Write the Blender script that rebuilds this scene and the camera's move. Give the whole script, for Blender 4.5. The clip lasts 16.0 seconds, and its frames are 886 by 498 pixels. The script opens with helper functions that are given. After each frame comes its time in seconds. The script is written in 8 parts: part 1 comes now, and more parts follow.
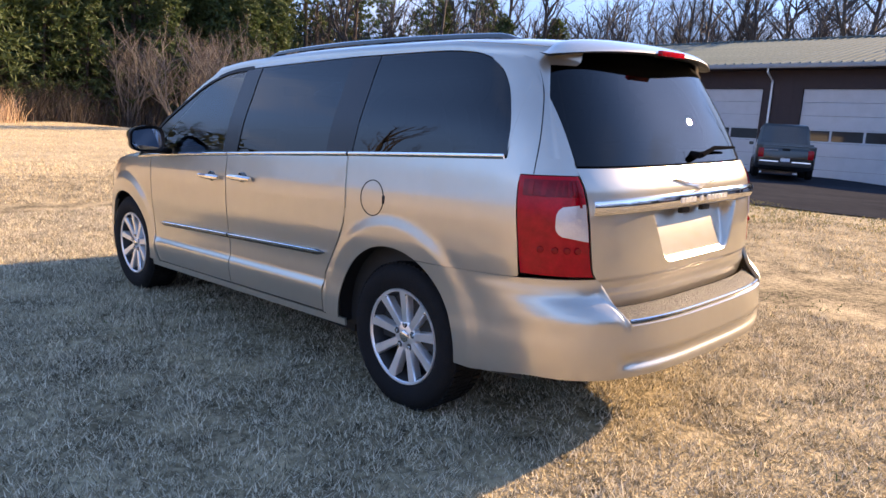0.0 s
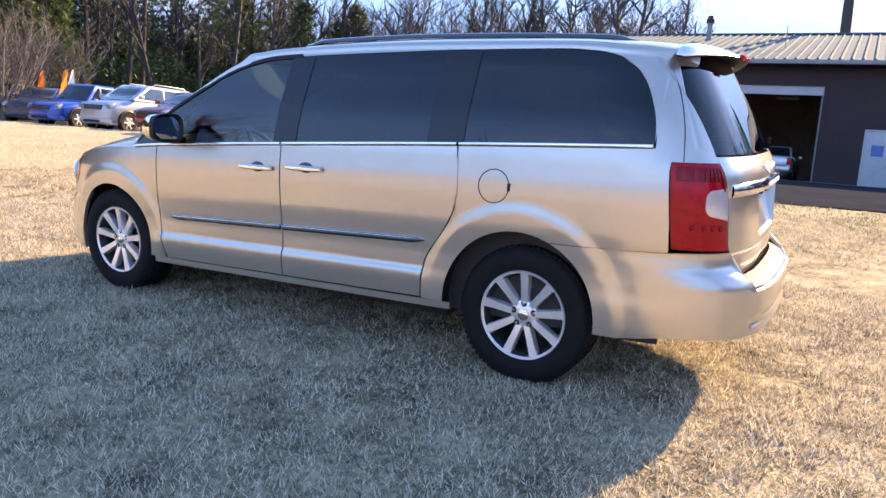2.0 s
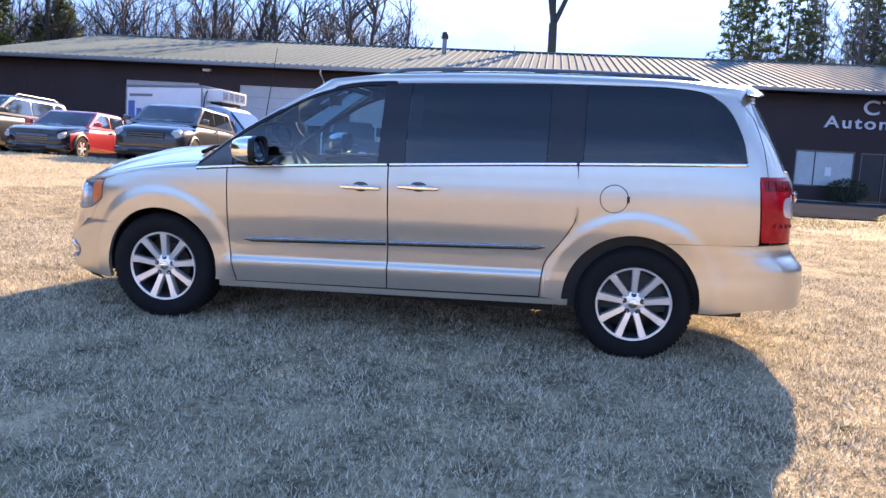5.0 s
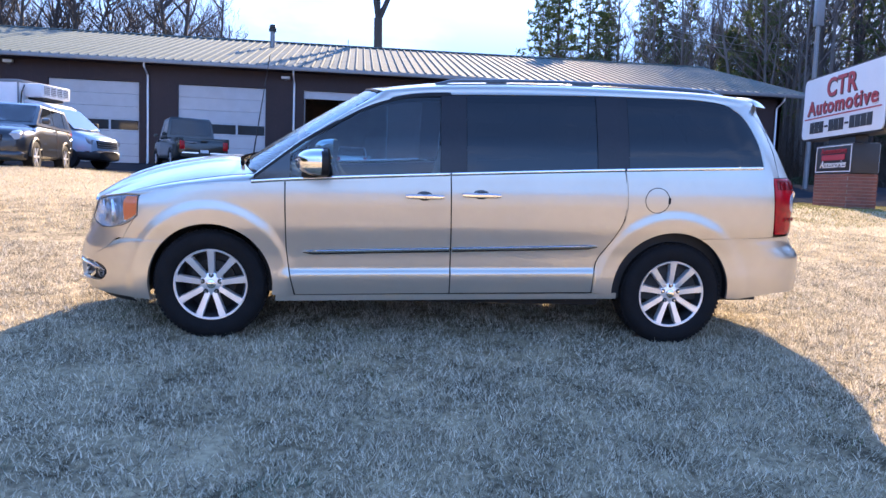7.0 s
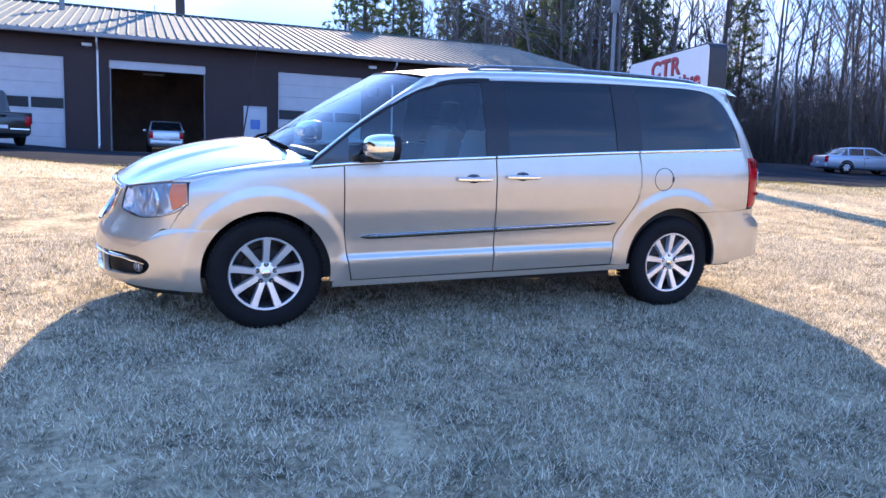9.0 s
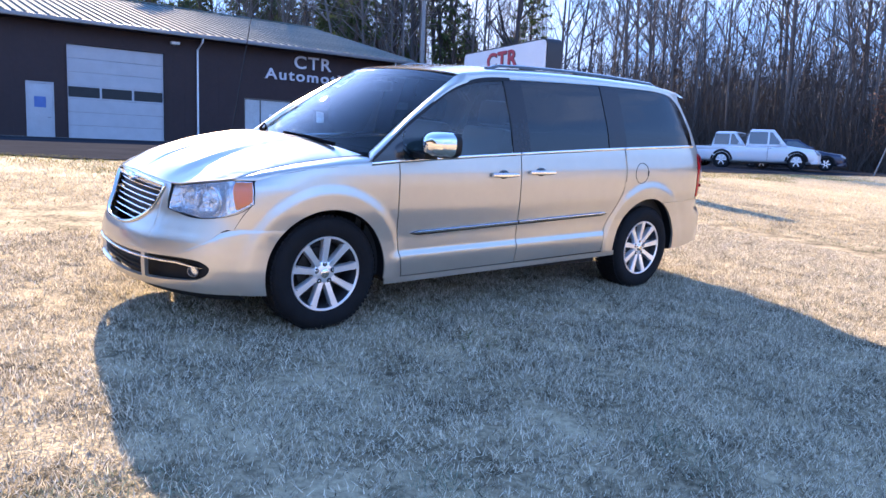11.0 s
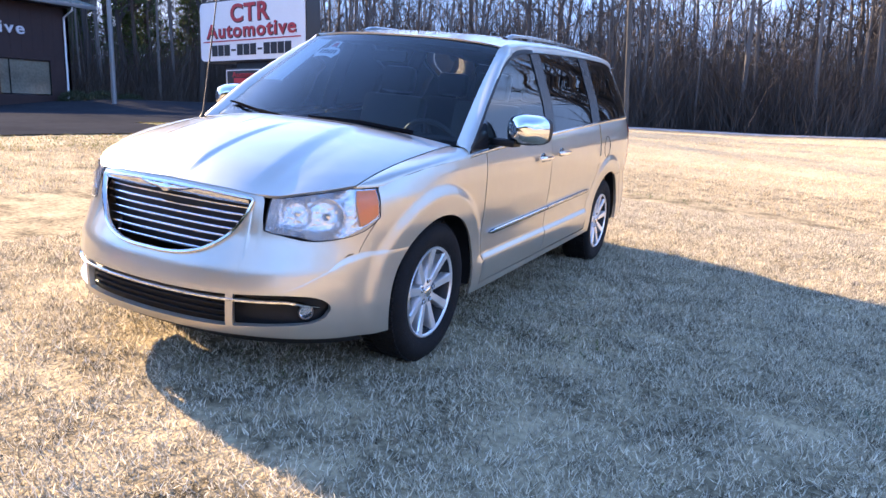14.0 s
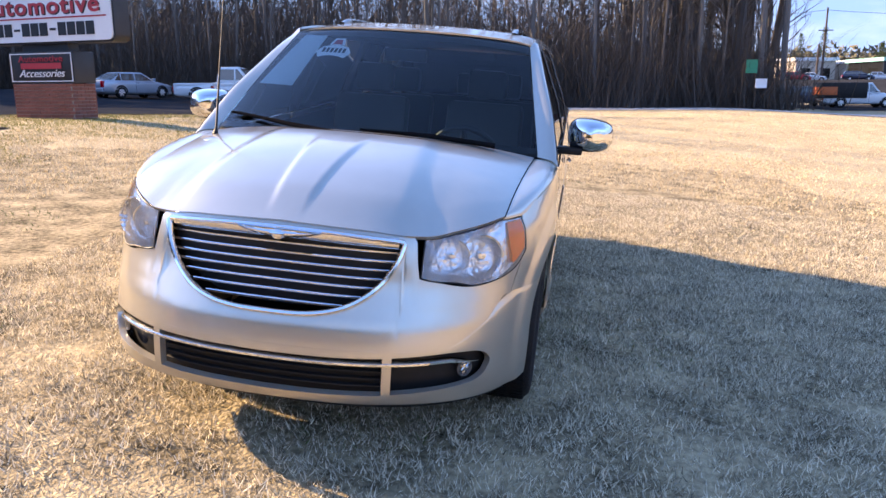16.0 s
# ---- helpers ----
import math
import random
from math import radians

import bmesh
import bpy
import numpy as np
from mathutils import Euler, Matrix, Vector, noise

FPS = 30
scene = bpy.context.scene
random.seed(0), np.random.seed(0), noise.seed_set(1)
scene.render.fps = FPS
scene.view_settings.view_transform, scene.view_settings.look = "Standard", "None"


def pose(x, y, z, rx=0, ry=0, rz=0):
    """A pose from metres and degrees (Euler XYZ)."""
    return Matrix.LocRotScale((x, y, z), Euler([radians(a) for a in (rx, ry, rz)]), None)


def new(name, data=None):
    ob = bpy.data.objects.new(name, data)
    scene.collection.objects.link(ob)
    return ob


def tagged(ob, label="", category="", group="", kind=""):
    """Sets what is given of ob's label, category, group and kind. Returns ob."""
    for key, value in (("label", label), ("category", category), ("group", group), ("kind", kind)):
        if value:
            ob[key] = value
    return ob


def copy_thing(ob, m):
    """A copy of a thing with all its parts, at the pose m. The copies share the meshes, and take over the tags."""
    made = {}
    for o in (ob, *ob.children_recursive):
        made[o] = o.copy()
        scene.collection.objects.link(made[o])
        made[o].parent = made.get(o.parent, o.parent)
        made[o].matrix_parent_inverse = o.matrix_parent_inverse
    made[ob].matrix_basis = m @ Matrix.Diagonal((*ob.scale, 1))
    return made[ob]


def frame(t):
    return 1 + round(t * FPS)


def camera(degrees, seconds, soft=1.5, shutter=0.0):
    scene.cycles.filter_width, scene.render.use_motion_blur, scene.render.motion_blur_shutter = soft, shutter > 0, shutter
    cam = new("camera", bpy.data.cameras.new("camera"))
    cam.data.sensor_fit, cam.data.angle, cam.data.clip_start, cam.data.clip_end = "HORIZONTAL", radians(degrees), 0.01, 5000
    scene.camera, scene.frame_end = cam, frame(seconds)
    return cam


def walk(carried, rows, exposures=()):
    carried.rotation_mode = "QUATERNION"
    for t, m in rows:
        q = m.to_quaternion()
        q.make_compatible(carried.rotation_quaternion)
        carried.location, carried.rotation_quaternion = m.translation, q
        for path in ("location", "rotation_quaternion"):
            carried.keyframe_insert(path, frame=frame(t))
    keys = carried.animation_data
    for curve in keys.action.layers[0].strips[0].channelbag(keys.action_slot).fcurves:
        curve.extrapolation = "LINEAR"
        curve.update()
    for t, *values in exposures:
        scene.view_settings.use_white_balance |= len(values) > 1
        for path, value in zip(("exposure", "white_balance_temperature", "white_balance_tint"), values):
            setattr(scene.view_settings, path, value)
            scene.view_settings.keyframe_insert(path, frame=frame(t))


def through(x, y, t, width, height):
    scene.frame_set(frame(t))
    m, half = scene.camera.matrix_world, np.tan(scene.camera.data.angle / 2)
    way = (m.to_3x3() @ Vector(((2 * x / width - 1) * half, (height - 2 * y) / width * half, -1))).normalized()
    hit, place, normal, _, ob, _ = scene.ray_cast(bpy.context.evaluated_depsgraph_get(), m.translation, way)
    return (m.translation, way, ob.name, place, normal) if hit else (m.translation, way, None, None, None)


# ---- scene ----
cam = camera(61.58, 16.0)
# The lawn falls towards +y; the van stands on it at the origin, its nose to +x. SLOPE carries the lawn's own axes into the upright world.
FALL = 4.45
SLOPE = pose(0, 0, 0, -FALL)
# Exposure and white balance on the way: the picture cools while the camera looks towards the sun.
EXPOSURE = [(0, 1.90, 6250, 21), (3, 2.37, 5980, 21), (5, 2.23, 5800, 21), (9, 2.42, 5200, 20), (12.5, 2.36, 5450, 20), (14.0, 2.46, 5650, 20), (16, 2.12, 5970, 21)]
ROWS = [
    (0, -4.061, 3.135, 1.413, 79.26, -1.53, 225.42),
    (0.5, -3.805, 3.444, 1.414, 79.09, -1.71, 221.32),
    (1, -3.536, 3.718, 1.407, 78.91, -2.10, 217.53),
    (1.5, -3.237, 3.974, 1.379, 78.86, -2.35, 213.42),
    (2, -2.935, 4.257, 1.391, 78.76, -2.36, 209.44),
    (2.5, -2.653, 4.545, 1.396, 78.93, -2.53, 205.55),
    (3, -2.333, 4.752, 1.388, 79.29, -2.59, 201.89),
    (3.5, -2.006, 4.981, 1.391, 79.56, -2.72, 198.33),
    (4, -1.681, 5.138, 1.379, 79.85, -2.68, 194.81),
    (4.5, -1.318, 5.306, 1.393, 80.09, -2.81, 191.33),
    (5, -0.937, 5.465, 1.399, 80.20, -2.98, 187.94),
    (7.5, 1.030, 5.665, 1.432, 80.37, -2.63, 169.75),
    (8, 1.430, 5.595, 1.422, 80.01, -2.75, 165.88),
    (8.5, 1.854, 5.524, 1.424, 79.63, -3.09, 161.94),
    (9, 2.263, 5.432, 1.416, 79.26, -3.34, 158.03),
    (11.5, 4.026, 4.373, 1.393, 78.85, -5.10, 137.53),
    (12, 4.225, 3.991, 1.388, 78.37, -5.31, 133.37),
    (12.5, 4.409, 3.658, 1.385, 77.94, -5.41, 129.41),
    (13, 4.570, 3.279, 1.364, 77.62, -5.23, 125.16),
    (13.5, 4.650, 2.869, 1.374, 77.33, -5.24, 121.13),
    (14, 4.739, 2.495, 1.348, 77.70, -5.10, 117.15),
    (14.5, 4.763, 2.113, 1.334, 77.65, -5.18, 112.97),
    (15, 4.788, 1.724, 1.330, 77.62, -5.09, 108.67),
    (15.5, 4.826, 1.338, 1.354, 77.42, -4.59, 104.57),
    (16, 4.815, 0.978, 1.375, 77.34, -4.18, 100.27),
]
walk(cam, [(t, SLOPE @ pose(*row)) for t, *row in ROWS], EXPOSURE)

# ---- world ----
world = bpy.data.worlds.new("world")
scene.world = world
world.use_nodes = True
wt = world.node_tree
wt.nodes.clear()
SUN_DIR = SLOPE.to_3x3() @ Vector((0.70, 2.45, -1.0))          # the way the light travels
SUN_DIR.normalize()
sun_el = math.asin(-SUN_DIR.z)
w_out = wt.nodes.new("ShaderNodeOutputWorld")
w_bg = wt.nodes.new("ShaderNodeBackground")
w_sky = wt.nodes.new("ShaderNodeTexSky")
w_sky.sky_type = "NISHITA"
w_sky.sun_disc = False
w_sky.sun_elevation = sun_el
w_sky.sun_rotation = math.atan2(-SUN_DIR.x, -SUN_DIR.y)
w_sky.air_density, w_sky.dust_density, w_sky.ozone_density = 0.9, 0.1, 3.0
w_tc = wt.nodes.new("ShaderNodeTexCoord")
w_map = wt.nodes.new("ShaderNodeMapping")
w_map.inputs["Scale"].default_value = (1.0, 1.0, 2.6)
w_n = wt.nodes.new("ShaderNodeTexNoise")
w_n.inputs["Scale"].default_value, w_n.inputs["Detail"].default_value, w_n.inputs["Roughness"].default_value = 2.3, 8, 0.58
w_ramp = wt.nodes.new("ShaderNodeValToRGB")
w_ramp.color_ramp.elements[0].position, w_ramp.color_ramp.elements[1].position = 0.50, 0.70
w_mix = wt.nodes.new("ShaderNodeMix")
w_mix.data_type = "RGBA"
w_mix.inputs["B"].default_value = (2.1, 2.45, 3.1, 1)
wt.links.new(w_tc.outputs["Generated"], w_map.inputs[0])
wt.links.new(w_map.outputs[0], w_n.inputs["Vector"])
wt.links.new(w_n.outputs["Fac"], w_ramp.inputs[0])
# the clouds thin out towards the zenith
w_thin, w_cov = wt.nodes.new("ShaderNodeMapRange"), wt.nodes.new("ShaderNodeMath")
w_thin.interpolation_type = "SMOOTHSTEP"
for key, val in (("From Min", 0.32), ("From Max", 0.75), ("To Min", 1.0), ("To Max", 0.0)):
    w_thin.inputs[key].default_value = val
w_cov.operation = "MULTIPLY"
wt.links.new(w_ramp.outputs[0], w_cov.inputs[0])
wt.links.new(w_thin.outputs["Result"], w_cov.inputs[1])
wt.links.new(w_cov.outputs[0], w_mix.inputs["Factor"])
w_deep = wt.nodes.new("ShaderNodeVectorMath")
w_deep.operation = "SCALE"
w_deep.inputs["Scale"].default_value = 0.80
wt.links.new(w_sky.outputs[0], w_deep.inputs[0])
wt.links.new(w_deep.outputs[0], w_mix.inputs["A"])
# haze and thin cloud low over the horizon
w_sep = wt.nodes.new("ShaderNodeSeparateXYZ")
w_low = wt.nodes.new("ShaderNodeMapRange")
w_low.interpolation_type = "SMOOTHSTEP"
for key, val in (("From Min", 0.12), ("From Max", 0.40), ("To Min", 1.0), ("To Max", 0.0)):
    w_low.inputs[key].default_value = val
w_haze, w_all = wt.nodes.new("ShaderNodeMix"), wt.nodes.new("ShaderNodeMix")
w_haze.data_type = w_all.data_type = "RGBA"
w_haze.inputs["A"].default_value, w_haze.inputs["B"].default_value = (0.85, 1.27, 2.0, 1), (1.85, 2.05, 2.4, 1)
wt.links.new(w_tc.outputs["Generated"], w_sep.inputs[0])
wt.links.new(w_sep.outputs["Z"], w_low.inputs["Value"])
wt.links.new(w_sep.outputs["Z"], w_thin.inputs["Value"])
wt.links.new(w_ramp.outputs[0], w_haze.inputs["Factor"])
wt.links.new(w_low.outputs["Result"], w_all.inputs["Factor"])
wt.links.new(w_mix.outputs["Result"], w_all.inputs["A"])
wt.links.new(w_haze.outputs["Result"], w_all.inputs["B"])
wt.links.new(w_all.outputs["Result"], w_bg.inputs[0])
w_bg.inputs[1].default_value = 0.15
wt.links.new(w_bg.outputs[0], w_out.inputs[0])

sun = new("sun", bpy.data.lights.new("sun", "SUN"))
sun.data.energy, sun.data.angle, sun.data.color = 4.4, radians(0.55), (1.0, 0.71, 0.37)
sun.matrix_world = Matrix.Translation((0, -40, 40)) @ SUN_DIR.to_track_quat("-Z", "Y").to_matrix().to_4x4()


# ---- materials ----
def material(name, color, rough=0.6, metal=0.0, vary=0.18, scale=6.0, bump=0.0, bscale=60.0, color2=None, coat=0.0,
             spec=0.5, island=0.0, piece=0.0, stretch=(1, 1, 1), rvary=0.0, through=0.0, hard=0.0):
    """A principled surface with two scales of noise in its colour, and fine relief."""
    m = bpy.data.materials.new(name)
    m.use_nodes = True
    t = m.node_tree
    b = t.nodes["Principled BSDF"]
    b.inputs["Roughness"].default_value, b.inputs["Metallic"].default_value = rough, metal
    b.inputs["Coat Weight"].default_value, b.inputs["Coat Roughness"].default_value = coat, 0.03
    b.inputs["Specular IOR Level"].default_value = spec
    tc = t.nodes.new("ShaderNodeTexCoord")
    mp = t.nodes.new("ShaderNodeMapping")
    mp.inputs["Scale"].default_value = stretch
    t.links.new(tc.outputs["Object"], mp.inputs[0])
    n1, n2 = t.nodes.new("ShaderNodeTexNoise"), t.nodes.new("ShaderNodeTexNoise")
    for n, s, d in ((n1, scale, 4), (n2, scale * 9, 3)):
        n.inputs["Scale"].default_value, n.inputs["Detail"].default_value = s, d
        t.links.new(mp.outputs[0], n.inputs["Vector"])
    add = t.nodes.new("ShaderNodeMath")
    add.operation = "MULTIPLY_ADD"
    add.inputs[1].default_value, add.inputs[2].default_value = 0.45, 0.0
    t.links.new(n2.outputs["Fac"], add.inputs[0])
    mul = t.nodes.new("ShaderNodeMath")
    mul.operation = "MULTIPLY_ADD"
    mul.inputs[1].default_value = 0.55
    t.links.new(n1.outputs["Fac"], mul.inputs[0])
    t.links.new(add.outputs[0], mul.inputs[2])
    fac = mul.outputs[0]
    for weight, kind, out in ((island, "ShaderNodeNewGeometry", "Random Per Island"), (piece, "ShaderNodeObjectInfo", "Random")):
        if weight:
            g = t.nodes.new(kind)
            mx = t.nodes.new("ShaderNodeMix")
            mx.inputs["Factor"].default_value = weight
            t.links.new(fac, mx.inputs["A"])
            t.links.new(g.outputs[out], mx.inputs["B"])
            fac = mx.outputs["Result"]
    ramp = t.nodes.new("ShaderNodeValToRGB")
    c = Vector(color)
    c2 = Vector(color2) if color2 else c * (1 + vary)
    c1 = c if color2 else c * (1 - vary)
    wide = hard if (island or piece or hard) else 0.3
    ramp.color_ramp.elements[0].position, ramp.color_ramp.elements[1].position = wide, 1 - wide
    ramp.color_ramp.elements[0].color, ramp.color_ramp.elements[1].color = (*c1, 1), (*c2, 1)
    t.links.new(fac, ramp.inputs[0])
    t.links.new(ramp.outputs[0], b.inputs["Base Color"])
    if rvary:
        rm = t.nodes.new("ShaderNodeMapRange")
        rm.inputs["To Min"].default_value, rm.inputs["To Max"].default_value = rough - rvary, rough + rvary
        t.links.new(mul.outputs[0], rm.inputs["Value"])
        t.links.new(rm.outputs["Result"], b.inputs["Roughness"])
    if bump:
        n3 = t.nodes.new("ShaderNodeTexNoise")
        n3.inputs["Scale"].default_value, n3.inputs["Detail"].default_value = bscale, 3
        t.links.new(mp.outputs[0], n3.inputs["Vector"])
        bp = t.nodes.new("ShaderNodeBump")
        bp.inputs["Strength"].default_value, bp.inputs["Distance"].default_value = bump, 0.02
        t.links.new(n3.outputs["Fac"], bp.inputs["Height"])
        t.links.new(bp.outputs[0], b.inputs["Normal"])
    if through:
        # light shines through thin leaves and blades
        tl, ms = t.nodes.new("ShaderNodeBsdfTranslucent"), t.nodes.new("ShaderNodeMixShader")
        ms.inputs[0].default_value = through
        t.links.new(ramp.outputs[0], tl.inputs[0])
        t.links.new(b.outputs[0], ms.inputs[1])
        t.links.new(tl.outputs[0], ms.inputs[2])
        t.links.new(ms.outputs[0], t.nodes["Material Output"].inputs[0])
    return m


def glass(name, tint, rough=0.0, haze=0.0, ior=1.52):
    """A thin tinted pane: clear transmission in its tint, with a mirror-like surface by Fresnel."""
    m = bpy.data.materials.new(name)
    m.use_nodes = True
    t = m.node_tree
    t.nodes.clear()
    out, mix = t.nodes.new("ShaderNodeOutputMaterial"), t.nodes.new("ShaderNodeMixShader")
    tr, gl, fr = t.nodes.new("ShaderNodeBsdfTransparent"), t.nodes.new("ShaderNodeBsdfGlossy"), t.nodes.new("ShaderNodeFresnel")
    tr.inputs[0].default_value = (*tint, 1)
    gl.inputs["Roughness"].default_value = rough
    fr.inputs["IOR"].default_value = ior
    t.links.new(fr.outputs[0], mix.inputs[0])
    t.links.new(tr.outputs[0], mix.inputs[1])
    t.links.new(gl.outputs[0], mix.inputs[2])
    if haze:
        # weathered plastic scatters part of the light
        df, hz = t.nodes.new("ShaderNodeBsdfDiffuse"), t.nodes.new("ShaderNodeMixShader")
        df.inputs[0].default_value = (0.82, 0.83, 0.85, 1)
        hz.inputs[0].default_value = haze
        t.links.new(mix.outputs[0], hz.inputs[1])
        t.links.new(df.outputs[0], hz.inputs[2])
        t.links.new(hz.outputs[0], out.inputs[0])
    else:
        t.links.new(mix.outputs[0], out.inputs[0])
    return m


def car_paint(name, color, metal=0.55, rough=0.33):
    return material(name, color, rough, metal, vary=0.04, scale=1.5, coat=1.0, bump=0.015, bscale=900)


M_PAINT = car_paint("champagne_paint", (0.55, 0.515, 0.44), 0.74, 0.29)
M_BLACK = material("black_plastic", (0.010, 0.010, 0.011), 0.5, spec=0.3, vary=0.3, scale=20, bump=0.05, bscale=300)
M_GLOSSBLACK = material("black_gloss_trim", (0.012, 0.012, 0.014), 0.14, vary=0.2, coat=0.6)
M_RUBBER = material("tyre_rubber", (0.007, 0.007, 0.008), 0.8, spec=0.25, vary=0.35, scale=12, bump=0.25, bscale=120)
M_CHROME = material("chrome", (0.82, 0.82, 0.83), 0.06, 1.0, vary=0.02)
M_ALLOY = material("machined_alloy", (0.88, 0.88, 0.89), 0.30, 0.72, vary=0.06, scale=14, rvary=0.05)
M_ALLOYDARK = material("painted_alloy", (0.20, 0.20, 0.205), 0.35, 0.8, vary=0.2, scale=14)
M_DARKMETAL = material("brake_iron", (0.06, 0.055, 0.05), 0.6, 0.6, vary=0.3, scale=18)
M_GLASS = glass("clear_glass", (0.56, 0.70, 0.73), ior=1.75)
M_SCREEN = glass("windscreen_glass", (0.76, 0.82, 0.83), ior=1.40)
M_PILLAR = material("pillar_film", (0.014, 0.014, 0.017), 0.25, spec=0.4, vary=0.2)
M_WIPER = material("wiper_rubber", (0.008, 0.008, 0.009), 0.9, spec=0.0, vary=0.2)
M_PRIVACY = glass("privacy_glass", (0.022, 0.026, 0.032), ior=1.66)
M_REARGLASS = glass("rear_privacy_glass", (0.022, 0.026, 0.032), ior=1.48)
M_LENS = glass("lamp_lens", (0.95, 0.96, 0.97), haze=0.07)
M_INTERIOR = material("interior_trim", (0.018, 0.018, 0.018), 0.7, vary=0.25, scale=10, bump=0.1, bscale=200)
M_SEAT = material("seat_leather", (0.032, 0.031, 0.030), 0.5, vary=0.15, scale=8, bump=0.1, bscale=150)
M_WHITE = material("white_paint", (0.78, 0.78, 0.77), 0.45, vary=0.06, scale=3)
M_DOORWHITE = material("white_door_steel", (0.46, 0.47, 0.485), 0.42, vary=0.10, scale=2, bump=0.04, bscale=90)
M_SIDING = material("maroon_siding", (0.028, 0.0135, 0.0135), 0.65, vary=0.22, scale=0.7, bump=0.05, bscale=60)
M_ROOF = material("grey_roof_steel", (0.105, 0.138, 0.138), 0.85, 0.0, spec=0.03, vary=0.22, scale=0.5, color2=(0.18, 0.22, 0.215), bump=0.05, bscale=30, rvary=0.12)
M_GUTTER = material("gutter_metal", (0.22, 0.225, 0.23), 0.4, 0.3, vary=0.12, scale=3)
M_ASPHALT = material("asphalt", (0.036, 0.038, 0.043), 0.95, spec=0.0, vary=0.28, scale=0.5, bump=0.4, bscale=90)
M_GRASSFAR = material("sunlit_lawn", (0.28, 0.228, 0.135), 0.95, spec=0.1, color2=(0.53, 0.44, 0.275), hard=0.3, scale=0.7, bump=0.6, bscale=40)
M_GRAVEL = material("pale_road", (0.46, 0.43, 0.40), 0.9, vary=0.25, scale=0.4, bump=0.4, bscale=50)
M_BRICK = material("sign_brick", (0.20, 0.075, 0.05), 0.85, vary=0.35, scale=5, bump=0.2, bscale=60, piece=0.5)
M_MORTAR = material("mortar", (0.30, 0.28, 0.25), 0.9, vary=0.2, scale=8, bump=0.2, bscale=80)
M_SIGNWHITE = material("sign_face", (0.80, 0.80, 0.80), 0.35, vary=0.04, scale=2)
M_SIGNRED = material("sign_red", (0.42, 0.035, 0.045), 0.45, vary=0.12, scale=4)
M_SIGNBLACK = material("sign_black", (0.016, 0.016, 0.018), 0.45, vary=0.3, scale=4)
M_BARK = material("grey_bark", (0.14, 0.125, 0.113), 0.9, vary=0.4, scale=2.5, bump=0.6, bscale=14, stretch=(1, 1, 0.25), piece=0.35)
# darker copies of bark and twigs, the backlit look put into the colour
M_BACKLITBARK = material("backlit_bark", (0.060, 0.052, 0.047), 0.9, vary=0.4, scale=2.5, bump=0.6, bscale=14, stretch=(1, 1, 0.25), piece=0.3)
M_BACKLITTWIG = material("backlit_twigs", (0.060, 0.050, 0.044), 0.9, vary=0.35, scale=2, piece=0.3)
M_TWIG = material("twigs", (0.10, 0.085, 0.074), 0.9, vary=0.35, scale=2, piece=0.4)
M_PINEBARK = material("pine_bark", (0.075, 0.054, 0.043), 0.9, vary=0.4, scale=3, bump=0.6, bscale=12, stretch=(1, 1, 0.3))
M_NEEDLE = material("pine_needles", (0.028, 0.052, 0.018), 0.75, color2=(0.115, 0.155, 0.048), scale=0.7, island=0.6, piece=0.2, through=0.3)
M_BRUSH = material("dry_brush", (0.024, 0.019, 0.015), 0.9, color2=(0.105, 0.080, 0.062), scale=0.6, island=0.6)
M_SCRUB = material("brown_scrub", (0.022, 0.018, 0.014), 0.9, color2=(0.090, 0.070, 0.054), scale=0.6, island=0.6)
M_LEAFRED = material("russet_leaves", (0.16, 0.06, 0.03), 0.8, color2=(0.34, 0.16, 0.08), scale=2, island=0.6)
M_GRASS = material("dormant_lawn", (0.085, 0.069, 0.040), 0.95, spec=0.1, color2=(0.50, 0.41, 0.25), hard=0.36, scale=3.0, bump=1.0, bscale=60)
# mid and far straw carry the sunlit lawn's paleness in their colour
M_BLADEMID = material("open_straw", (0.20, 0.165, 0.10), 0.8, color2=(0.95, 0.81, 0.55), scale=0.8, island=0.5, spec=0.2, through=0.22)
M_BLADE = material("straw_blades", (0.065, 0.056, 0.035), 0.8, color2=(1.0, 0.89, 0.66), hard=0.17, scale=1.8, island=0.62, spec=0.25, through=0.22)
M_DULLGREEN = material("dull_green_blades", (0.050, 0.072, 0.040), 0.75, color2=(0.36, 0.41, 0.28), scale=2.0, island=0.5, spec=0.25, through=0.2)
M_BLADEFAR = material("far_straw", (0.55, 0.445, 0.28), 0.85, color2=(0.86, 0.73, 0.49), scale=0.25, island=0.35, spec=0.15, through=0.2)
M_VERGE = material("verge_blades", (0.14, 0.135, 0.045), 0.8, color2=(0.36, 0.33, 0.13), scale=1.2, island=0.6, spec=0.2, through=0.2)
M_GREEN = material("green_blades", (0.045, 0.070, 0.018), 0.8, color2=(0.15, 0.19, 0.05), scale=1.5, island=0.6, spec=0.25)
M_LITTER = material("leaf_litter", (0.085, 0.060, 0.042), 0.95, color2=(0.17, 0.12, 0.08), scale=0.4, bump=0.7, bscale=12)


# ---- helpers of this scene ----
def place(name, bm, mat, parent=None, label="", m=None, smooth=True, angle=35):
    me = bpy.data.meshes.new(name)
    bm.normal_update()
    bm.to_mesh(me)
    bm.free()
    for k in (mat if isinstance(mat, (list, tuple)) else [mat]):
        me.materials.append(k)
    if smooth:
        me.shade_smooth()
        me.set_sharp_from_angle(angle=radians(angle))
    ob = new(name, me)
    if parent:
        ob.parent = parent
    if m is not None:
        ob.matrix_basis = m
    if label:
        ob["label"] = label
    return ob


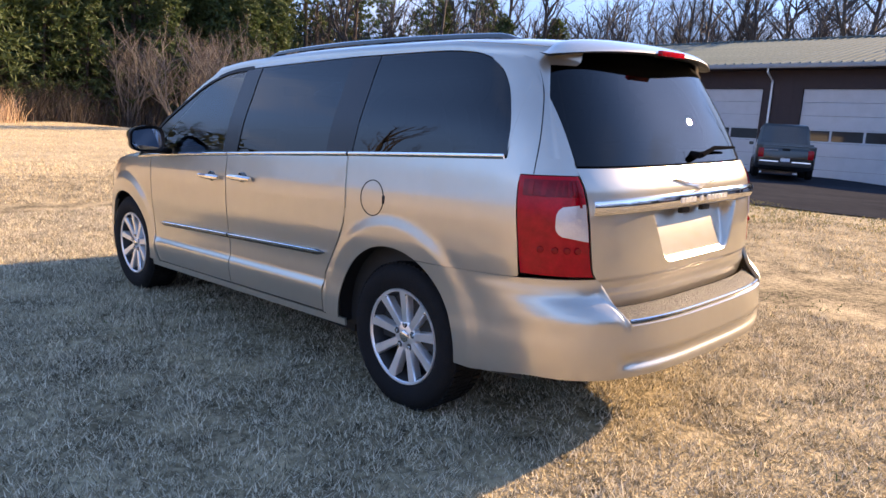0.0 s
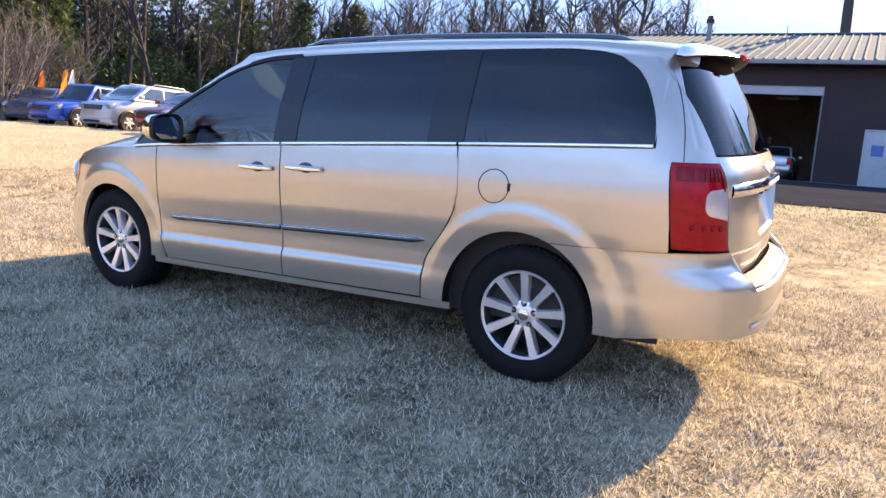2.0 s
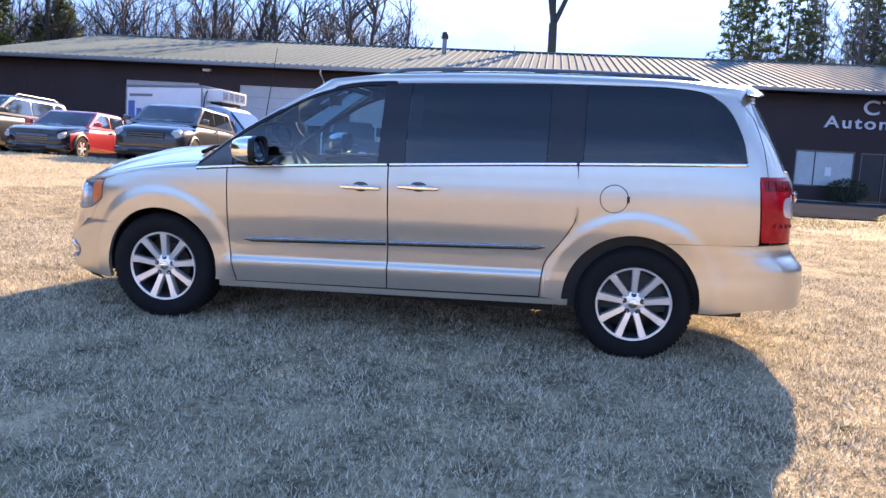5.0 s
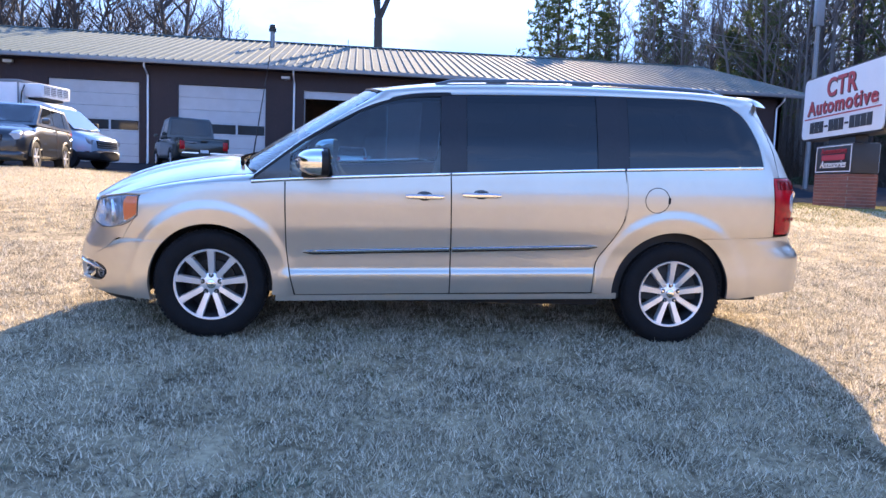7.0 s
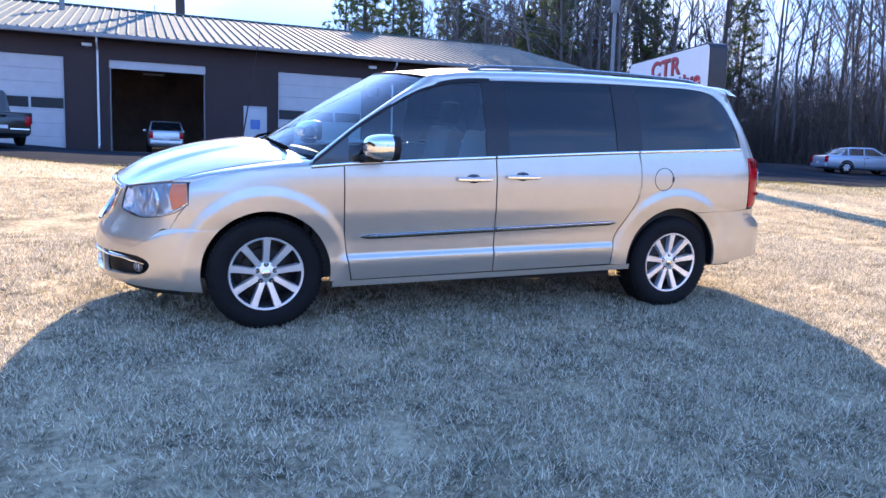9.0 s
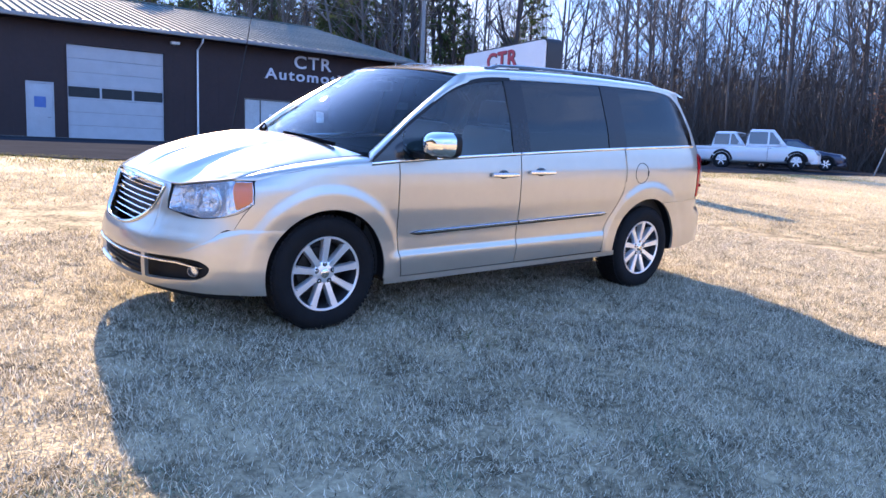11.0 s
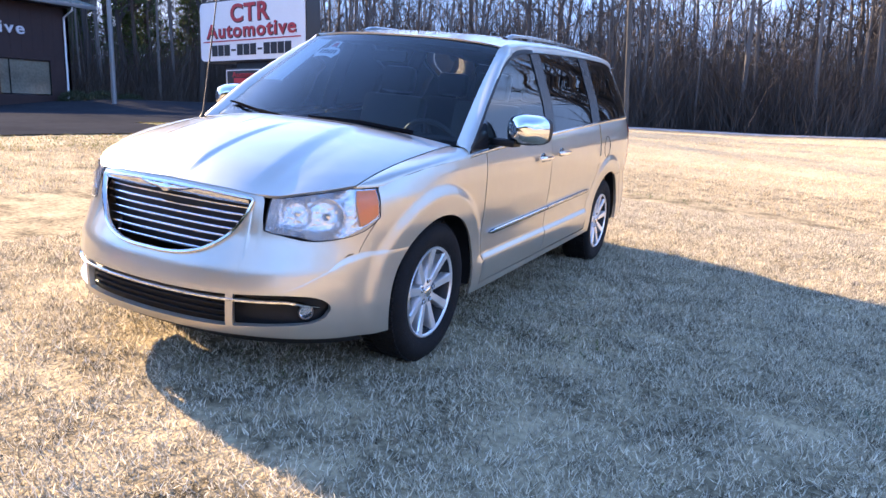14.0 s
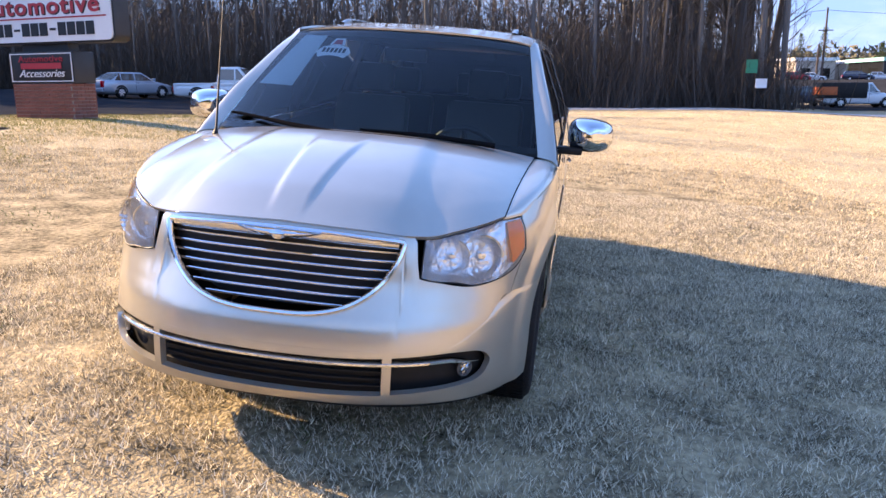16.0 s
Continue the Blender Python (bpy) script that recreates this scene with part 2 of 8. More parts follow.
def part(name, bm, mat, parent, label="", **k):
    return place(name, bm, mat, parent, label, **k)


def thing(name, label, category, m=None, group="", kind=""):
    ob = new(name)
    ob.empty_display_size = 0.2
    if m is not None:
        ob.matrix_basis = m
    return tagged(ob, label, category, group, kind)


def box(bm, x0, x1, y0, y1, z0, z1, bevel=0.0, m=None):
    s = Matrix.Translation(((x0 + x1) / 2, (y0 + y1) / 2, (z0 + z1) / 2)) @ Matrix.Diagonal((abs(x1 - x0), abs(y1 - y0), abs(z1 - z0), 1))
    vs = bmesh.ops.create_cube(bm, size=1, matrix=(m @ s) if m is not None else s)["verts"]
    if bevel:
        es = list({e for v in vs for e in v.link_edges})
        bmesh.ops.bevel(bm, geom=es, offset=bevel, segments=2, profile=0.6, affect="EDGES")
    return bm


def boxed(x0, x1, y0, y1, z0, z1, bevel=0.0):
    return box(bmesh.new(), x0, x1, y0, y1, z0, z1, bevel)


def tube(bm, pts, radii, n=6, cap=True):
    """A tube along pts, with a radius at each."""
    rings = []
    for i, p in enumerate(pts):
        d = (pts[min(i + 1, len(pts) - 1)] - pts[max(i - 1, 0)])
        d = d.normalized() if d.length > 1e-9 else Vector((0, 0, 1))
        a = d.cross(Vector((0, 0, 1)) if abs(d.z) < 0.9 else Vector((1, 0, 0))).normalized()
        b = d.cross(a)
        rings.append([bm.verts.new(p + radii[i] * (math.cos(2 * math.pi * k / n) * a + math.sin(2 * math.pi * k / n) * b)) for k in range(n)])
    for r, s in zip(rings, rings[1:]):
        for k in range(n):
            bm.faces.new((r[k], s[k], s[(k + 1) % n], r[(k + 1) % n]))
    if cap:
        bm.faces.new(rings[0])
        bm.faces.new(rings[-1][::-1])
    return bm


def V(*a):
    return Vector(a)


def lathe(profile, n=40, m=None):
    """A ring surface round the y axis from (radius, y) pairs."""
    bm = bmesh.new()
    rings = []
    for r, y in profile:
        if r < 1e-6:
            rings.append([bm.verts.new((0, y, 0))])
        else:
            rings.append([bm.verts.new((r * math.cos(2 * math.pi * k / n), y, r * math.sin(2 * math.pi * k / n))) for k in range(n)])
    for a, b in zip(rings, rings[1:]):
        for k in range(n):
            q = [a[k % len(a)], a[(k + 1) % n % len(a)], b[(k + 1) % n % len(b)], b[k % len(b)]]
            q = list(dict.fromkeys(q))
            if len(q) > 2:
                bm.faces.new(q)
    bmesh.ops.recalc_face_normals(bm, faces=bm.faces)
    if m is not None:
        bmesh.ops.transform(bm, matrix=m, verts=bm.verts)
    return bm


def smoothstep(a, b, x):
    t = min(max((x - a) / (b - a), 0.0), 1.0)
    return t * t * (3 - 2 * t)


def text_mesh(body, size, depth, mat, parent, name, m, spread=1.0, shear=0.0, bold=0.0):
    cu = bpy.data.curves.new(name, "FONT")
    cu.body, cu.size, cu.extrude, cu.align_x, cu.space_character, cu.shear, cu.offset = body, size, depth, "CENTER", spread, shear, bold
    tmp = bpy.data.objects.new("tmp", cu)
    scene.collection.objects.link(tmp)
    me = bpy.data.meshes.new_from_object(tmp.evaluated_get(bpy.context.evaluated_depsgraph_get()))
    bpy.data.objects.remove(tmp)
    me.materials.clear()
    me.materials.append(mat)
    ob = new(name, me)
    ob.parent = parent
    ob.matrix_basis = m
    return ob


# ---- ground ----
def ground_z(x, y):
    """The lawn falls towards +y, levels out at the forecourt and along the road by the woods."""
    edge = -9.2 - 4.2 * smoothstep(3.0, 9.0, x)
    lawn = -math.tan(radians(FALL)) * max(y, edge)
    if y > 9:
        lawn = -math.tan(radians(FALL)) * 9 - 0.02 * (y - 9)
    z = lawn + 0.013 * min(max(edge - y, 0.0), 30)
    z -= 0.24 * smoothstep(-12.0, -14.0, y) * smoothstep(4.5, 8.0, x) * smoothstep(-31.0, -22.0, y)
    k = smoothstep(-9.0, -30.0, x)
    far = 0.40 - 0.028 * min(max(y, -14.0), 0.0) - 0.40 * smoothstep(8.0, 18.0, y)
    bank = 0.8 * smoothstep(-19.0, -34.0, y) * smoothstep(-16.0, -26.0, x)
    rise = 2.8 * smoothstep(-72.0, -106.0, x) * smoothstep(12.0, 20.0, y)
    return z * (1 - k) + far * k + bank + rise


def sheet(xs, ys, lift=0.0, rough=0.0):
    bm = bmesh.new()
    grid = [[bm.verts.new((x, y, ground_z(x, y) + lift + (rough * noise.noise((x * 0.9, y * 0.9, 0)) + rough * 0.5 * noise.noise((x * 3, y * 3, 2))))) for y in ys] for x in xs]
    for a, b in zip(grid, grid[1:]):
        for j in range(len(ys) - 1):
            bm.faces.new((a[j], b[j], b[j + 1], a[j + 1]))
    return bm


def steps(lo, hi, near, far=1.16):
    """Grid lines: even near the van, then wider and wider to the horizon."""
    a = [i * near for i in range(int(lo / near), int(hi / near) + 1)]
    d = near
    while a[-1] < 900:
        d *= far
        a.append(a[-1] + d)
    d = near
    while a[0] > -900:
        d *= far
        a.insert(0, a[0] - d)
    return a


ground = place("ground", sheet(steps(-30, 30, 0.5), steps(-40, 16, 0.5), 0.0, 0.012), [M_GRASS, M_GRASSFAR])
# away from the van the base is coloured paler, as the sunlit lawn looks
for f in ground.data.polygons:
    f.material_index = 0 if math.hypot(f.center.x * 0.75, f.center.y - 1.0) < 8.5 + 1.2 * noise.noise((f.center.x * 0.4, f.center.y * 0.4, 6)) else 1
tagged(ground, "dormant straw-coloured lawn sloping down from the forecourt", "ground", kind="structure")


# ---- building ----
LOT = 1.06
WALL_Y, EAVE, RIDGE_Y, RIDGE_Z = -34.85, 6.72, -47.5, 9.95
X_L, X_R = 32.1, -23.4
TOP = 5.52
BAYS = [(18.72, 23.17, False), (11.90, 16.35, False), (5.48, 9.94, False), (-0.99, 3.51, True), (-9.22, -4.66, False)]

def lot_edge(x):
    """Where the lawn meets the asphalt."""
    return -8.75 - 7.5 * smoothstep(0.5, 8.0, x) - 4.6 * smoothstep(-6.8, -9.0, x) * smoothstep(-15.0, -12.8, x)


bm = bmesh.new()
rows_r = []
for i in range(-60, 61):
    far_y, near_y = -35.4, lot_edge(i) + 0.18 * noise.noise((i * 0.7, 3, 1)) + 0.10 * noise.noise((i * 2.3, 5, 1))
    rows_r.append([bm.verts.new((i, far_y + (near_y - far_y) * k / 36, ground_z(i, far_y + (near_y - far_y) * k / 36) + 0.022)) for k in range(37)])
for a, b in zip(rows_r, rows_r[1:]):
    for k in range(36):
        bm.faces.new((a[k], b[k], b[k + 1], a[k + 1]))
road = place("road", bm, M_ASPHALT)
tagged(road, "dark worn asphalt forecourt and road", "road", kind="structure")


def wall_with_openings(name, x0, x1, z0, z1, y, thick, openings, mat):
    """A wall along x, cut through at each (x0, x1, z0, z1)."""
    bm = bmesh.new()
    cuts = sorted(openings)
    x = x0
    for a, b, lo, hi in cuts:
        box(bm, x, a, y - thick, y, z0, z1)
        if lo > z0:
            box(bm, a, b, y - thick, y, z0, lo)
        box(bm, a, b, y - thick, y, hi, z1)
        x = b
    box(bm, x, x1, y - thick, y, z0, z1)
    # standing ribs of the siding, on the outer face
    x = x0 + 0.3
    while x < x1:
        inside = [(lo, hi) for a, b, lo, hi in cuts if a - 0.05 < x < b + 0.05]
        spans = [(z0, z1)]
        for lo, hi in inside:
            spans = [(z0, lo)] * (lo > z0 + 0.1) + [(hi, z1)]
        for lo, hi in spans:
            box(bm, x - 0.02, x + 0.02, y, y + 0.006, lo, hi)
        x += 0.61
    return place(name, bm, mat, smooth=False)


openings = [(a, b, LOT, TOP) for a, b, _ in BAYS]
openings += [(-4.03, -2.90, LOT, 3.62), (-16.46, -13.58, 1.78, 3.62), (-18.9, -16.74, LOT + 0.05, 3.60), (-22.2, -19.3, 1.72, 3.56)]
wall_front = wall_with_openings("wall_front", X_R, X_L, LOT - 0.6, EAVE, WALL_Y, 0.25, openings, M_SIDING)
tagged(wall_front, "dark maroon ribbed metal wall of a repair garage", "wall", kind="structure")
for nm, x in (("wall_side_a", X_L), ("wall_side_b", X_R)):
    bm = bmesh.new()
    s = -0.25 if x > 0 else 0.25
    prof = [(WALL_Y, LOT - 0.6), (WALL_Y, EAVE), (RIDGE_Y, RIDGE_Z - 0.1), (2 * RIDGE_Y - WALL_Y, EAVE), (2 * RIDGE_Y - WALL_Y, LOT - 0.6)]
    f1 = [bm.verts.new((x, y, z)) for y, z in prof]
    f2 = [bm.verts.new((x + s, y, z)) for y, z in prof]
    bm.faces.new(f1)
    bm.faces.new(f2[::-1])
    for i in range(5):
        bm.faces.new((f1[i], f2[i], f2[(i + 1) % 5], f1[(i + 1) % 5]))
    bmesh.ops.recalc_face_normals(bm, faces=bm.faces)
    tagged(place(nm, bm, M_SIDING, smooth=False), "maroon metal gable wall", "wall", kind="structure")
back = place("wall_back", boxed(X_R, X_L, 2 * RIDGE_Y - WALL_Y - 0.25, 2 * RIDGE_Y - WALL_Y, LOT - 0.6, EAVE), M_SIDING, smooth=False)
tagged(back, "maroon metal back wall", "wall", kind="structure")
M_CONCRETE = material("stained_concrete", (0.24, 0.23, 0.21), 0.8, vary=0.3, scale=0.6)
slab = place("floor_workshop", boxed(X_R, X_L, 2 * RIDGE_Y - WALL_Y, WALL_Y + 0.3, LOT - 0.3, LOT + 0.02), M_CONCRETE, smooth=False)
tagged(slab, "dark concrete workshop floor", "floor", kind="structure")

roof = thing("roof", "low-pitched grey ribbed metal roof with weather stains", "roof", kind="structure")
EAVE_Y = WALL_Y + 0.75
pitch = (RIDGE_Z - EAVE) / (WALL_Y - RIDGE_Y)
for side in (1, -1):
    bm = bmesh.new()
    y0, y1 = (EAVE_Y, RIDGE_Y) if side > 0 else (2 * RIDGE_Y - EAVE_Y, RIDGE_Y)
    z0 = RIDGE_Z - pitch * abs(y0 - RIDGE_Y)
    q = [(X_L + 0.9, y0, z0), (X_R - 1.2, y0, z0), (X_R - 1.2, y1, RIDGE_Z), (X_L + 0.9, y1, RIDGE_Z)]
    up = [bm.verts.new((x, y, z + 0.10)) for x, y, z in q]
    dn = [bm.verts.new((x, y, z)) for x, y, z in q]
    bm.faces.new(up)
    bm.faces.new(dn[::-1])
    for i in range(4):
        bm.faces.new((up[i], dn[i], dn[(i + 1) % 4], up[(i + 1) % 4]))
    bmesh.ops.recalc_face_normals(bm, faces=bm.faces)
    part("roof_sheet", bm, M_ROOF, roof, smooth=False)
rib = bmesh.new()
ry0, rz0 = EAVE_Y + 0.01, RIDGE_Z - pitch * (EAVE_Y - RIDGE_Y) + 0.1
for (dx, dz) in ((-0.05, 0.0),):
    a = [(-0.06, 0), (-0.025, 0.065), (0.025, 0.065), (0.06, 0)]
    r0 = [rib.verts.new((x, ry0, rz0 + z)) for x, z in a]
    r1 = [rib.verts.new((x, RIDGE_Y, RIDGE_Z + 0.1 + z)) for x, z in a]
    for i in range(3):
        rib.faces.new((r0[i], r0[i + 1], r1[i + 1], r1[i]))
    rib.faces.new(r0[::-1])
rib_me = None
x = X_R - 1.1
while x < X_L + 0.8:
    if rib_me is None:
        o = part("roof_rib", rib, M_ROOF, roof, smooth=False)
        rib_me = o.data
    else:
        o = new("roof_rib", rib_me)
        o.parent = roof
    o.location.x = x
    x += 0.46
part("ridge_cap", boxed(X_R - 1.2, X_L + 0.9, RIDGE_Y - 0.2, RIDGE_Y + 0.2, RIDGE_Z + 0.12, RIDGE_Z + 0.19), M_ROOF, roof, smooth=False)
# gutter along the eave, and its downpipes
gz = RIDGE_Z - pitch * (EAVE_Y - RIDGE_Y)
gutter = thing("gutter", "grey metal eaves gutter with pale downpipes", "gutter", kind="structure")
bm = boxed(X_R - 1.2, X_L + 0.9, EAVE_Y + 0.003, EAVE_Y + 0.16, gz - 0.12, gz + 0.07, 0.02)
part("trough", bm, M_GUTTER, gutter)
part("soffit", boxed(X_R, X_L, WALL_Y + 0.02, EAVE_Y, gz - 0.14, gz - 0.10), M_SIDING, gutter, smooth=False)
for x in (31.9, 11.44, 4.0, -10.95, -23.1):
    bm = bmesh.new()
    tube(bm, [V(x, EAVE_Y + 0.08, gz - 0.1), V(x, EAVE_Y + 0.06, gz - 0.3), V(x, WALL_Y + 0.09, gz - 0.65), V(x, WALL_Y + 0.09, LOT + 0.35), V(x, WALL_Y + 0.3, LOT + 0.2)], [0.055] * 5, 8)
    part("downpipe", bm, M_WHITE, gutter)

# sectional overhead doors
def overhead_door(x0, x1, is_open):
    d = thing("garage_door", "white sectional overhead door with a row of windows" if not is_open else "white overhead door rolled up under its lintel, open bay", "garage door", group="garage doors")
    y = WALL_Y - 0.10
    n = 7
    h = (TOP - LOT) / n
    w = x1 - x0
    rows = range(n) if not is_open else []
    for i in rows:
        z = LOT + i * h
        if i == 3:
            # the glazed section: rails, stiles and panes
            bm = bmesh.new()
            box(bm, x0, x1, y - 0.05, y, z, z + 0.07)
            box(bm, x0, x1, y - 0.05, y, z + h - 0.07, z + h - 0.006)
            for k in range(4):
                xx = x0 + w * k / 3
                box(bm, max(x0, xx - 0.05), min(x1, xx + 0.05), y - 0.05, y - 0.002, z + 0.07, z + h - 0.07)
            part("window_section", bm, M_DOORWHITE, d, smooth=False)
            for k in range(3):
                part("pane", boxed(x0 + w * k / 3 + 0.05, x0 + w * (k + 1) / 3 - 0.05, y - 0.03, y - 0.022, z + 0.07, z + h - 0.07), M_PANE, d, smooth=False)
        else:
            bm = bmesh.new()
            box(bm, x0, x1, y - 0.05, y, z, z + h - 0.012, 0.008)
            for k in (1, 2):
                box(bm, x0 + 0.02, x1 - 0.02, y, y + 0.008, z + h * k / 3 - 0.02, z + h * k / 3 + 0.02)
            part("door_panel", bm, M_DOORWHITE, d, smooth=False)
    if is_open:
        part("door_panel", boxed(x0, x1, y - 0.05, y, TOP - 0.42, TOP, 0.01), M_DOORWHITE, d, smooth=False)
        for xx in (x0 + 0.05, x1 - 0.05):
            part("track", boxed(xx - 0.03, xx + 0.03, y - 0.12, y - 0.06, LOT, TOP), M_GUTTER, d, smooth=False)
    for xx in (x0 - 0.09, x1 + 0.01):
        part("jamb", boxed(xx, xx + 0.08, WALL_Y, WALL_Y + 0.03, LOT, TOP), M_SIDING, d, smooth=False)
    return d


M_PANE = material("window_pane", (0.014, 0.015, 0.016), 0.07, vary=0.3, scale=0.8, spec=0.3)
for a, b, o in BAYS:
    overhead_door(a, b, o)

md = thing("door_1", "white steel side door with a blue notice", "door", kind="structure")
part("leaf", boxed(-4.0, -2.93, WALL_Y - 0.08, WALL_Y - 0.03, LOT + 0.02, 3.58, 0.005), M_DOORWHITE, md)
part("frame", box(box(box(bmesh.new(), -4.06, -4.0, WALL_Y - 0.1, WALL_Y + 0.02, LOT, 3.64), -2.93, -2.87, WALL_Y - 0.1, WALL_Y + 0.02, LOT, 3.64), -4.0, -2.93, WALL_Y - 0.1, WALL_Y + 0.02, 3.58, 3.64), M_DOORWHITE, md, smooth=False)
M_BLUE = material("notice_blue", (0.10, 0.17, 0.42), 0.5, vary=0.15, scale=5)
part("notice", boxed(-3.72, -3.22, WALL_Y - 0.03, WALL_Y - 0.022, 2.45, 2.95), M_BLUE, md, "pale blue notice", smooth=False)
part("handle", tube(bmesh.new(), [V(-3.9, WALL_Y - 0.03, 2.0), V(-3.9, WALL_Y + 0.04, 2.0), V(-3.78, WALL_Y + 0.04, 2.0)], [0.015] * 3, 8), M_GUTTER, md)


def shop_window(name, x0, x1, z0, z1, label, cat, bars, papers, pane):
    d = thing(name, label, cat, kind="structure")
    bm = bmesh.new()
    y = WALL_Y - 0.1
    for a, b in ((x0, x0 + 0.06), (x1 - 0.06, x1)):
        box(bm, a, b, y, y + 0.09, z0, z1)
    for a, b in ((z0, z0 + 0.07), (z1 - 0.07, z1)):
        box(bm, x0 + 0.06, x1 - 0.06, y, y + 0.09, a, b)
    for xx in bars:
        box(bm, xx - 0.025, xx + 0.025, y, y + 0.085, z0 + 0.07, z1 - 0.07)
    part("window_frame", bm, M_GLOSSBLACK, d, smooth=False)
    xs = [x0 + 0.06, *bars, x1 - 0.06]
    for a, b in zip(xs, xs[1:]):
        part("pane", boxed(a, b, y + 0.03, y + 0.036, z0 + 0.07, z1 - 0.07), pane, d, smooth=False)
    for a, b, c, e in papers:
        part("paper", boxed(a, b, y + 0.045, y + 0.05, c, e), M_WHITE, d, "white printed notice", smooth=False)
    return d


M_PALEPANE = material("curtained_pane", (0.42, 0.45, 0.46), 0.12, vary=0.18, scale=1.2, spec=0.7)
shop_window("window_1", -16.46, -13.58, 1.78, 3.62, "wide office window with pale blind and a paper", "window", [-14.55], [(-15.4, -15.1, 2.35, 2.8)], M_PALEPANE)
shop_window("door_2", -18.9, -16.74, LOT + 0.06, 3.60, "dark glazed office door with notices", "door", [-17.85], [(-18.6, -18.1, 2.5, 3.3)], M_PANE)
shop_window("window_2", -22.2, -19.3, 1.72, 3.56, "office window with a tan curtain inside", "window", [-19.9], [], material("dim_curtain_pane", (0.17, 0.165, 0.13), 0.10, vary=0.35, scale=1.0, spec=0.7))

M_LETTER = material("raised_letters", (0.62, 0.62, 0.66), 0.4, vary=0.06, scale=3)
sg = thing("wall_sign", "raised pale grey letters on the maroon wall", "sign")
for body, xc, z, size, sp in (("CTR", -17.75, 5.52, 1.00, 1.14), ("Automotive", -17.81, 4.80, 0.82, 1.20)):
    text_mesh(body, size, 0.03, M_LETTER, sg, "lettering", Matrix.Translation((xc, WALL_Y + 0.06, z)) @ pose(0, 0, 0, 90, 0, 180) @ Matrix.Diagonal((1.28 if body == "Automotive" else 1.18, 1, 1, 1)), sp, 0.0, 0.012)


def wall_light(x, z):
    d = thing("wall_light", "small white floodlight under the eave", "lamp", pose(x, WALL_Y, z), group="wall lights")
    part("housing", boxed(-0.22, 0.22, 0.02, 0.28, -0.06, 0.08, 0.02), M_WHITE, d)
    part("bracket", boxed(-0.05, 0.05, 0.0, 0.1, -0.12, -0.05), M_GUTTER, d)
    return d


for x, z in ((18.2, 6.2), (4.45, 6.1), (-9.75, 6.08)):
    wall_light(x, z)
# strip lamps under the workshop's roof
for x, y in ((1.3, -38.5), (1.3, -43.5)):
    cl = thing("ceiling_light", "white strip lamp hanging in the garage", "lamp", pose(x, y, 5.75), group="strip lamps")
    part("housing", boxed(-0.6, 0.6, -0.09, 0.09, 0.0, 0.07, 0.01), M_WHITE, cl)
    part("hanger", boxed(-0.02, 0.02, -0.02, 0.02, 0.07, 3.2), M_GUTTER, cl, smooth=False)
    part("tube", boxed(-0.58, 0.58, -0.05, 0.05, -0.05, -0.003, 0.01), M_WHITE, cl)
bw = place("wall_workshop", boxed(-10.4, 12.0, -45.2, -45.05, LOT, 6.6), material("workshop_board", (0.20, 0.15, 0.12), 0.8, vary=0.35, scale=0.8), smooth=False)
tagged(bw, "brown boarded wall at the back of the workshop", "wall", kind="structure")
pipe = thing("roof_vent", "grey metal flue pipe with a cap on the roof", "vent", pose(6.2, -44.0, RIDGE_Z - pitch * 3.5))
part("pipe", tube(bmesh.new(), [V(0, 0, 0), V(0, 0, 1.1)], [0.15, 0.15], 14), M_GUTTER, pipe)
part("cap", tube(tube(bmesh.new(), [V(0, 0, 1.1), V(0, 0, 1.3)], [0.24, 0.24], 14), [V(0, 0, 1.36), V(0, 0, 1.52)], [0.22, 0.16], 14), M_DARKMETAL, pipe)


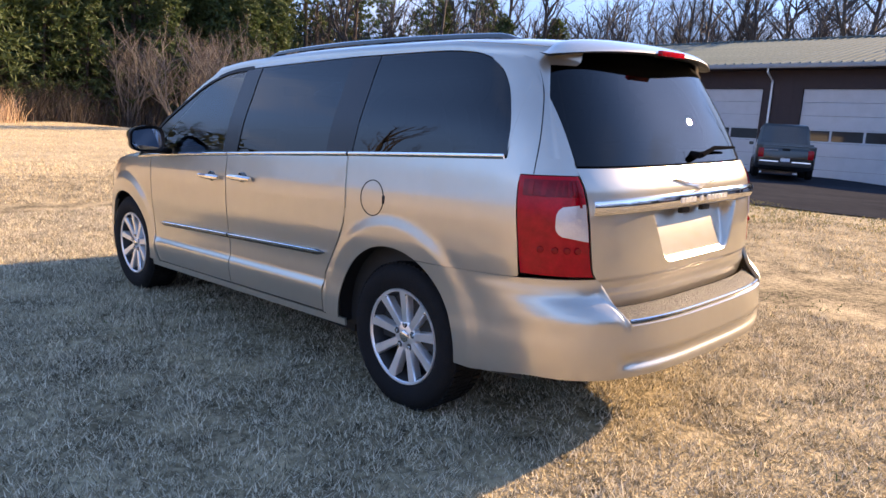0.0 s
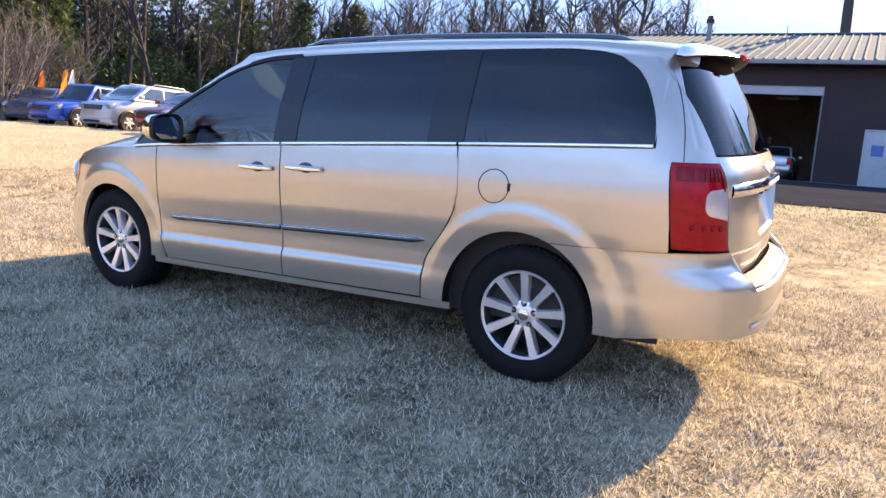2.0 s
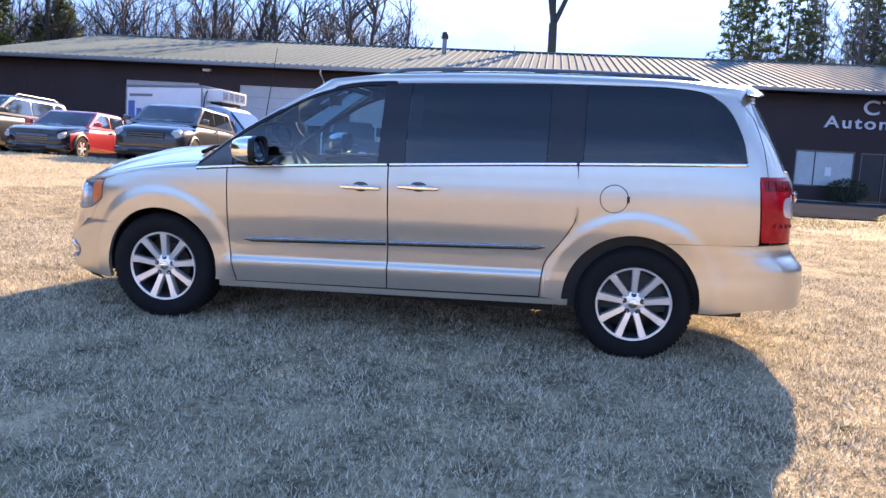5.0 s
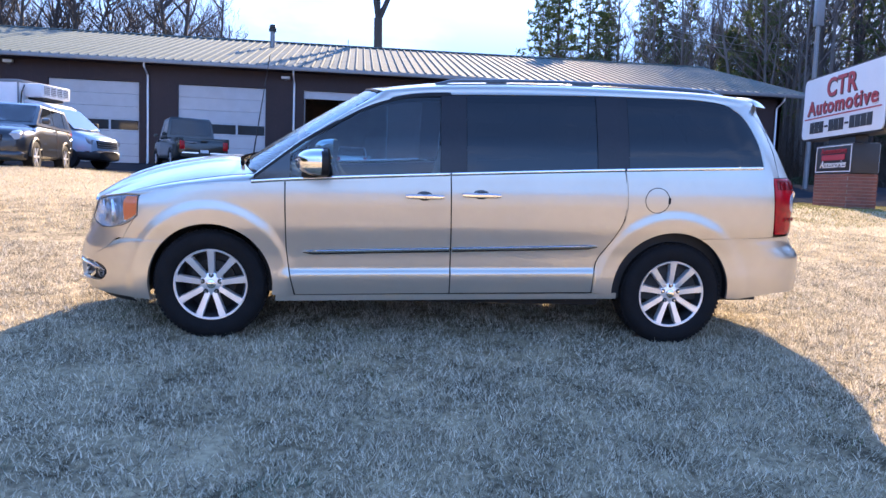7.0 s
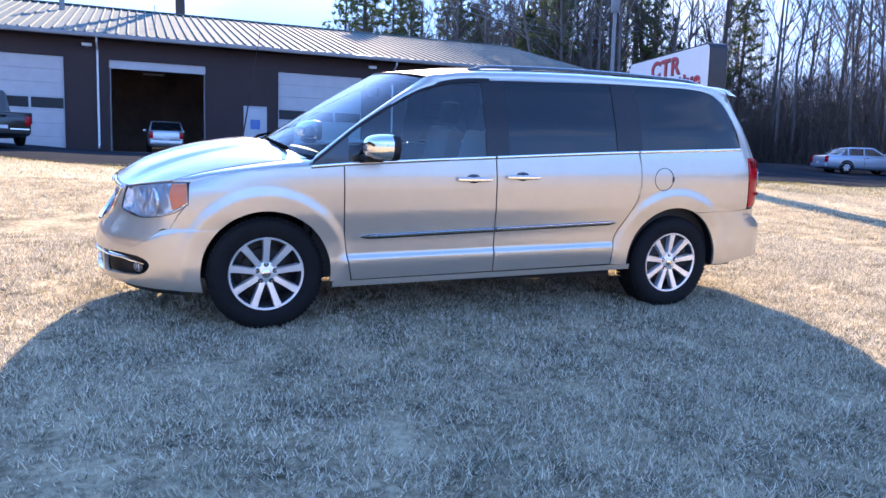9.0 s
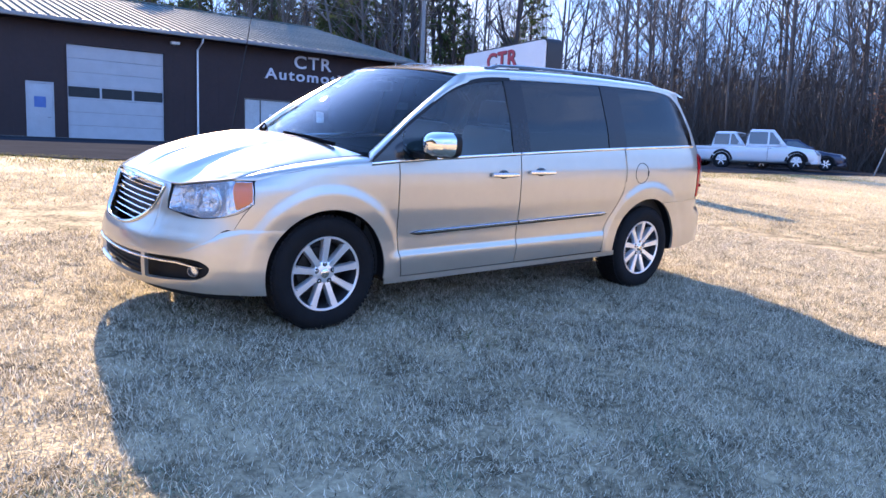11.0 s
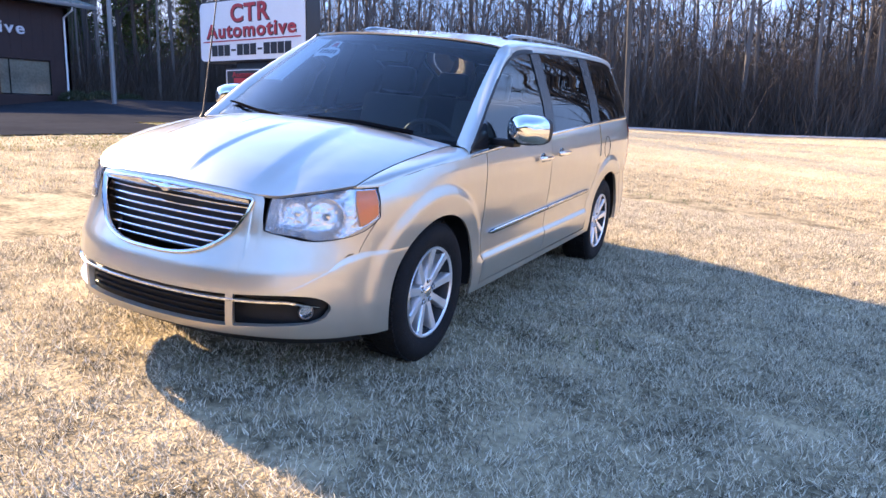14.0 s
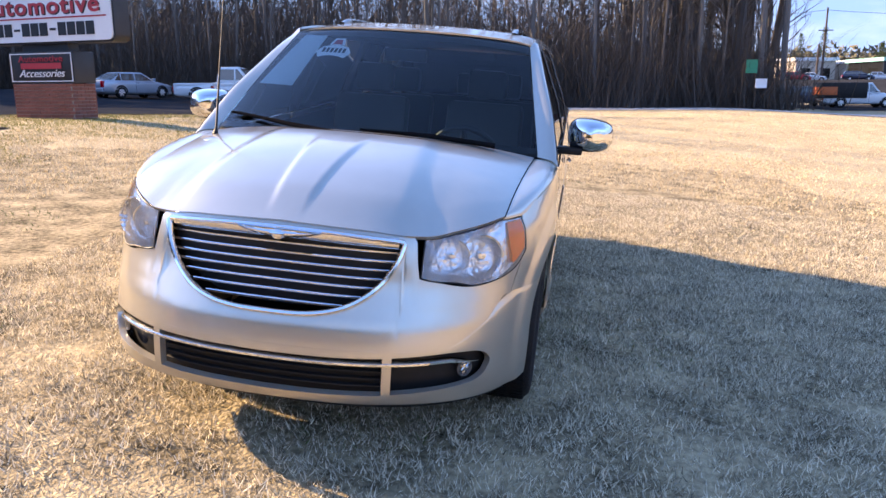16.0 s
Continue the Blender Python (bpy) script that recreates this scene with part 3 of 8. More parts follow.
# ---- roadside sign ----
sign = thing("roadside_sign", "white illuminated business sign on a brick pier", "sign", Matrix.Translation((-11.05, -11.0, ground_z(-11, -11))) @ pose(0, 0, 0, 0, 0, 79))
SB = ground_z(-11, -11)
bm = boxed(-2.19, 2.19, -0.22, 0.22, 2.42 - SB, 4.04 - SB, 0.0)
es = [e for e in bm.edges if abs(e.verts[0].co.y - e.verts[1].co.y) > 0.1]
bmesh.ops.bevel(bm, geom=es, offset=0.16, segments=5, profile=0.5, affect="EDGES")
part("cabinet", bm, M_SIGNBLACK, sign)
for s in (-1, 1):
    bm = boxed(-2.14, 2.14, 0.0, 0.03, 2.46 - SB, 4.00 - SB, 0.0)
    es = [e for e in bm.edges if abs(e.verts[0].co.y - e.verts[1].co.y) > 0.01]
    bmesh.ops.bevel(bm, geom=es, offset=0.14, segments=5, profile=0.5, affect="EDGES")
    face = part("face", bm, M_SIGNWHITE, sign, "white sign face", m=pose(0, 0.222 * s - (0.03 if s < 0 else 0), 0))
    turn = pose(0, 0, 0, 90, 0, 180 if s > 0 else 0)
    yy = s * 0.258
    text_mesh("CTR", 0.62, 0.008, M_SIGNRED, sign, "lettering", Matrix.Translation((0, yy, 3.46 - SB)) @ turn @ Matrix.Diagonal((1.25, 1, 1, 1)), 1.1, 0, 0.014)
    text_mesh("Automotive", 0.50, 0.008, M_SIGNRED, sign, "lettering", Matrix.Translation((0, yy, 3.07 - SB)) @ turn @ Matrix.Diagonal((1.36, 1, 1, 1)), 1.12, 0, 0.010)
    for body, size, zz, wide, gap, bold in (("CTR", 0.62, 3.46, 1.25, 1.1, 0.024), ("Automotive", 0.50, 3.07, 1.36, 1.12, 0.018)):
        text_mesh(body, size, 0.004, M_SIGNBLACK, sign, "lettering_shadow", Matrix.Translation((-0.025 * s, yy - 0.004 * s, zz - 0.02 - SB)) @ turn @ Matrix.Diagonal((wide, 1, 1, 1)), gap, 0, bold)
    part("rule", boxed(-2.0, 2.0, yy - 0.006, yy + 0.006, 2.955 - SB, 2.985 - SB), M_SIGNRED, sign, smooth=False)
    # the telephone number stands as plain bars
    xx = -1.62
    for k in range(12):
        if k in (3, 7):
            part("bar", boxed(xx + 0.03, xx + 0.21, yy - 0.006, yy + 0.006, 2.70 - SB, 2.75 - SB), M_SIGNBLACK, sign, smooth=False)
        else:
            part("bar", boxed(xx, xx + 0.235, yy - 0.006, yy + 0.006, 2.585 - SB, 2.87 - SB), M_SIGNBLACK, sign, smooth=False)
        xx += 0.275
part("neck", boxed(-0.7, 0.7, -0.14, 0.14, 2.20 - SB, 2.43 - SB), M_SIGNBLACK, sign)
sub = part("lower_board", boxed(-0.98, 0.98, -0.3, 0.3, 1.54 - SB, 2.24 - SB, 0.02), M_SIGNBLACK, sign)
for s in (-1, 1):
    turn = pose(0, 0, 0, 90, 0, 180 if s > 0 else 0)
    yy = s * 0.312
    bm = bmesh.new()
    for a, b, c, d in ((-0.94, 0.94, 1.575, 1.595), (-0.94, 0.94, 2.185, 2.205), (-0.94, -0.92, 1.595, 2.185), (0.92, 0.94, 1.595, 2.185)):
        box(bm, a, b, yy - 0.006, yy + 0.006, c - SB, d - SB)
    part("border", bm, M_SIGNWHITE, sign, smooth=False)
    part("red_band", boxed(-0.62, 0.62, yy - 0.004, yy + 0.004, 1.86 - SB, 1.99 - SB), M_SIGNRED, sign, smooth=False)
    text_mesh("Automotive", 0.20, 0.006, M_SIGNRED, sign, "lettering", Matrix.Translation((0, yy, 2.02 - SB)) @ turn @ Matrix.Diagonal((1.35, 1, 1, 1)), 1.05)
    text_mesh("Accessories", 0.25, 0.006, M_SIGNWHITE, sign, "lettering", Matrix.Translation((0, yy + s * 0.004, 1.68 - SB)) @ turn @ Matrix.Diagonal((1.15, 1, 1, 1)), 1.0, 0.35)
pier = part("pier", boxed(-0.90, 0.90, -0.32, 0.32, -0.3, 1.53 - SB), M_MORTAR, sign, "red brick pier", smooth=False)
brick_me = None
for side in range(4):
    long = side % 2 == 0
    half, off = (0.90, 0.32) if long else (0.32, 0.90)
    for r in range(int((1.50 - SB) / 0.077) + 2):
        xx = -half + (0.0 if r % 2 else -0.11)
        while xx < half - 0.02:
            a, b = max(xx, -half - 0.006), min(xx + 0.21, half + 0.006)
            if b - a > 0.05:
                if brick_me is None:
                    o = part("brick", boxed(-0.5, 0.5, -0.5, 0.5, -0.5, 0.5), M_BRICK, pier, smooth=False)
                    brick_me = o.data
                else:
                    o = new("brick", brick_me)
                    o.parent = pier
                dpt = 0.016
                mm = pose(0, 0, 0, 0, 0, side * 90) @ Matrix.Translation(((a + b) / 2, -off - dpt / 2 + 0.004, -0.05 + r * 0.077 + 0.034)) @ Matrix.Diagonal((b - a, dpt + 0.008, 0.065, 1))
                o.matrix_basis = mm
            xx += 0.22


# ---- the van ----
def curve(table):
    """A smooth curve through (input, output) pairs."""
    xs, ys = [a for a, _ in table], [b for _, b in table]
    n = len(xs)
    h = [xs[i + 1] - xs[i] for i in range(n - 1)]
    d = [(ys[i + 1] - ys[i]) / h[i] for i in range(n - 1)]
    t = [d[0]] + [0 if d[i - 1] * d[i] <= 0 else 2 * d[i - 1] * d[i] / (d[i - 1] + d[i]) for i in range(1, n - 1)] + [d[-1]]

    def f(x):
        if x <= xs[0]:
            return ys[0]
        if x >= xs[-1]:
            return ys[-1]
        i = max(k for k in range(n - 1) if xs[k] <= x)
        u = (x - xs[i]) / h[i]
        return ((2 * u**3 - 3 * u**2 + 1) * ys[i] + (u**3 - 2 * u**2 + u) * h[i] * t[i] + (3 * u**2 - 2 * u**3) * ys[i + 1] + (u**3 - u**2) * h[i] * t[i + 1])

    return f


RAKE = 0.027
half_width = curve([(0.16, 0.88), (0.24, 0.903), (0.32, 0.914), (0.43, 0.917), (0.505, 0.914), (0.56, 0.914), (0.66, 0.921), (0.78, 0.930),
                    (0.90, 0.930), (0.98, 0.926), (1.05, 0.915), (1.10, 0.906), (1.17, 0.888), (1.30, 0.850), (1.45, 0.788), (1.56, 0.742), (1.64, 0.70), (1.72, 0.62)])
nose_x = curve([(0.14, 2.40), (0.20, 2.46), (0.27, 2.515), (0.32, 2.53), (0.42, 2.535), (0.52, 2.52), (0.60, 2.485), (0.68, 2.45), (0.76, 2.43), (0.84, 2.40), (0.90, 2.33), (0.98, 2.22)])
tail_x = curve([(0.20, -2.58), (0.30, -2.63), (0.45, -2.65), (0.60, -2.645), (0.66, -2.60), (0.70, -2.55), (0.95, -2.535), (1.10, -2.52), (1.20, -2.475), (1.40, -2.375), (1.60, -2.262), (1.72, -2.19)])
X_FW, X_RW, Z_W = 1.539, -1.539, 0.345
ARCH = {X_FW: (1.539, 0.352, 0.392), X_RW: (-1.508, 0.365, 0.413)}


def side_y(x, z, flare=True):
    """Half width of the body at a place along it and a height."""
    w = half_width(z + RAKE * x)
    if x > 0.9:
        u = min((x - 0.9) / (nose_x(z) - 0.9), 1.0)
        w *= max(1 - u**4.4, 0.0) ** (1 / 2.5)
    elif x < -1.2:
        u = min((-1.2 - x) / (-1.2 - tail_x(z)), 1.0)
        w *= max(1 - u**7.5, 0.0) ** (1 / 3.2)
    if flare:
        # a narrow ledge low on the doors
        zr = z + RAKE * x
        k = smoothstep(-0.985, -0.955, x) * smoothstep(1.12, 1.03, x)
        w += 0.015 * k * min(smoothstep(0.28, 0.455, zr), min(max((0.492 - zr) / 0.028, 0.0), 1.0))
        for xw in (X_FW, X_RW):
            ax, az, ar = ARCH[xw]
            r = math.hypot(x - ax, z - az) - ar
            if z > 0.18 and r < 0.2:
                w += 0.013 * smoothstep(0.155, 0.085, r)
    return w


def nose(y, z):
    """The front's place along x."""
    w = half_width(z + RAKE * 2.2)
    u = min(abs(y) / w, 0.999)
    return 0.9 + (nose_x(z) - 0.9) * (1 - u**2.5) ** (1 / 4.4)


def tail(y, z):
    w = half_width(z - RAKE * 2.3)
    u = min(abs(y) / w, 0.9995)
    return -1.2 + (tail_x(z) + 1.2) * (1 - u**3.2) ** (1 / 7.5)


def grid_bm(fn, nu, nv, rim=0.012, inner=(0, 0, 0.8)):
    """A panel from fn(u, v), with its edges turned in by rim."""
    bm = bmesh.new()
    g = [[bm.verts.new(fn(i / nu, j / nv)) for j in range(nv + 1)] for i in range(nu + 1)]
    for i in range(nu):
        for j in range(nv):
            q = list(dict.fromkeys((g[i][j], g[i + 1][j], g[i + 1][j + 1], g[i][j + 1])))
            try:
                bm.faces.new(q)
            except ValueError:
                pass
    bmesh.ops.remove_doubles(bm, verts=bm.verts, dist=1e-5)
    bmesh.ops.dissolve_degenerate(bm, edges=bm.edges, dist=1e-5)
    bm.normal_update()
    c = Vector(inner)
    s = sum(f.normal.dot(f.calc_center_median() - c) * f.calc_area() for f in bm.faces)
    if s < 0:
        bmesh.ops.reverse_faces(bm, faces=bm.faces)
        bm.normal_update()
    if rim:
        edge = [e for e in bm.edges if e.is_boundary]
        nrm = {v: v.normal.copy() for e in edge for v in e.verts}
        new_geom = bmesh.ops.extrude_edge_only(bm, edges=edge)["geom"]
        old = {tuple(round(k, 6) for k in v.co): n for v, n in nrm.items()}
        for v in (g2 for g2 in new_geom if isinstance(g2, bmesh.types.BMVert)):
            n = old.get(tuple(round(k, 6) for k in v.co))
            if n:
                v.co -= n * rim
    return bm


def flip(fn):
    def f(u, v):
        p = fn(u, v)
        return (p[0], -p[1], p[2])
    return f


van = thing("minivan", "champagne metallic minivan with tinted windows parked on dry grass", "minivan", SLOPE)


def both(name, fn, nu, nv, mat, label="", rim=0.012, parent=None, inner=(0, 0, 0.8)):
    """The same panel on both flanks."""
    a = part(name, grid_bm(fn, nu, nv, rim, inner), mat, parent or van, label, angle=40)
    b = part(name, grid_bm(flip(fn), nu, nv, rim, inner), mat, parent or van, label, angle=40)
    return a, b


def lerp(a, b, t):
    return a + (b - a) * t


def poly_x(table):
    """x of a seam as a function of z."""
    return curve(sorted((z, x) for x, z in table))


belt = curve([(-2.25, 1.232), (-2.07, 1.225), (-1.125, 1.177), (0.014, 1.107), (1.05, 1.036), (1.28, 1.014), (1.42, 1.0)])
sill = curve([(-1.2, 0.357), (-0.96, 0.350), (0.0, 0.325), (1.0, 0.298), (1.2, 0.292)])
seam_f = poly_x([(1.078, 1.036), (1.075, 0.90), (1.066, 0.62), (1.045, 0.46), (1.008, 0.298)])
seam_m = poly_x([(0.028, 1.107), (0.020, 0.90), (0.010, 0.62), (0.006, 0.32)])
seam_r = poly_x([(-1.135, 1.18), (-1.155, 1.00), (-1.157, 0.93), (-1.146, 0.855), (-1.105, 0.765), (-1.047, 0.676), (-1.0, 0.61), (-0.972, 0.55), (-0.962, 0.45), (-0.958, 0.352)])
GAP = 0.0042


def flank(xa, xb, za, zb, off=0.0):
    """A flank panel between two seams and two heights."""
    def f(u, v):
        xm = lerp(xa(0.7), xb(0.7), u)
        z = lerp(za(xm), zb(xm), v)
        x = lerp(xa(z), xb(z), u)
        return (x, side_y(x, z) + off, z)
    return f


both("front_door", flank(lambda z: seam_m(z) + GAP, lambda z: seam_f(z) - GAP, lambda x: sill(x) + GAP, lambda x: belt(x) - 0.004), 30, 84, M_PAINT)
both("sliding_door", flank(lambda z: seam_r(z) + GAP, lambda z: seam_m(z) - GAP, lambda x: sill(x) + GAP, lambda x: belt(x) - 0.004), 34, 84, M_PAINT)
arch_low = 0.235


def arch_pt(xw, a):
    ax, az, ar = ARCH[xw]
    return ax + ar * math.cos(a), az + ar * math.sin(a)


# front wing: ruled from the arch to its outline
def lamp_top(y):
    """Height of the bonnet's leading edge: over the grille, then over the lamp."""
    return curve([(0, 0.858), (0.30, 0.850), (0.475, 0.838), (0.51, 0.838), (0.60, 0.856), (0.70, 0.880), (0.76, 0.898), (0.80, 0.905)])(abs(y))


hood_fall = curve([(0, 1), (0.2, 0.935), (0.4, 0.81), (0.6, 0.63), (0.8, 0.37), (0.92, 0.16), (1, 0)])


def hood_pt(u, w):
    """The bonnet: u from the screen to the nose, w across."""
    y = w * lerp(0.80, 0.752, u)
    x = lerp(1.45 - 0.16 * w * w, nose(y, lamp_top(y)) + 0.004, u)
    k = abs(w)
    front = lamp_top(y) + 0.008
    z = lerp(front, 1.124 - 0.064 * k**2.4, hood_fall(u)) - 0.012 * k**4 * math.sin(math.pi * u)
    z += 0.013 * smoothstep(0.60, 0.48, k - 0.14 * u + 0.10) * smoothstep(1.0, 0.82, u) * smoothstep(0.0, 0.15, u)
    z += 0.009 * smoothstep(lerp(0.15, 0.075, u), lerp(0.11, 0.045, u), abs(y)) * smoothstep(0.15, 0.5, u) * smoothstep(1.0, 0.80, u)
    return Vector((x, y, z))


def hood_side(x):
    """Bonnet edge at x: its half width and height."""
    lo, hi = 0.0, 1.0
    for _ in range(24):
        mid = (lo + hi) / 2
        lo, hi = (mid, hi) if hood_pt(mid, 1.0).x < x else (lo, mid)
    p = hood_pt(lo, 1.0)
    return p.y, p.z


# outline of the wing in side view: door seam up, along the shoulder, down the lamp, along the bumper seam
def wing_outline(s):
    pts = [(seam_f(0.292) + GAP, 0.292), (seam_f(0.46) + GAP, 0.46), (seam_f(0.62) + GAP, 0.62), (seam_f(0.85) + GAP, 0.85), (1.081, 1.02), (1.30, 1.005), (1.50, 0.995),
           (1.68, 0.975), (1.86, 0.938), (1.985, 0.900), (1.988, 0.86), (1.992, 0.775), (2.045, 0.705), (2.092, 0.625), (2.0, 0.622), (1.845, 0.622)]
    return path_at(pts, s)


def path_at(pts, s):
    d = [0.0]
    for a, b in zip(pts, pts[1:]):
        d.append(d[-1] + math.hypot(b[0] - a[0], b[1] - a[1]))
    t = s * d[-1]
    i = 0
    while i < len(d) - 2 and d[i + 1] < t:
        i += 1
    k = (t - d[i]) / max(d[i + 1] - d[i], 1e-9)
    return tuple(lerp(p, q, k) for p, q in zip(pts[i], pts[i + 1]))


def ring_panel(xw, a0, a1, outline, z_min, off=0.0):
    def f(u, v):
        a = radians(lerp(a0, a1, u))
        x0, z0 = arch_pt(xw, a)
        z0 = max(z0, z_min)
        x1, z1 = outline(u)
        k = v ** 1.25
        x, z = lerp(x0, x1, k), lerp(z0, z1, k)
        return (x, side_y(x, z) + off, z)
    return f


both("front_wing", ring_panel(X_FW, 188, 43.5, wing_outline, 0.25), 90, 40, M_PAINT)


def shoulder(u, v):
    """The top of the wing, rolling over to the bonnet's edge."""
    x = lerp(1.081, 2.082, u)
    z0 = curve([(1.081, 1.02), (1.30, 1.005), (1.50, 0.995), (1.68, 0.975), (1.86, 0.938), (1.985, 0.898), (2.03, 0.895), (2.082, 0.890)])(x)
    y0 = side_y(x, z0)
    y1, z1 = hood_side(max(x, 1.295))
    y1, z1 = y1 + GAP, max(z1 - 0.003, z0 + 0.004)
    if x < 1.29:
        k = (1.29 - x) / 0.21
        y1, z1 = lerp(y1, y0 - 0.02, k), lerp(z1, belt(x) + 0.006, k)
    a = v * math.pi / 2
    return (x, lerp(y1, y0, math.cos(a) ** 0.9), lerp(z0, z1, math.sin(a) ** 0.9))


both("wing_top", shoulder, 30, 8, M_PAINT)


# rear quarter, below the window
def quarter_outline(s):
    pts = [(-1.672, 0.744), (-1.85, 0.748), (-2.0, 0.752), (-2.228, 0.762), (-2.219, 0.90), (-2.206, 1.02), (-2.195, 1.13), (-2.20, 1.226), (-2.0, 1.218), (-1.6, 1.203), (-1.3, 1.185)]
    pts += [(seam_r(z) - GAP, z) for z in (1.176, 1.12, 1.06, 1.0, 0.93, 0.89, 0.855, 0.81, 0.765, 0.72, 0.676, 0.64, 0.61, 0.58, 0.55, 0.50, 0.45, 0.40, 0.352)]
    return path_at(pts, s)




def quarter(u, v):
    a = radians(lerp(113.5, -2, u))
    x0, z0 = arch_pt(X_RW, a)
    x1, z1 = quarter_outline(u)
    k = v ** 1.2
    x, z = lerp(x0, x1, k), lerp(z0, z1, k)
    return (x, side_y(x, z), z)


both("rear_quarter", quarter, 200, 40, M_PAINT, rim=0.006)
# sill between the arches
both("sill", lambda u, v: (lerp(-1.135, 1.130, u), side_y(lerp(-1.135, 1.130, u), lerp(0.283 - RAKE * lerp(-1.1, 1.1, u), sill(lerp(-1.1, 1.1, u)) - GAP, v), False), lerp(0.283 - RAKE * lerp(-1.1, 1.1, u), sill(lerp(-1.1, 1.1, u)) - GAP, v)), 40, 6, M_PAINT)


# bumpers wrap round the ends
def wrap_front(s, z, x_start=None):
    """A place on the front's plan outline: s = 0 at the left arch, 1 at the right arch, 0.5 on the centre line."""
    t = abs(2 * s - 1)
    ax, az, ar = ARCH[X_FW]
    x_start = ax + math.sqrt(max(ar * ar - (z - az) ** 2, 0.0))
    w = half_width(z + RAKE * 2.0)
    a = lerp(0, math.pi / 2, t)
    yy = w * math.sin(a) ** 0.8
    c = nose_x(z)
    # switch from front to flank where the outline turns
    y_end = side_y(x_start, z, False)
    lim = 0.86
    if t < lim:
        y = lerp(0, 0.90 * y_end, (t / lim))
        x = nose(y, z)
    else:
        x_turn = nose(0.90 * y_end, z)
        x = lerp(x_turn, x_start, (t - lim) / (1 - lim))
        y = side_y(x, z)
    return Vector((x, y if s < 0.5 else -y, z))


def wrap_rear(s, z):
    t = abs(2 * s - 1)
    ax, az, ar = ARCH[X_RW]
    x_start = ax - math.sqrt(max(ar * ar - (z - az) ** 2, 0.0))
    y_end = side_y(x_start, z, False)
    lim = 0.80
    if t < lim:
        y = lerp(0, 0.955 * y_end, t / lim)
        x = tail(y, z)
    else:
        x_turn = tail(0.955 * y_end, z)
        x = lerp(x_turn, x_start, (t - lim) / (1 - lim))
        y = side_y(x, z)
    return Vector((x, y if s < 0.5 else -y, z))


# front openings: grille and the lower intake bars, as (centre z, half height) by y
def grille_span(y):
    """Lower and upper edge of the grille opening at y, or None."""
    t = abs(y) / 0.442
    if t >= 1:
        return None
    top = 0.843 - 0.018 * t * t
    low = 0.842 - 0.278 * (1 - t**3.2) ** 0.58
    return low, top - 0.0


def strip_panel(name, fn, cells, mat, nu, nv, label="", inner=(0, 0, 0.6), rim=0.025):
    """A panel from fn(u, v) with the cells left out for which cells(u, v) is true."""
    bm = bmesh.new()
    g = [[bm.verts.new(fn(i / nu, j / nv)) for j in range(nv + 1)] for i in range(nu + 1)]
    for i in range(nu):
        for j in range(nv):
            if not cells((i + 0.5) / nu, (j + 0.5) / nv):
                bm.faces.new((g[i][j], g[i + 1][j], g[i + 1][j + 1], g[i][j + 1]))
    bmesh.ops.delete(bm, geom=[v for v in bm.verts if not v.link_faces], context="VERTS")
    bm.normal_update()
    c = Vector(inner)
    if sum(f.normal.dot(f.calc_center_median() - c) for f in bm.faces) < 0:
        bmesh.ops.reverse_faces(bm, faces=bm.faces)
        bm.normal_update()
    edge = [e for e in bm.edges if e.is_boundary]
    nrm = {tuple(round(k, 6) for k in v.co): v.normal.copy() for e in edge for v in e.verts}
    geom = bmesh.ops.extrude_edge_only(bm, edges=edge)["geom"]
    for v in (k for k in geom if isinstance(k, bmesh.types.BMVert)):
        n = nrm.get(tuple(round(k, 6) for k in v.co))
        if n:
            v.co -= n * rim
    return part(name, bm, mat, van, label, angle=45)


def fascia_seam(t):
    """Height at which the bumper meets the panel round the grille."""
    return 0.462 + 0.156 * smoothstep(0.60, 0.86, t)


def fascia_fit(u, v):
    """The fascia with grid lines bent to the intake's edges."""
    p0 = wrap_front(u, 0.36)
    y = abs(p0.y)
    kk = [0.19, 0.30, 0.435, 0.62]
    t = y
    lo = curve([(0, 0.292), (0.40, 0.298), (0.455, 0.302), (0.66, 0.316), (0.705, 0.322), (0.740, 0.342), (0.762, 0.386), (0.95, 0.390)])(t)
    hi = curve([(0, 0.432), (0.40, 0.437), (0.455, 0.440), (0.62, 0.446), (0.70, 0.440), (0.740, 0.422), (0.762, 0.390), (0.95, 0.394)])(t)
    lip = 0.258 - 0.018 * smoothstep(0.45, 0.9, t)
    if v < 0.35:
        z = lerp(lip, lo, v / 0.35)
    elif v < 0.6:
        z = lerp(lo, hi, (v - 0.35) / 0.25)
    else:
        z = lerp(hi, fascia_seam(t) + 0.035, (v - 0.6) / 0.4)
    q = wrap_front(u, z)
    # its top edge tucks in behind the panel above
    q += (Vector((1.5, 0, z)) - q).normalized() * 0.005 * smoothstep(0.001, 0.010, z - fascia_seam(abs(q.y)))
    return q


def in_intake(u, v):
    y = abs(wrap_front(u, 0.36).y)
    return 0.35 < v < 0.6 and (y < 0.408 or 0.448 < y < 0.757)


front_bumper = strip_panel("front_bumper", fascia_fit, in_intake, M_PAINT, 180, 40, inner=(1.2, 0, 0.5))
part("chin", grid_bm(lambda u, v: (lambda y: (nose(y, 0.27) - 0.045 - 0.06 * (1 - v), y, lerp(0.205, 0.262 - 0.015 * smoothstep(0.45, 0.9, abs(y)), v)))(lerp(-0.80, 0.80, u)), 40, 3, 0, inner=(1.2, 0, 0.3)), M_BLACK, van, "black air dam under the bumper")


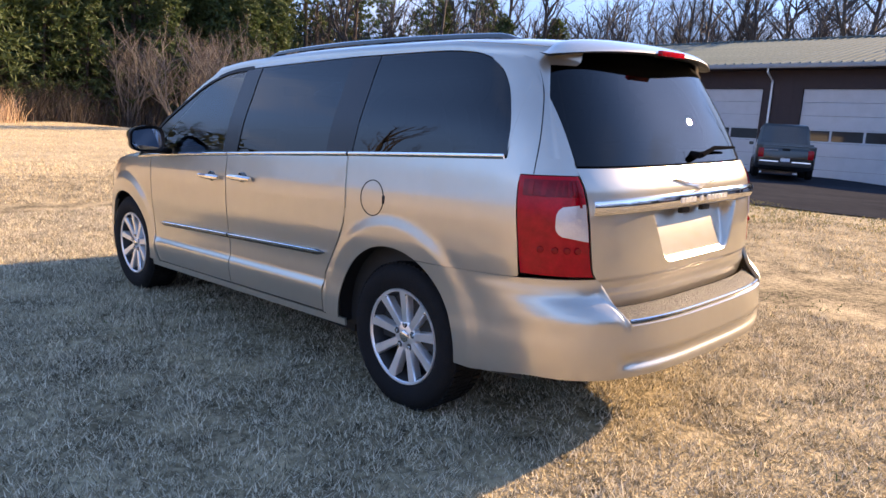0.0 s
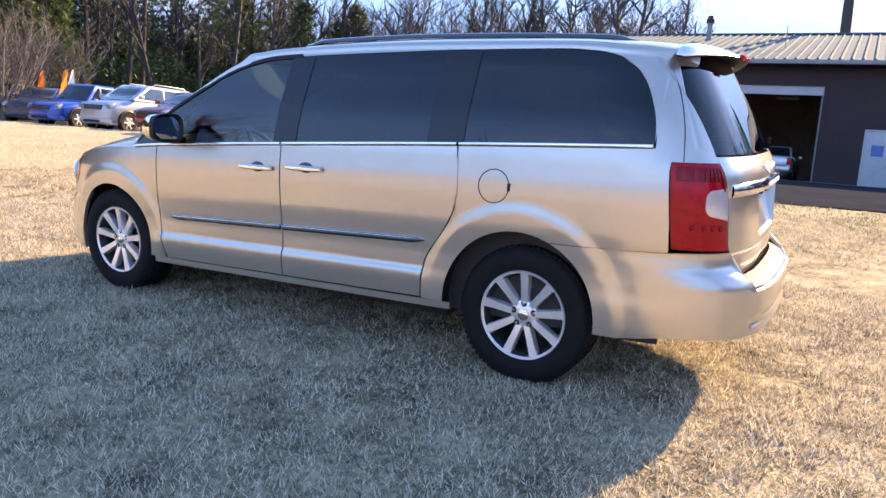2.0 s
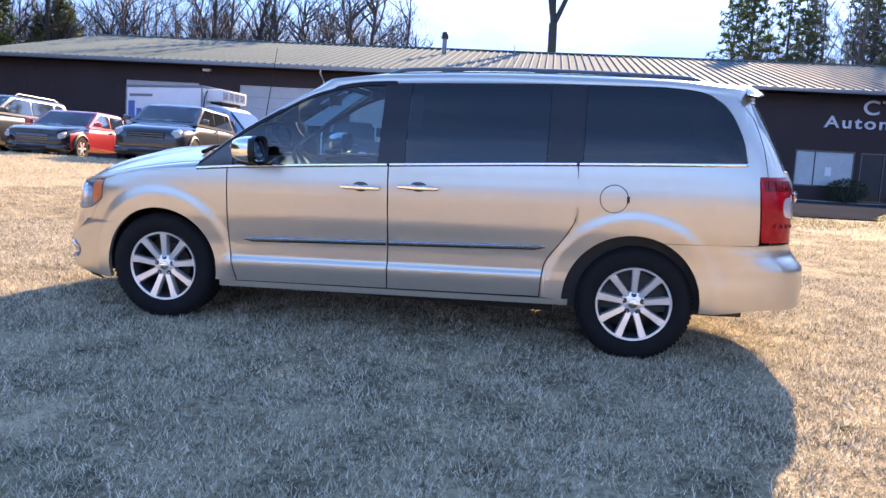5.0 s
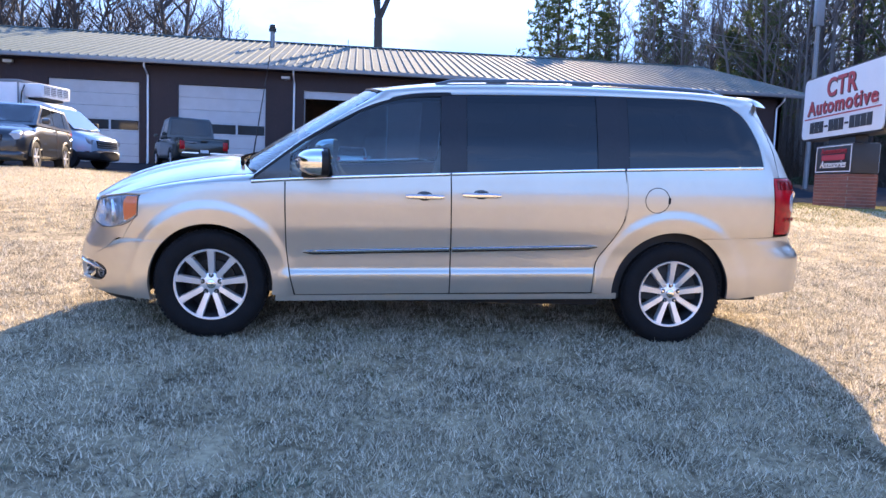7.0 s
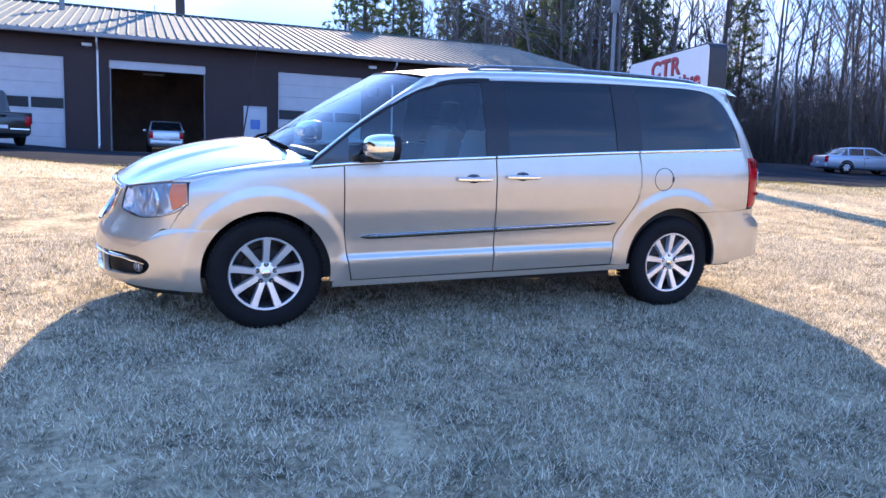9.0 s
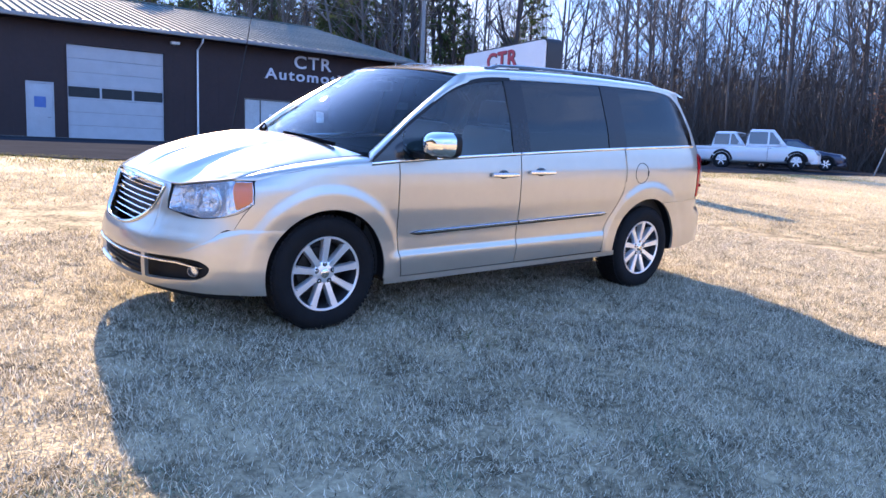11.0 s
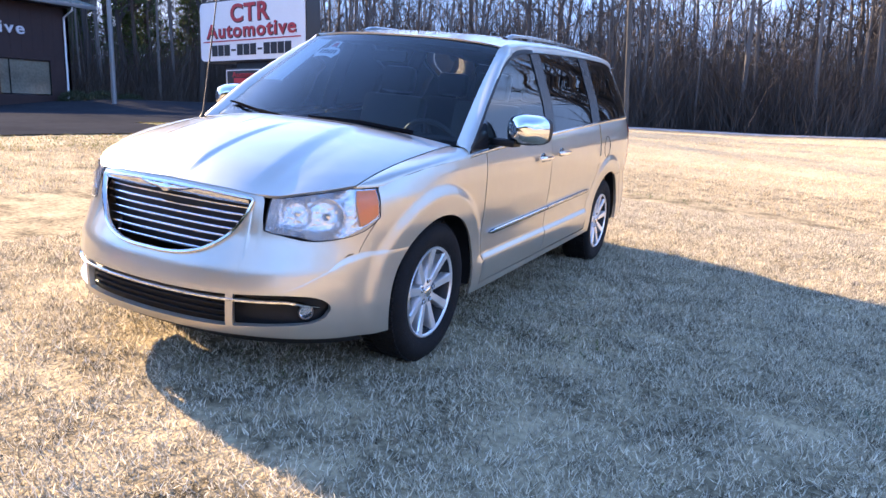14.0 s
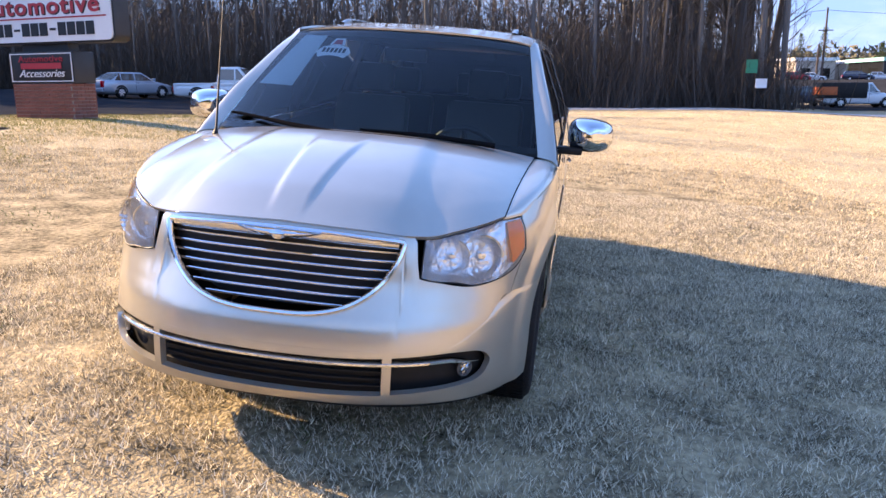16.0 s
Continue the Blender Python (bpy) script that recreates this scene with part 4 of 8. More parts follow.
# upper fascia between bumper line and lamps, with the grille opening
def upper_fit(u, v):
    """From the bumper line at 0.62 to the bonnet's leading edge and the lamps' lower edge."""
    y = lerp(0.90, -0.90, u)
    t = abs(y)
    g = grille_span(y)
    top = curve([(0, 0.858), (0.30, 0.850), (0.475, 0.838), (0.50, 0.702), (0.56, 0.688), (0.68, 0.668), (0.74, 0.676), (0.78, 0.690), (0.84, 0.716), (0.90, 0.765)])(t)
    if g:
        lo, hi = g
        if v < 0.5:
            z = lerp(fascia_seam(t), lo, v / 0.5)
        elif v < 0.9:
            z = lerp(lo, hi, (v - 0.5) / 0.4)
        else:
            z = lerp(hi, top, (v - 0.9) / 0.1)
    else:
        z = lerp(fascia_seam(t), top, v)
    yy = y
    w = half_width(z + RAKE * 2.1)
    if t > 0.74:
        x = lerp(nose(0.74, z), curve([(0.615, 2.098), (0.71, 2.046), (0.775, 1.996)])(z), (t - 0.74) / 0.16)
        return (x, side_y(x, z, False) * (1 if y > 0 else -1), z)
    return (nose(yy, z), yy, z)


def in_grille(u, v):
    y = lerp(0.90, -0.90, u)
    return grille_span(y) is not None and 0.5 < v < 0.9


strip_panel("nose_panel", upper_fit, in_grille, M_PAINT, 180, 30, inner=(1.2, 0, 0.5), rim=0.008)


def ribbon(fn, n, w, d, closed=False):
    """A strip of rectangular section, with rounded edges, along fn(s) -> (point, outward normal, up)."""
    bm = bmesh.new()
    rings = []
    for i in range(n + (0 if closed else 1)):
        p, o, up = fn(i / n)
        sec = [(-0.5, 0), (-0.42, 0.7), (-0.2, 1.0), (0.2, 1.0), (0.42, 0.7), (0.5, 0)]
        rings.append([bm.verts.new(p + up * (a * w) + o * (b * d)) for a, b in sec])
    m = len(rings)
    for i in range(m if closed else m - 1):
        r, s = rings[i], rings[(i + 1) % m]
        for k in range(5):
            bm.faces.new((r[k], s[k], s[k + 1], r[k + 1]))
    if not closed:
        bm.faces.new(rings[0])
        bm.faces.new(rings[-1][::-1])
    bmesh.ops.recalc_face_normals(bm, faces=bm.faces)
    return bm


def front_normal(y, z):
    d = 0.004
    a = Vector((nose(y + d, z) - nose(y - d, z), 2 * d, 0))
    b = Vector((nose(y, z + d) - nose(y, z - d), 0, 2 * d))
    n = a.cross(b)
    n.normalize()
    return n if n.x > 0 else -n


# grille: dark backing, chrome surround, chrome slats, badge bar
grille = part("grille", grid_bm(lambda u, v: (lambda y: (nose(y, 0.7) - 0.055, y, lerp(grille_span(y)[0], grille_span(y)[1], v)))(lerp(-0.439, 0.439, u)), 40, 10, 0), M_BLACK, van)


def grille_loop(s):
    """Round the grille opening."""
    if s < 0.36:
        y = lerp(0.432, -0.432, s / 0.36)
        z = grille_span(y)[1] - 0.004
        up = Vector((0, 0, 1))
    else:
        a = (s - 0.36) / 0.64
        y = -0.440 * math.cos(math.pi * a)
        y = max(min(y, 0.4395), -0.4395)
        z = grille_span(y)[0]
        e = 0.01
        up = None
    n = front_normal(y, max(z, 0.5))
    return Vector((nose(y, z) - 0.004, y, z)), n, y, z


def grille_frame(s):
    p, n, y, z = grille_loop(s)
    q = grille_loop((s + 0.004) % 1.0)[0] - grille_loop((s - 0.004) % 1.0)[0]
    up = n.cross(q.normalized())
    return p, n, up


part("grille_surround", ribbon(grille_frame, 120, 0.021, 0.018, True), M_CHROME, grille, "chrome grille surround")


def slat(zc, droop):
    hw = 0.432
    while hw > 0.05:
        g = grille_span(hw)
        if g and g[0] < zc - 0.004:
            break
        hw -= 0.004

    def f(s):
        y = lerp(hw, -hw, s)
        z = zc - droop * (y / 0.46) ** 2
        n = (front_normal(y, z) + Vector((0, 0, 0.75))).normalized()
        side = Vector((0, 1, 0))
        return Vector((nose(y, z) - 0.030, y, z)), n, n.cross(side).normalized()
    return ribbon(f, 30, 0.0090, 0.008)


for k in range(7):
    part("grille_slat", slat(0.785 - k * 0.0315, 0.006), M_CHROME, grille)


def badge_bar(s):
    y = lerp(0.418, -0.418, s)
    z = 0.826 - 0.010 * (y / 0.46) ** 2
    return Vector((nose(y, z) - 0.008, y, z)), front_normal(y, z), Vector((0, 0, 1))


part("badge_bar", ribbon(badge_bar, 40, 0.040, 0.014), M_CHROME, grille, "chrome winged top bar")


def wing_badge(c, sx, sz, fn):
    """A plain winged shape lying on a surface: fn(y, z) gives the point and the normal."""
    bm = bmesh.new()
    n = 28
    rows = []
    for i in range(n + 1):
        t = lerp(-1, 1, i / n)
        thick = (1 - abs(t) ** 1.7) * (0.62 + 0.38 * smoothstep(0.16, 0.08, abs(t))) + 0.02
        mid = 0.35 * t * t
        row = []
        for j, b in ((-1, 0.0), (-0.5, 0.8), (0, 1.0), (0.5, 0.8), (1, 0.0)):
            y, z = c[0] + t * sx, c[1] + (mid + 0.5 * j * thick) * sz
            p, nn = fn(y, z)
            row.append(bm.verts.new(p + nn * (0.012 * b + 0.001)))
        rows.append(row)
    for a, b in zip(rows, rows[1:]):
        for j in range(4):
            bm.faces.new((a[j], b[j], b[j + 1], a[j + 1]))
    bmesh.ops.recalc_face_normals(bm, faces=bm.faces)
    return bm


part("front_badge", wing_badge((0.0, 0.820), 0.155, 0.034, lambda y, z: (Vector((nose(y, z) + 0.006, y, z)), front_normal(y, z))), M_CHROME, grille, "plain chrome wing badge")

# dark intake lining, chrome bar, fog lamps
part("intake_lining", grid_bm(lambda u, v: (lambda y: (nose(y, 0.37) - 0.085, y, lerp(0.27, 0.47, v)))(lerp(-0.83, 0.83, u)), 40, 4, 0), M_BLACK, van)
for z in (0.325, 0.352, 0.379):
    def bar(s, z=z):
        y = lerp(0.40, -0.40, s)
        return Vector((nose(y, z) - 0.045, y, z)), front_normal(y, z), Vector((0, 0, 1))
    part("intake_bar", ribbon(bar, 24, 0.010, 0.016), M_BLACK, van)


def chrome_bar(s):
    y = lerp(0.715, -0.715, s)
    z = 0.412 + 0.004 * abs(y) / 0.8 - 0.030 * smoothstep(0.60, 0.74, abs(y))
    e = smoothstep(0.0, 0.05, min(s, 1 - s)) * 0.85 + 0.15
    return Vector((nose(y, z) - 0.022 - 0.014 * smoothstep(0.5, 0.7, abs(y)), y, z)), front_normal(y, z) * e, Vector((0, 0, 1)) * e


part("intake_chrome_bar", ribbon(chrome_bar, 60, 0.020, 0.024), M_CHROME, van, "chrome bar across the lower intake")
for s in (1, -1):
    y, z = 0.688 * s, 0.366
    n = front_normal(y, z)
    rot = n.to_track_quat("Y", "Z").to_matrix().to_4x4()
    m = Matrix.Translation(Vector((nose(y, z) - 0.026, y - 0.012 * s, z))) @ rot
    fog = part("fog_lamp", lathe([(0.0, -0.03), (0.024, -0.028), (0.031, -0.004)], 24), M_CHROME, van, "round fog lamp with a chrome ring", m=m)
    part("ring", lathe([(0.027, -0.004), (0.028, 0.001), (0.031, 0.001), (0.034, -0.006)], 24), M_ALLOYDARK, fog)
    part("lens", lathe([(0.0, 0.006), (0.02, 0.004), (0.031, -0.002)], 24), M_LENS, fog)


# headlamps: lens over a dark bowl with two reflectors and an amber corner
M_AMBER = material("amber_lens", (1.0, 0.27, 0.005), 0.3, vary=0.08, spec=0.3, coat=0.15)
M_REFLECT = material("lamp_reflector", (0.92, 0.92, 0.94), 0.10, 1.0, vary=0.05, scale=40, bump=0.5, bscale=70)


def lamp_shape(u, v, off=0.0):
    """The headlamp's face, from its inner edge (u = 0) to the wing (u = 1)."""
    y = lerp(0.505, 0.74, min(u / 0.72, 1))
    top = lamp_top(y) - 0.004 if u < 0.72 else lerp(lamp_top(0.74) - 0.004, 0.893, (u - 0.72) / 0.28)
    low = curve([(0.0, 0.705), (0.12, 0.694), (0.35, 0.686), (0.55, 0.672), (0.72, 0.680), (0.88, 0.712), (1.0, 0.770)])(u)
    z = lerp(low, top, v)
    if u < 0.72:
        x = nose(y, z)
    else:
        x = lerp(nose(0.74, z), 1.994, (u - 0.72) / 0.28)
        y = side_y(x, z, False)
    c = Vector((1.5, 0.3, 0.75))
    p = Vector((x, y, z))
    d = (p - c).normalized()
    return p + d * off


for s in (1, -1):
    def lens(u, v, s=s):
        p = lamp_shape(u, v, 0.002)
        return (p.x, p.y * s, p.z)

    def bowl(u, v, s=s):
        p = lamp_shape(u, v, -0.004 - lerp(0.036, 0.006, smoothstep(0.64, 0.80, u)) * min(1.0, 9 * min(u, 1 - u), 6 * min(v, 1 - v)))
        return (p.x, p.y * s, p.z)
    hl = part("headlamp", grid_bm(bowl, 40, 14, 0), M_REFLECT, van, "clear headlamp with twin reflectors and amber corner")
    hl.data.materials[0] = material("lamp_bowl", (0.80, 0.81, 0.83), 0.15, 0.85, vary=0.08, scale=20, bump=0.5, bscale=45)
    for uu, vv, r in ((0.30, 0.52, 0.058), (0.60, 0.47, 0.074)):
        p = lamp_shape(uu, vv, -0.020)
        d = Vector((0.94, 0.34, 0.0)) if uu > 0.2 else Vector((0.97, 0.2, 0.0))
        p.y *= s
        d.y *= s
        m = Matrix.Translation(p) @ d.to_track_quat("Y", "Z").to_matrix().to_4x4()
        prof = [(0.0, -0.05), (r * 0.5, -0.045), (r * 0.85, -0.025), (r, 0.0), (r * 1.10, 0.004), (r * 1.12, -0.01)]
        part("reflector", lathe(prof, 32), M_REFLECT, hl, m=m)
        if uu > 0.2:
            part("bulb_shield", lathe([(0.0, 0.0), (r * 0.22, -0.004), (r * 0.24, -0.03)], 20), M_CHROME, hl, m=m)

    def amber(u, v, s=s):
        p = lamp_shape(lerp(lerp(0.86, 0.79, v), 0.985, u), lerp(0.14, 0.96, v), 0.0)
        return (p.x, p.y * s, p.z)
    part("turn_signal", grid_bm(amber, 8, 10, 0.01), M_AMBER, hl, "amber turn signal")
    part("lens", grid_bm(lens, 40, 14, 0.0), M_LENS, hl, "clear plastic lens")

    def lamp_edge(q, s=s):
        q = q * 4 % 4
        k, r = int(q), q - int(q)
        u, v = [(r, 0), (1, r), (1 - r, 1), (0, 1 - r)][k]
        p = lamp_shape(u, v, 0.0)
        c = lamp_shape(0.5, 0.5, 0)
        o = (p - Vector((1.5, 0.3, 0.75))).normalized()
        w = (p - c).normalized()
        return Vector((p.x, p.y * s, p.z)), Vector((o.x, o.y * s, o.z)), Vector((w.x, w.y * s, w.z))
    part("seal", ribbon(lamp_edge, 100, 0.006, 0.003, True), M_BLACK, hl)


# bonnet
part("bonnet", grid_bm(lambda u, v: hood_pt(u, 2 * v - 1), 46, 170, 0.014), M_PAINT, van, angle=60)
for y in (0.26, -0.26):
    nz = part("washer_nozzle", boxed(-0.018, 0.018, -0.012, 0.012, 0, 0.014, 0.004), M_BLACK, van, m=pose(1.62, y, 1.096))


# windscreen, cowl and cabin
def screen(y, z):
    """x of the windscreen."""
    t = (z - 1.10) / 0.53
    return lerp(1.44, 0.60, t) - lerp(0.22, 0.20, t) * (abs(y) / 0.8) ** 2.2 - 0.02 * math.sin(math.pi * min(max(t, 0), 1)) * -1


def pillar_y(z):
    """Half width of the windscreen at a height."""
    return lerp(0.818, 0.682, (z - 1.08) / 0.53)


roof_z = curve([(-2.30, 1.668), (-2.15, 1.712), (-1.9, 1.733), (-1.6, 1.745), (-1.2, 1.75), (-0.8, 1.748), (-0.4, 1.738), (0.0, 1.718), (0.3, 1.692), (0.52, 1.662), (0.66, 1.632)])
part("windscreen", grid_bm(lambda u, v: (lambda z: (lambda y: (screen(y, z), y, z))(lerp(-1, 1, u) * (pillar_y(z) - 0.012)))(lerp(1.095 - 0.02 * abs(2 * u - 1) ** 2, 1.631 - 0.03 * abs(2 * u - 1) ** 3, v)), 40, 24, 0.006, inner=(0, 0, 1)), M_SCREEN, van, "clear raked windscreen")


def screen_band(v0, v1):
    return grid_bm(lambda u, v: (lambda z: (lambda y: (screen(y, z) - 0.012, y, z - 0.004))(lerp(-1, 1, u) * (pillar_y(z) - 0.012)))(lerp(lerp(1.095 - 0.02 * abs(2 * u - 1) ** 2, 1.631 - 0.03 * abs(2 * u - 1) ** 3, v0), lerp(1.095 - 0.02 * abs(2 * u - 1) ** 2, 1.631 - 0.03 * abs(2 * u - 1) ** 3, v1), v)), 40, 2, 0)


part("screen_border", screen_band(-0.02, 0.05), M_BLACK, van)
part("screen_border", screen_band(0.93, 0.993), M_BLACK, van)
part("cowl", grid_bm(lambda u, v: (lambda y: (lerp(screen(y, 1.09) - 0.03, 1.462 - 0.155 * (y / 0.79) ** 2, v), y, lerp(1.088 - 0.02 * (y / 0.79) ** 2, 1.096 - 0.040 * (y / 0.79) ** 2, v)))(lerp(-0.79, 0.79, u)), 30, 4, 0), M_BLACK, van)

# the flank above the belt, cut into pillars and panes
glass_y = lambda x, z: side_y(x, z, False)


win_top = curve([(-2.1, 1.58), (-1.95, 1.632), (-1.85, 1.648), (-1.6, 1.660), (-1.1, 1.656), (-0.5, 1.636), (0.03, 1.612), (0.30, 1.588)])


def rail_top(x):
    return roof_z(x) - 0.062


low_w = lambda x: belt(x) + 0.008


def col_patch(x0, x1, lo, hi, off=0.0, dens=1.0):
    """A flank patch in columns of constant x between two curves."""
    def f(u, v):
        x = lerp(x0, x1, u**dens)
        a, b = lo(x), hi(x)
        z = lerp(a, max(b, a + 0.002), v)
        return (x, glass_y(x, z) + off, z)
    return f


front_top = curve([(0.03, 1.610), (0.20, 1.598), (0.30, 1.585), (0.40, 1.562), (0.50, 1.53), (0.62, 1.478), (0.74, 1.41), (0.86, 1.338), (0.98, 1.262), (1.09, 1.178), (1.19, 1.098), (1.285, 1.024)])
both("front_side_window", col_patch(0.10, 1.045, low_w, front_top, -0.006), 40, 14, M_GLASS, "lightly tinted front side window", rim=0.004)
both("mirror_gusset", col_patch(1.048, 1.285, low_w, front_top, 0.002), 12, 6, M_GLOSSBLACK)
both("sliding_window", col_patch(-0.945, -0.075, low_w, win_top, -0.004), 30, 14, M_PRIVACY, "dark privacy glass", rim=0.004)
quarter_top = curve([(-2.118, 1.235), (-2.105, 1.33), (-2.075, 1.42), (-2.03, 1.51), (-1.97, 1.58), (-1.88, 1.632), (-1.78, 1.652), (-1.6, 1.662), (-1.14, 1.657)])
both("quarter_window", col_patch(-2.117, -1.165, low_w, quarter_top, -0.002, 2.4), 70, 14, M_PRIVACY, "dark privacy glass", rim=0.004)
# black pillars, and the dark edging round the glass
both("b_pillar", col_patch(-0.072, 0.097, low_w, win_top, 0.0), 8, 14, M_PILLAR)
both("c_pillar", col_patch(-1.162, -0.948, low_w, win_top, 0.001), 8, 14, M_PILLAR)
both("window_edging", col_patch(0.03, 1.27, lambda x: front_top(x) - 0.0, lambda x: front_top(x) + 0.022, 0.001), 40, 2, M_BLACK)


# painted rail over the windows: from the windows' top edge to the roof, and the D pillar
def upper_lo(x):
    if x > 0.03:
        return front_top(x) + 0.024
    if x > -1.16:
        return win_top(x) + 0.006
    if x > -2.119:
        return quarter_top(x) + 0.006
    return 1.600


def sec(x, t):
    """The roof's section: t = 0 at the window's top edge, 1 on the centre line."""
    zl = upper_lo(x)
    zt = max(roof_z(x) - 0.085, zl + 0.002)
    ye = glass_y(x, zt)
    if t < 0.3:
        z = lerp(zl, zt, t / 0.3)
        return Vector((x, glass_y(x, z), z))
    a = (t - 0.3) / 0.7 * math.pi / 2
    h = roof_z(x) - zt
    return Vector((x, ye * math.cos(a) ** 0.72, zt + h * math.sin(a) ** 0.62))


def cant(u, v):
    """Painted rail: lower part of the section."""
    x = lerp(-2.205, -1.90, u / 0.4) if u < 0.4 else lerp(-1.90, 0.44, (u - 0.4) / 0.6)
    return sec(x, lerp(0.0, 0.44, v))


both("cant_rail", cant, 130, 10, M_PAINT)


def a_pillar(u, v):
    """Painted pillar beside the windscreen: v from the side window's edge to the screen."""
    z = lerp(1.030, 1.60, u)
    xa = poly_x([(1.305, 1.026), (1.21, 1.098), (1.11, 1.178), (1.0, 1.264), (0.88, 1.342), (0.76, 1.414), (0.64, 1.484), (0.52, 1.54), (0.42, 1.575), (0.40, 1.60)])(z)
    p = Vector((xa, glass_y(xa, z) + 0.001, z))
    q = Vector((screen(pillar_y(max(z, 1.075)), max(z, 1.075)), pillar_y(max(z, 1.075)) - 0.008, max(z, 1.06)))
    r = p.lerp(q, v)
    return r + Vector((0.3, 0.8, 0.3)).normalized() * 0.022 * math.sin(math.pi * v)


both("a_pillar", a_pillar, 34, 8, M_PAINT)


def roof_corner(u, v):
    """The bend from the windscreen pillar into the roof's side."""
    a, b = sec(0.44, 0.44 * v), a_pillar(1.0, v)
    return a.lerp(b, u) + Vector((0, 0, 0.006 * math.sin(math.pi * u)))


both("roof_corner", roof_corner, 8, 8, M_PAINT, rim=0)


def roof_fn(u, v):
    x = lerp(-2.20, 0.60, u)
    w = 2 * v - 1
    p = sec(x, 1 - 0.56 * abs(w))
    front = screen(p.y, 1.632) - 0.01
    p.x = lerp(-2.20, front, u)
    if u > 0.85:
        p.z = lerp(p.z, sec(0.60, 1 - 0.56 * abs(w)).z + 0.0, (u - 0.85) / 0.15 * 0.35)
    return (p.x, p.y if w > 0 else -p.y, p.z + 0.001)


part("roof_panel", grid_bm(roof_fn, 60, 40, 0.01), M_PAINT, van)
for s in (1, -1):
    def rail(t, s=s):
        x = lerp(-1.92, 0.12, t)
        e = min(t, 1 - t)
        return Vector((x, s * 0.545, roof_z(x) - 0.034 + 0.022 * smoothstep(0.0, 0.06, e))), Vector((0, 0, 1)), Vector((0, 1, 0))
    part("roof_rail", ribbon(rail, 50, 0.046, 0.022), M_GLOSSBLACK, van, "low black roof rail")
    for x in (-1.5, -0.9, -0.3):
        part("rail_foot", boxed(x - 0.07, x + 0.07, s * 0.545 - 0.02, s * 0.545 + 0.02, roof_z(x) - 0.05, roof_z(x) + 0.004, 0.006), M_GLOSSBLACK, van)


# D pillar: behind the quarter window
def d_pillar(u, v):
    z = lerp(1.216, 1.665, u)
    x0 = poly_x([(-2.122, 1.20), (-2.122, 1.235), (-2.111, 1.33), (-2.081, 1.42), (-2.036, 1.51), (-1.976, 1.58), (-1.90, 1.63), (-1.87, 1.66)])(z)
    yt = glass_y(x0, z)
    y_in = lerp(0.722, 0.683, u)
    inset = 0.0015
    xe = tail(y_in, z)
    if v < 0.55:
        x = lerp(x0, -2.29 + 0.17 * u, v / 0.55)
        return (x, glass_y(x, z) - inset, z)
    xa = -2.29 + 0.17 * u
    ya = glass_y(xa, z) - inset
    k = (v - 0.55) / 0.45
    y = lerp(ya, y_in, k)
    return (lerp(xa, tail(y, z), min(k * 3, 1)), y, z)


both("d_pillar", d_pillar, 28, 24, M_PAINT, rim=0)


def pillar_foot(u, v):
    """The corner between the tail lamp and the D pillar."""
    z = lerp(1.168, 1.230, u)
    if v < 0.4:
        x = lerp(-2.190, -2.30, v / 0.4)
        return (x, glass_y(x, z), z)
    y = lerp(glass_y(-2.30, z), 0.725, (v - 0.4) / 0.6)
    return (tail(y, z), y, z)



for s in (1, -1):
    def pillar_seam(t, s=s):
        z = lerp(1.17, 1.665, t)
        x = curve([(1.17, -2.246), (1.30, -2.228), (1.45, -2.185), (1.58, -2.118), (1.665, -2.03)])(z)
        return Vector((x, s * (glass_y(x, z) - 0.002), z)), Vector((0, s, 0)), Vector((1, 0, 0))
    part("pillar_seam", ribbon(pillar_seam, 24, 0.005, 0.003), M_BLACK, van)
both("pillar_foot", pillar_foot, 4, 18, M_PAINT, rim=0.004)


# tailgate with rear window
def gate(u, v):
    z = lerp(0.632, 1.195, v)
    hw = curve([(0.632, 0.612), (0.655, 0.622), (0.72, 0.655), (0.80, 0.70), (1.0, 0.715), (1.195, 0.725)])(z)
    y = hw * (2 * u - 1)
    x = tail(y, max(z, 0.735)) + 0.25 * max(0.735 - z, 0)
    # the plate's recess
    k = smoothstep(0.378, 0.345, abs(y) + 0.42 * (1.0 - z) + 4.0 * max(0.86 - z, 0) ** 2) * smoothstep(0.792, 0.815, z) * smoothstep(1.022, 1.012, z)
    fold = 0.012 * smoothstep(0.765, 0.745, z) * smoothstep(0.69, 0.73, z)
    return (x + lerp(0.018, 0.075, (z - 0.80) / 0.2) * k + fold, y, z)


tailgate = part("tailgate", grid_bm(gate, 150, 100, 0.012), M_PAINT, van, angle=50)
part("rear_window", grid_bm(lambda u, v: (lambda z: (lambda y: (tail(y, z) + 0.006, y, z))((2 * u - 1) * curve([(1.20, 0.716), (1.40, 0.702), (1.60, 0.684), (1.67, 0.676)])(z)))(lerp(1.203, 1.668, v)), 40, 20, 0.005), M_REARGLASS, tailgate, "dark privacy rear window")


def strip_r(s):
    y = lerp(0.705, -0.705, s)
    z = 1.045 + 0.012 * (1 - (y / 0.7) ** 2)
    d = 0.01
    n = Vector((-1, -(tail(y + d, z) - tail(y - d, z)) / (2 * d) * -1, 0.0)).normalized()
    return Vector((tail(y, z) - 0.001, y, z)), n, Vector((0, 0, 1))


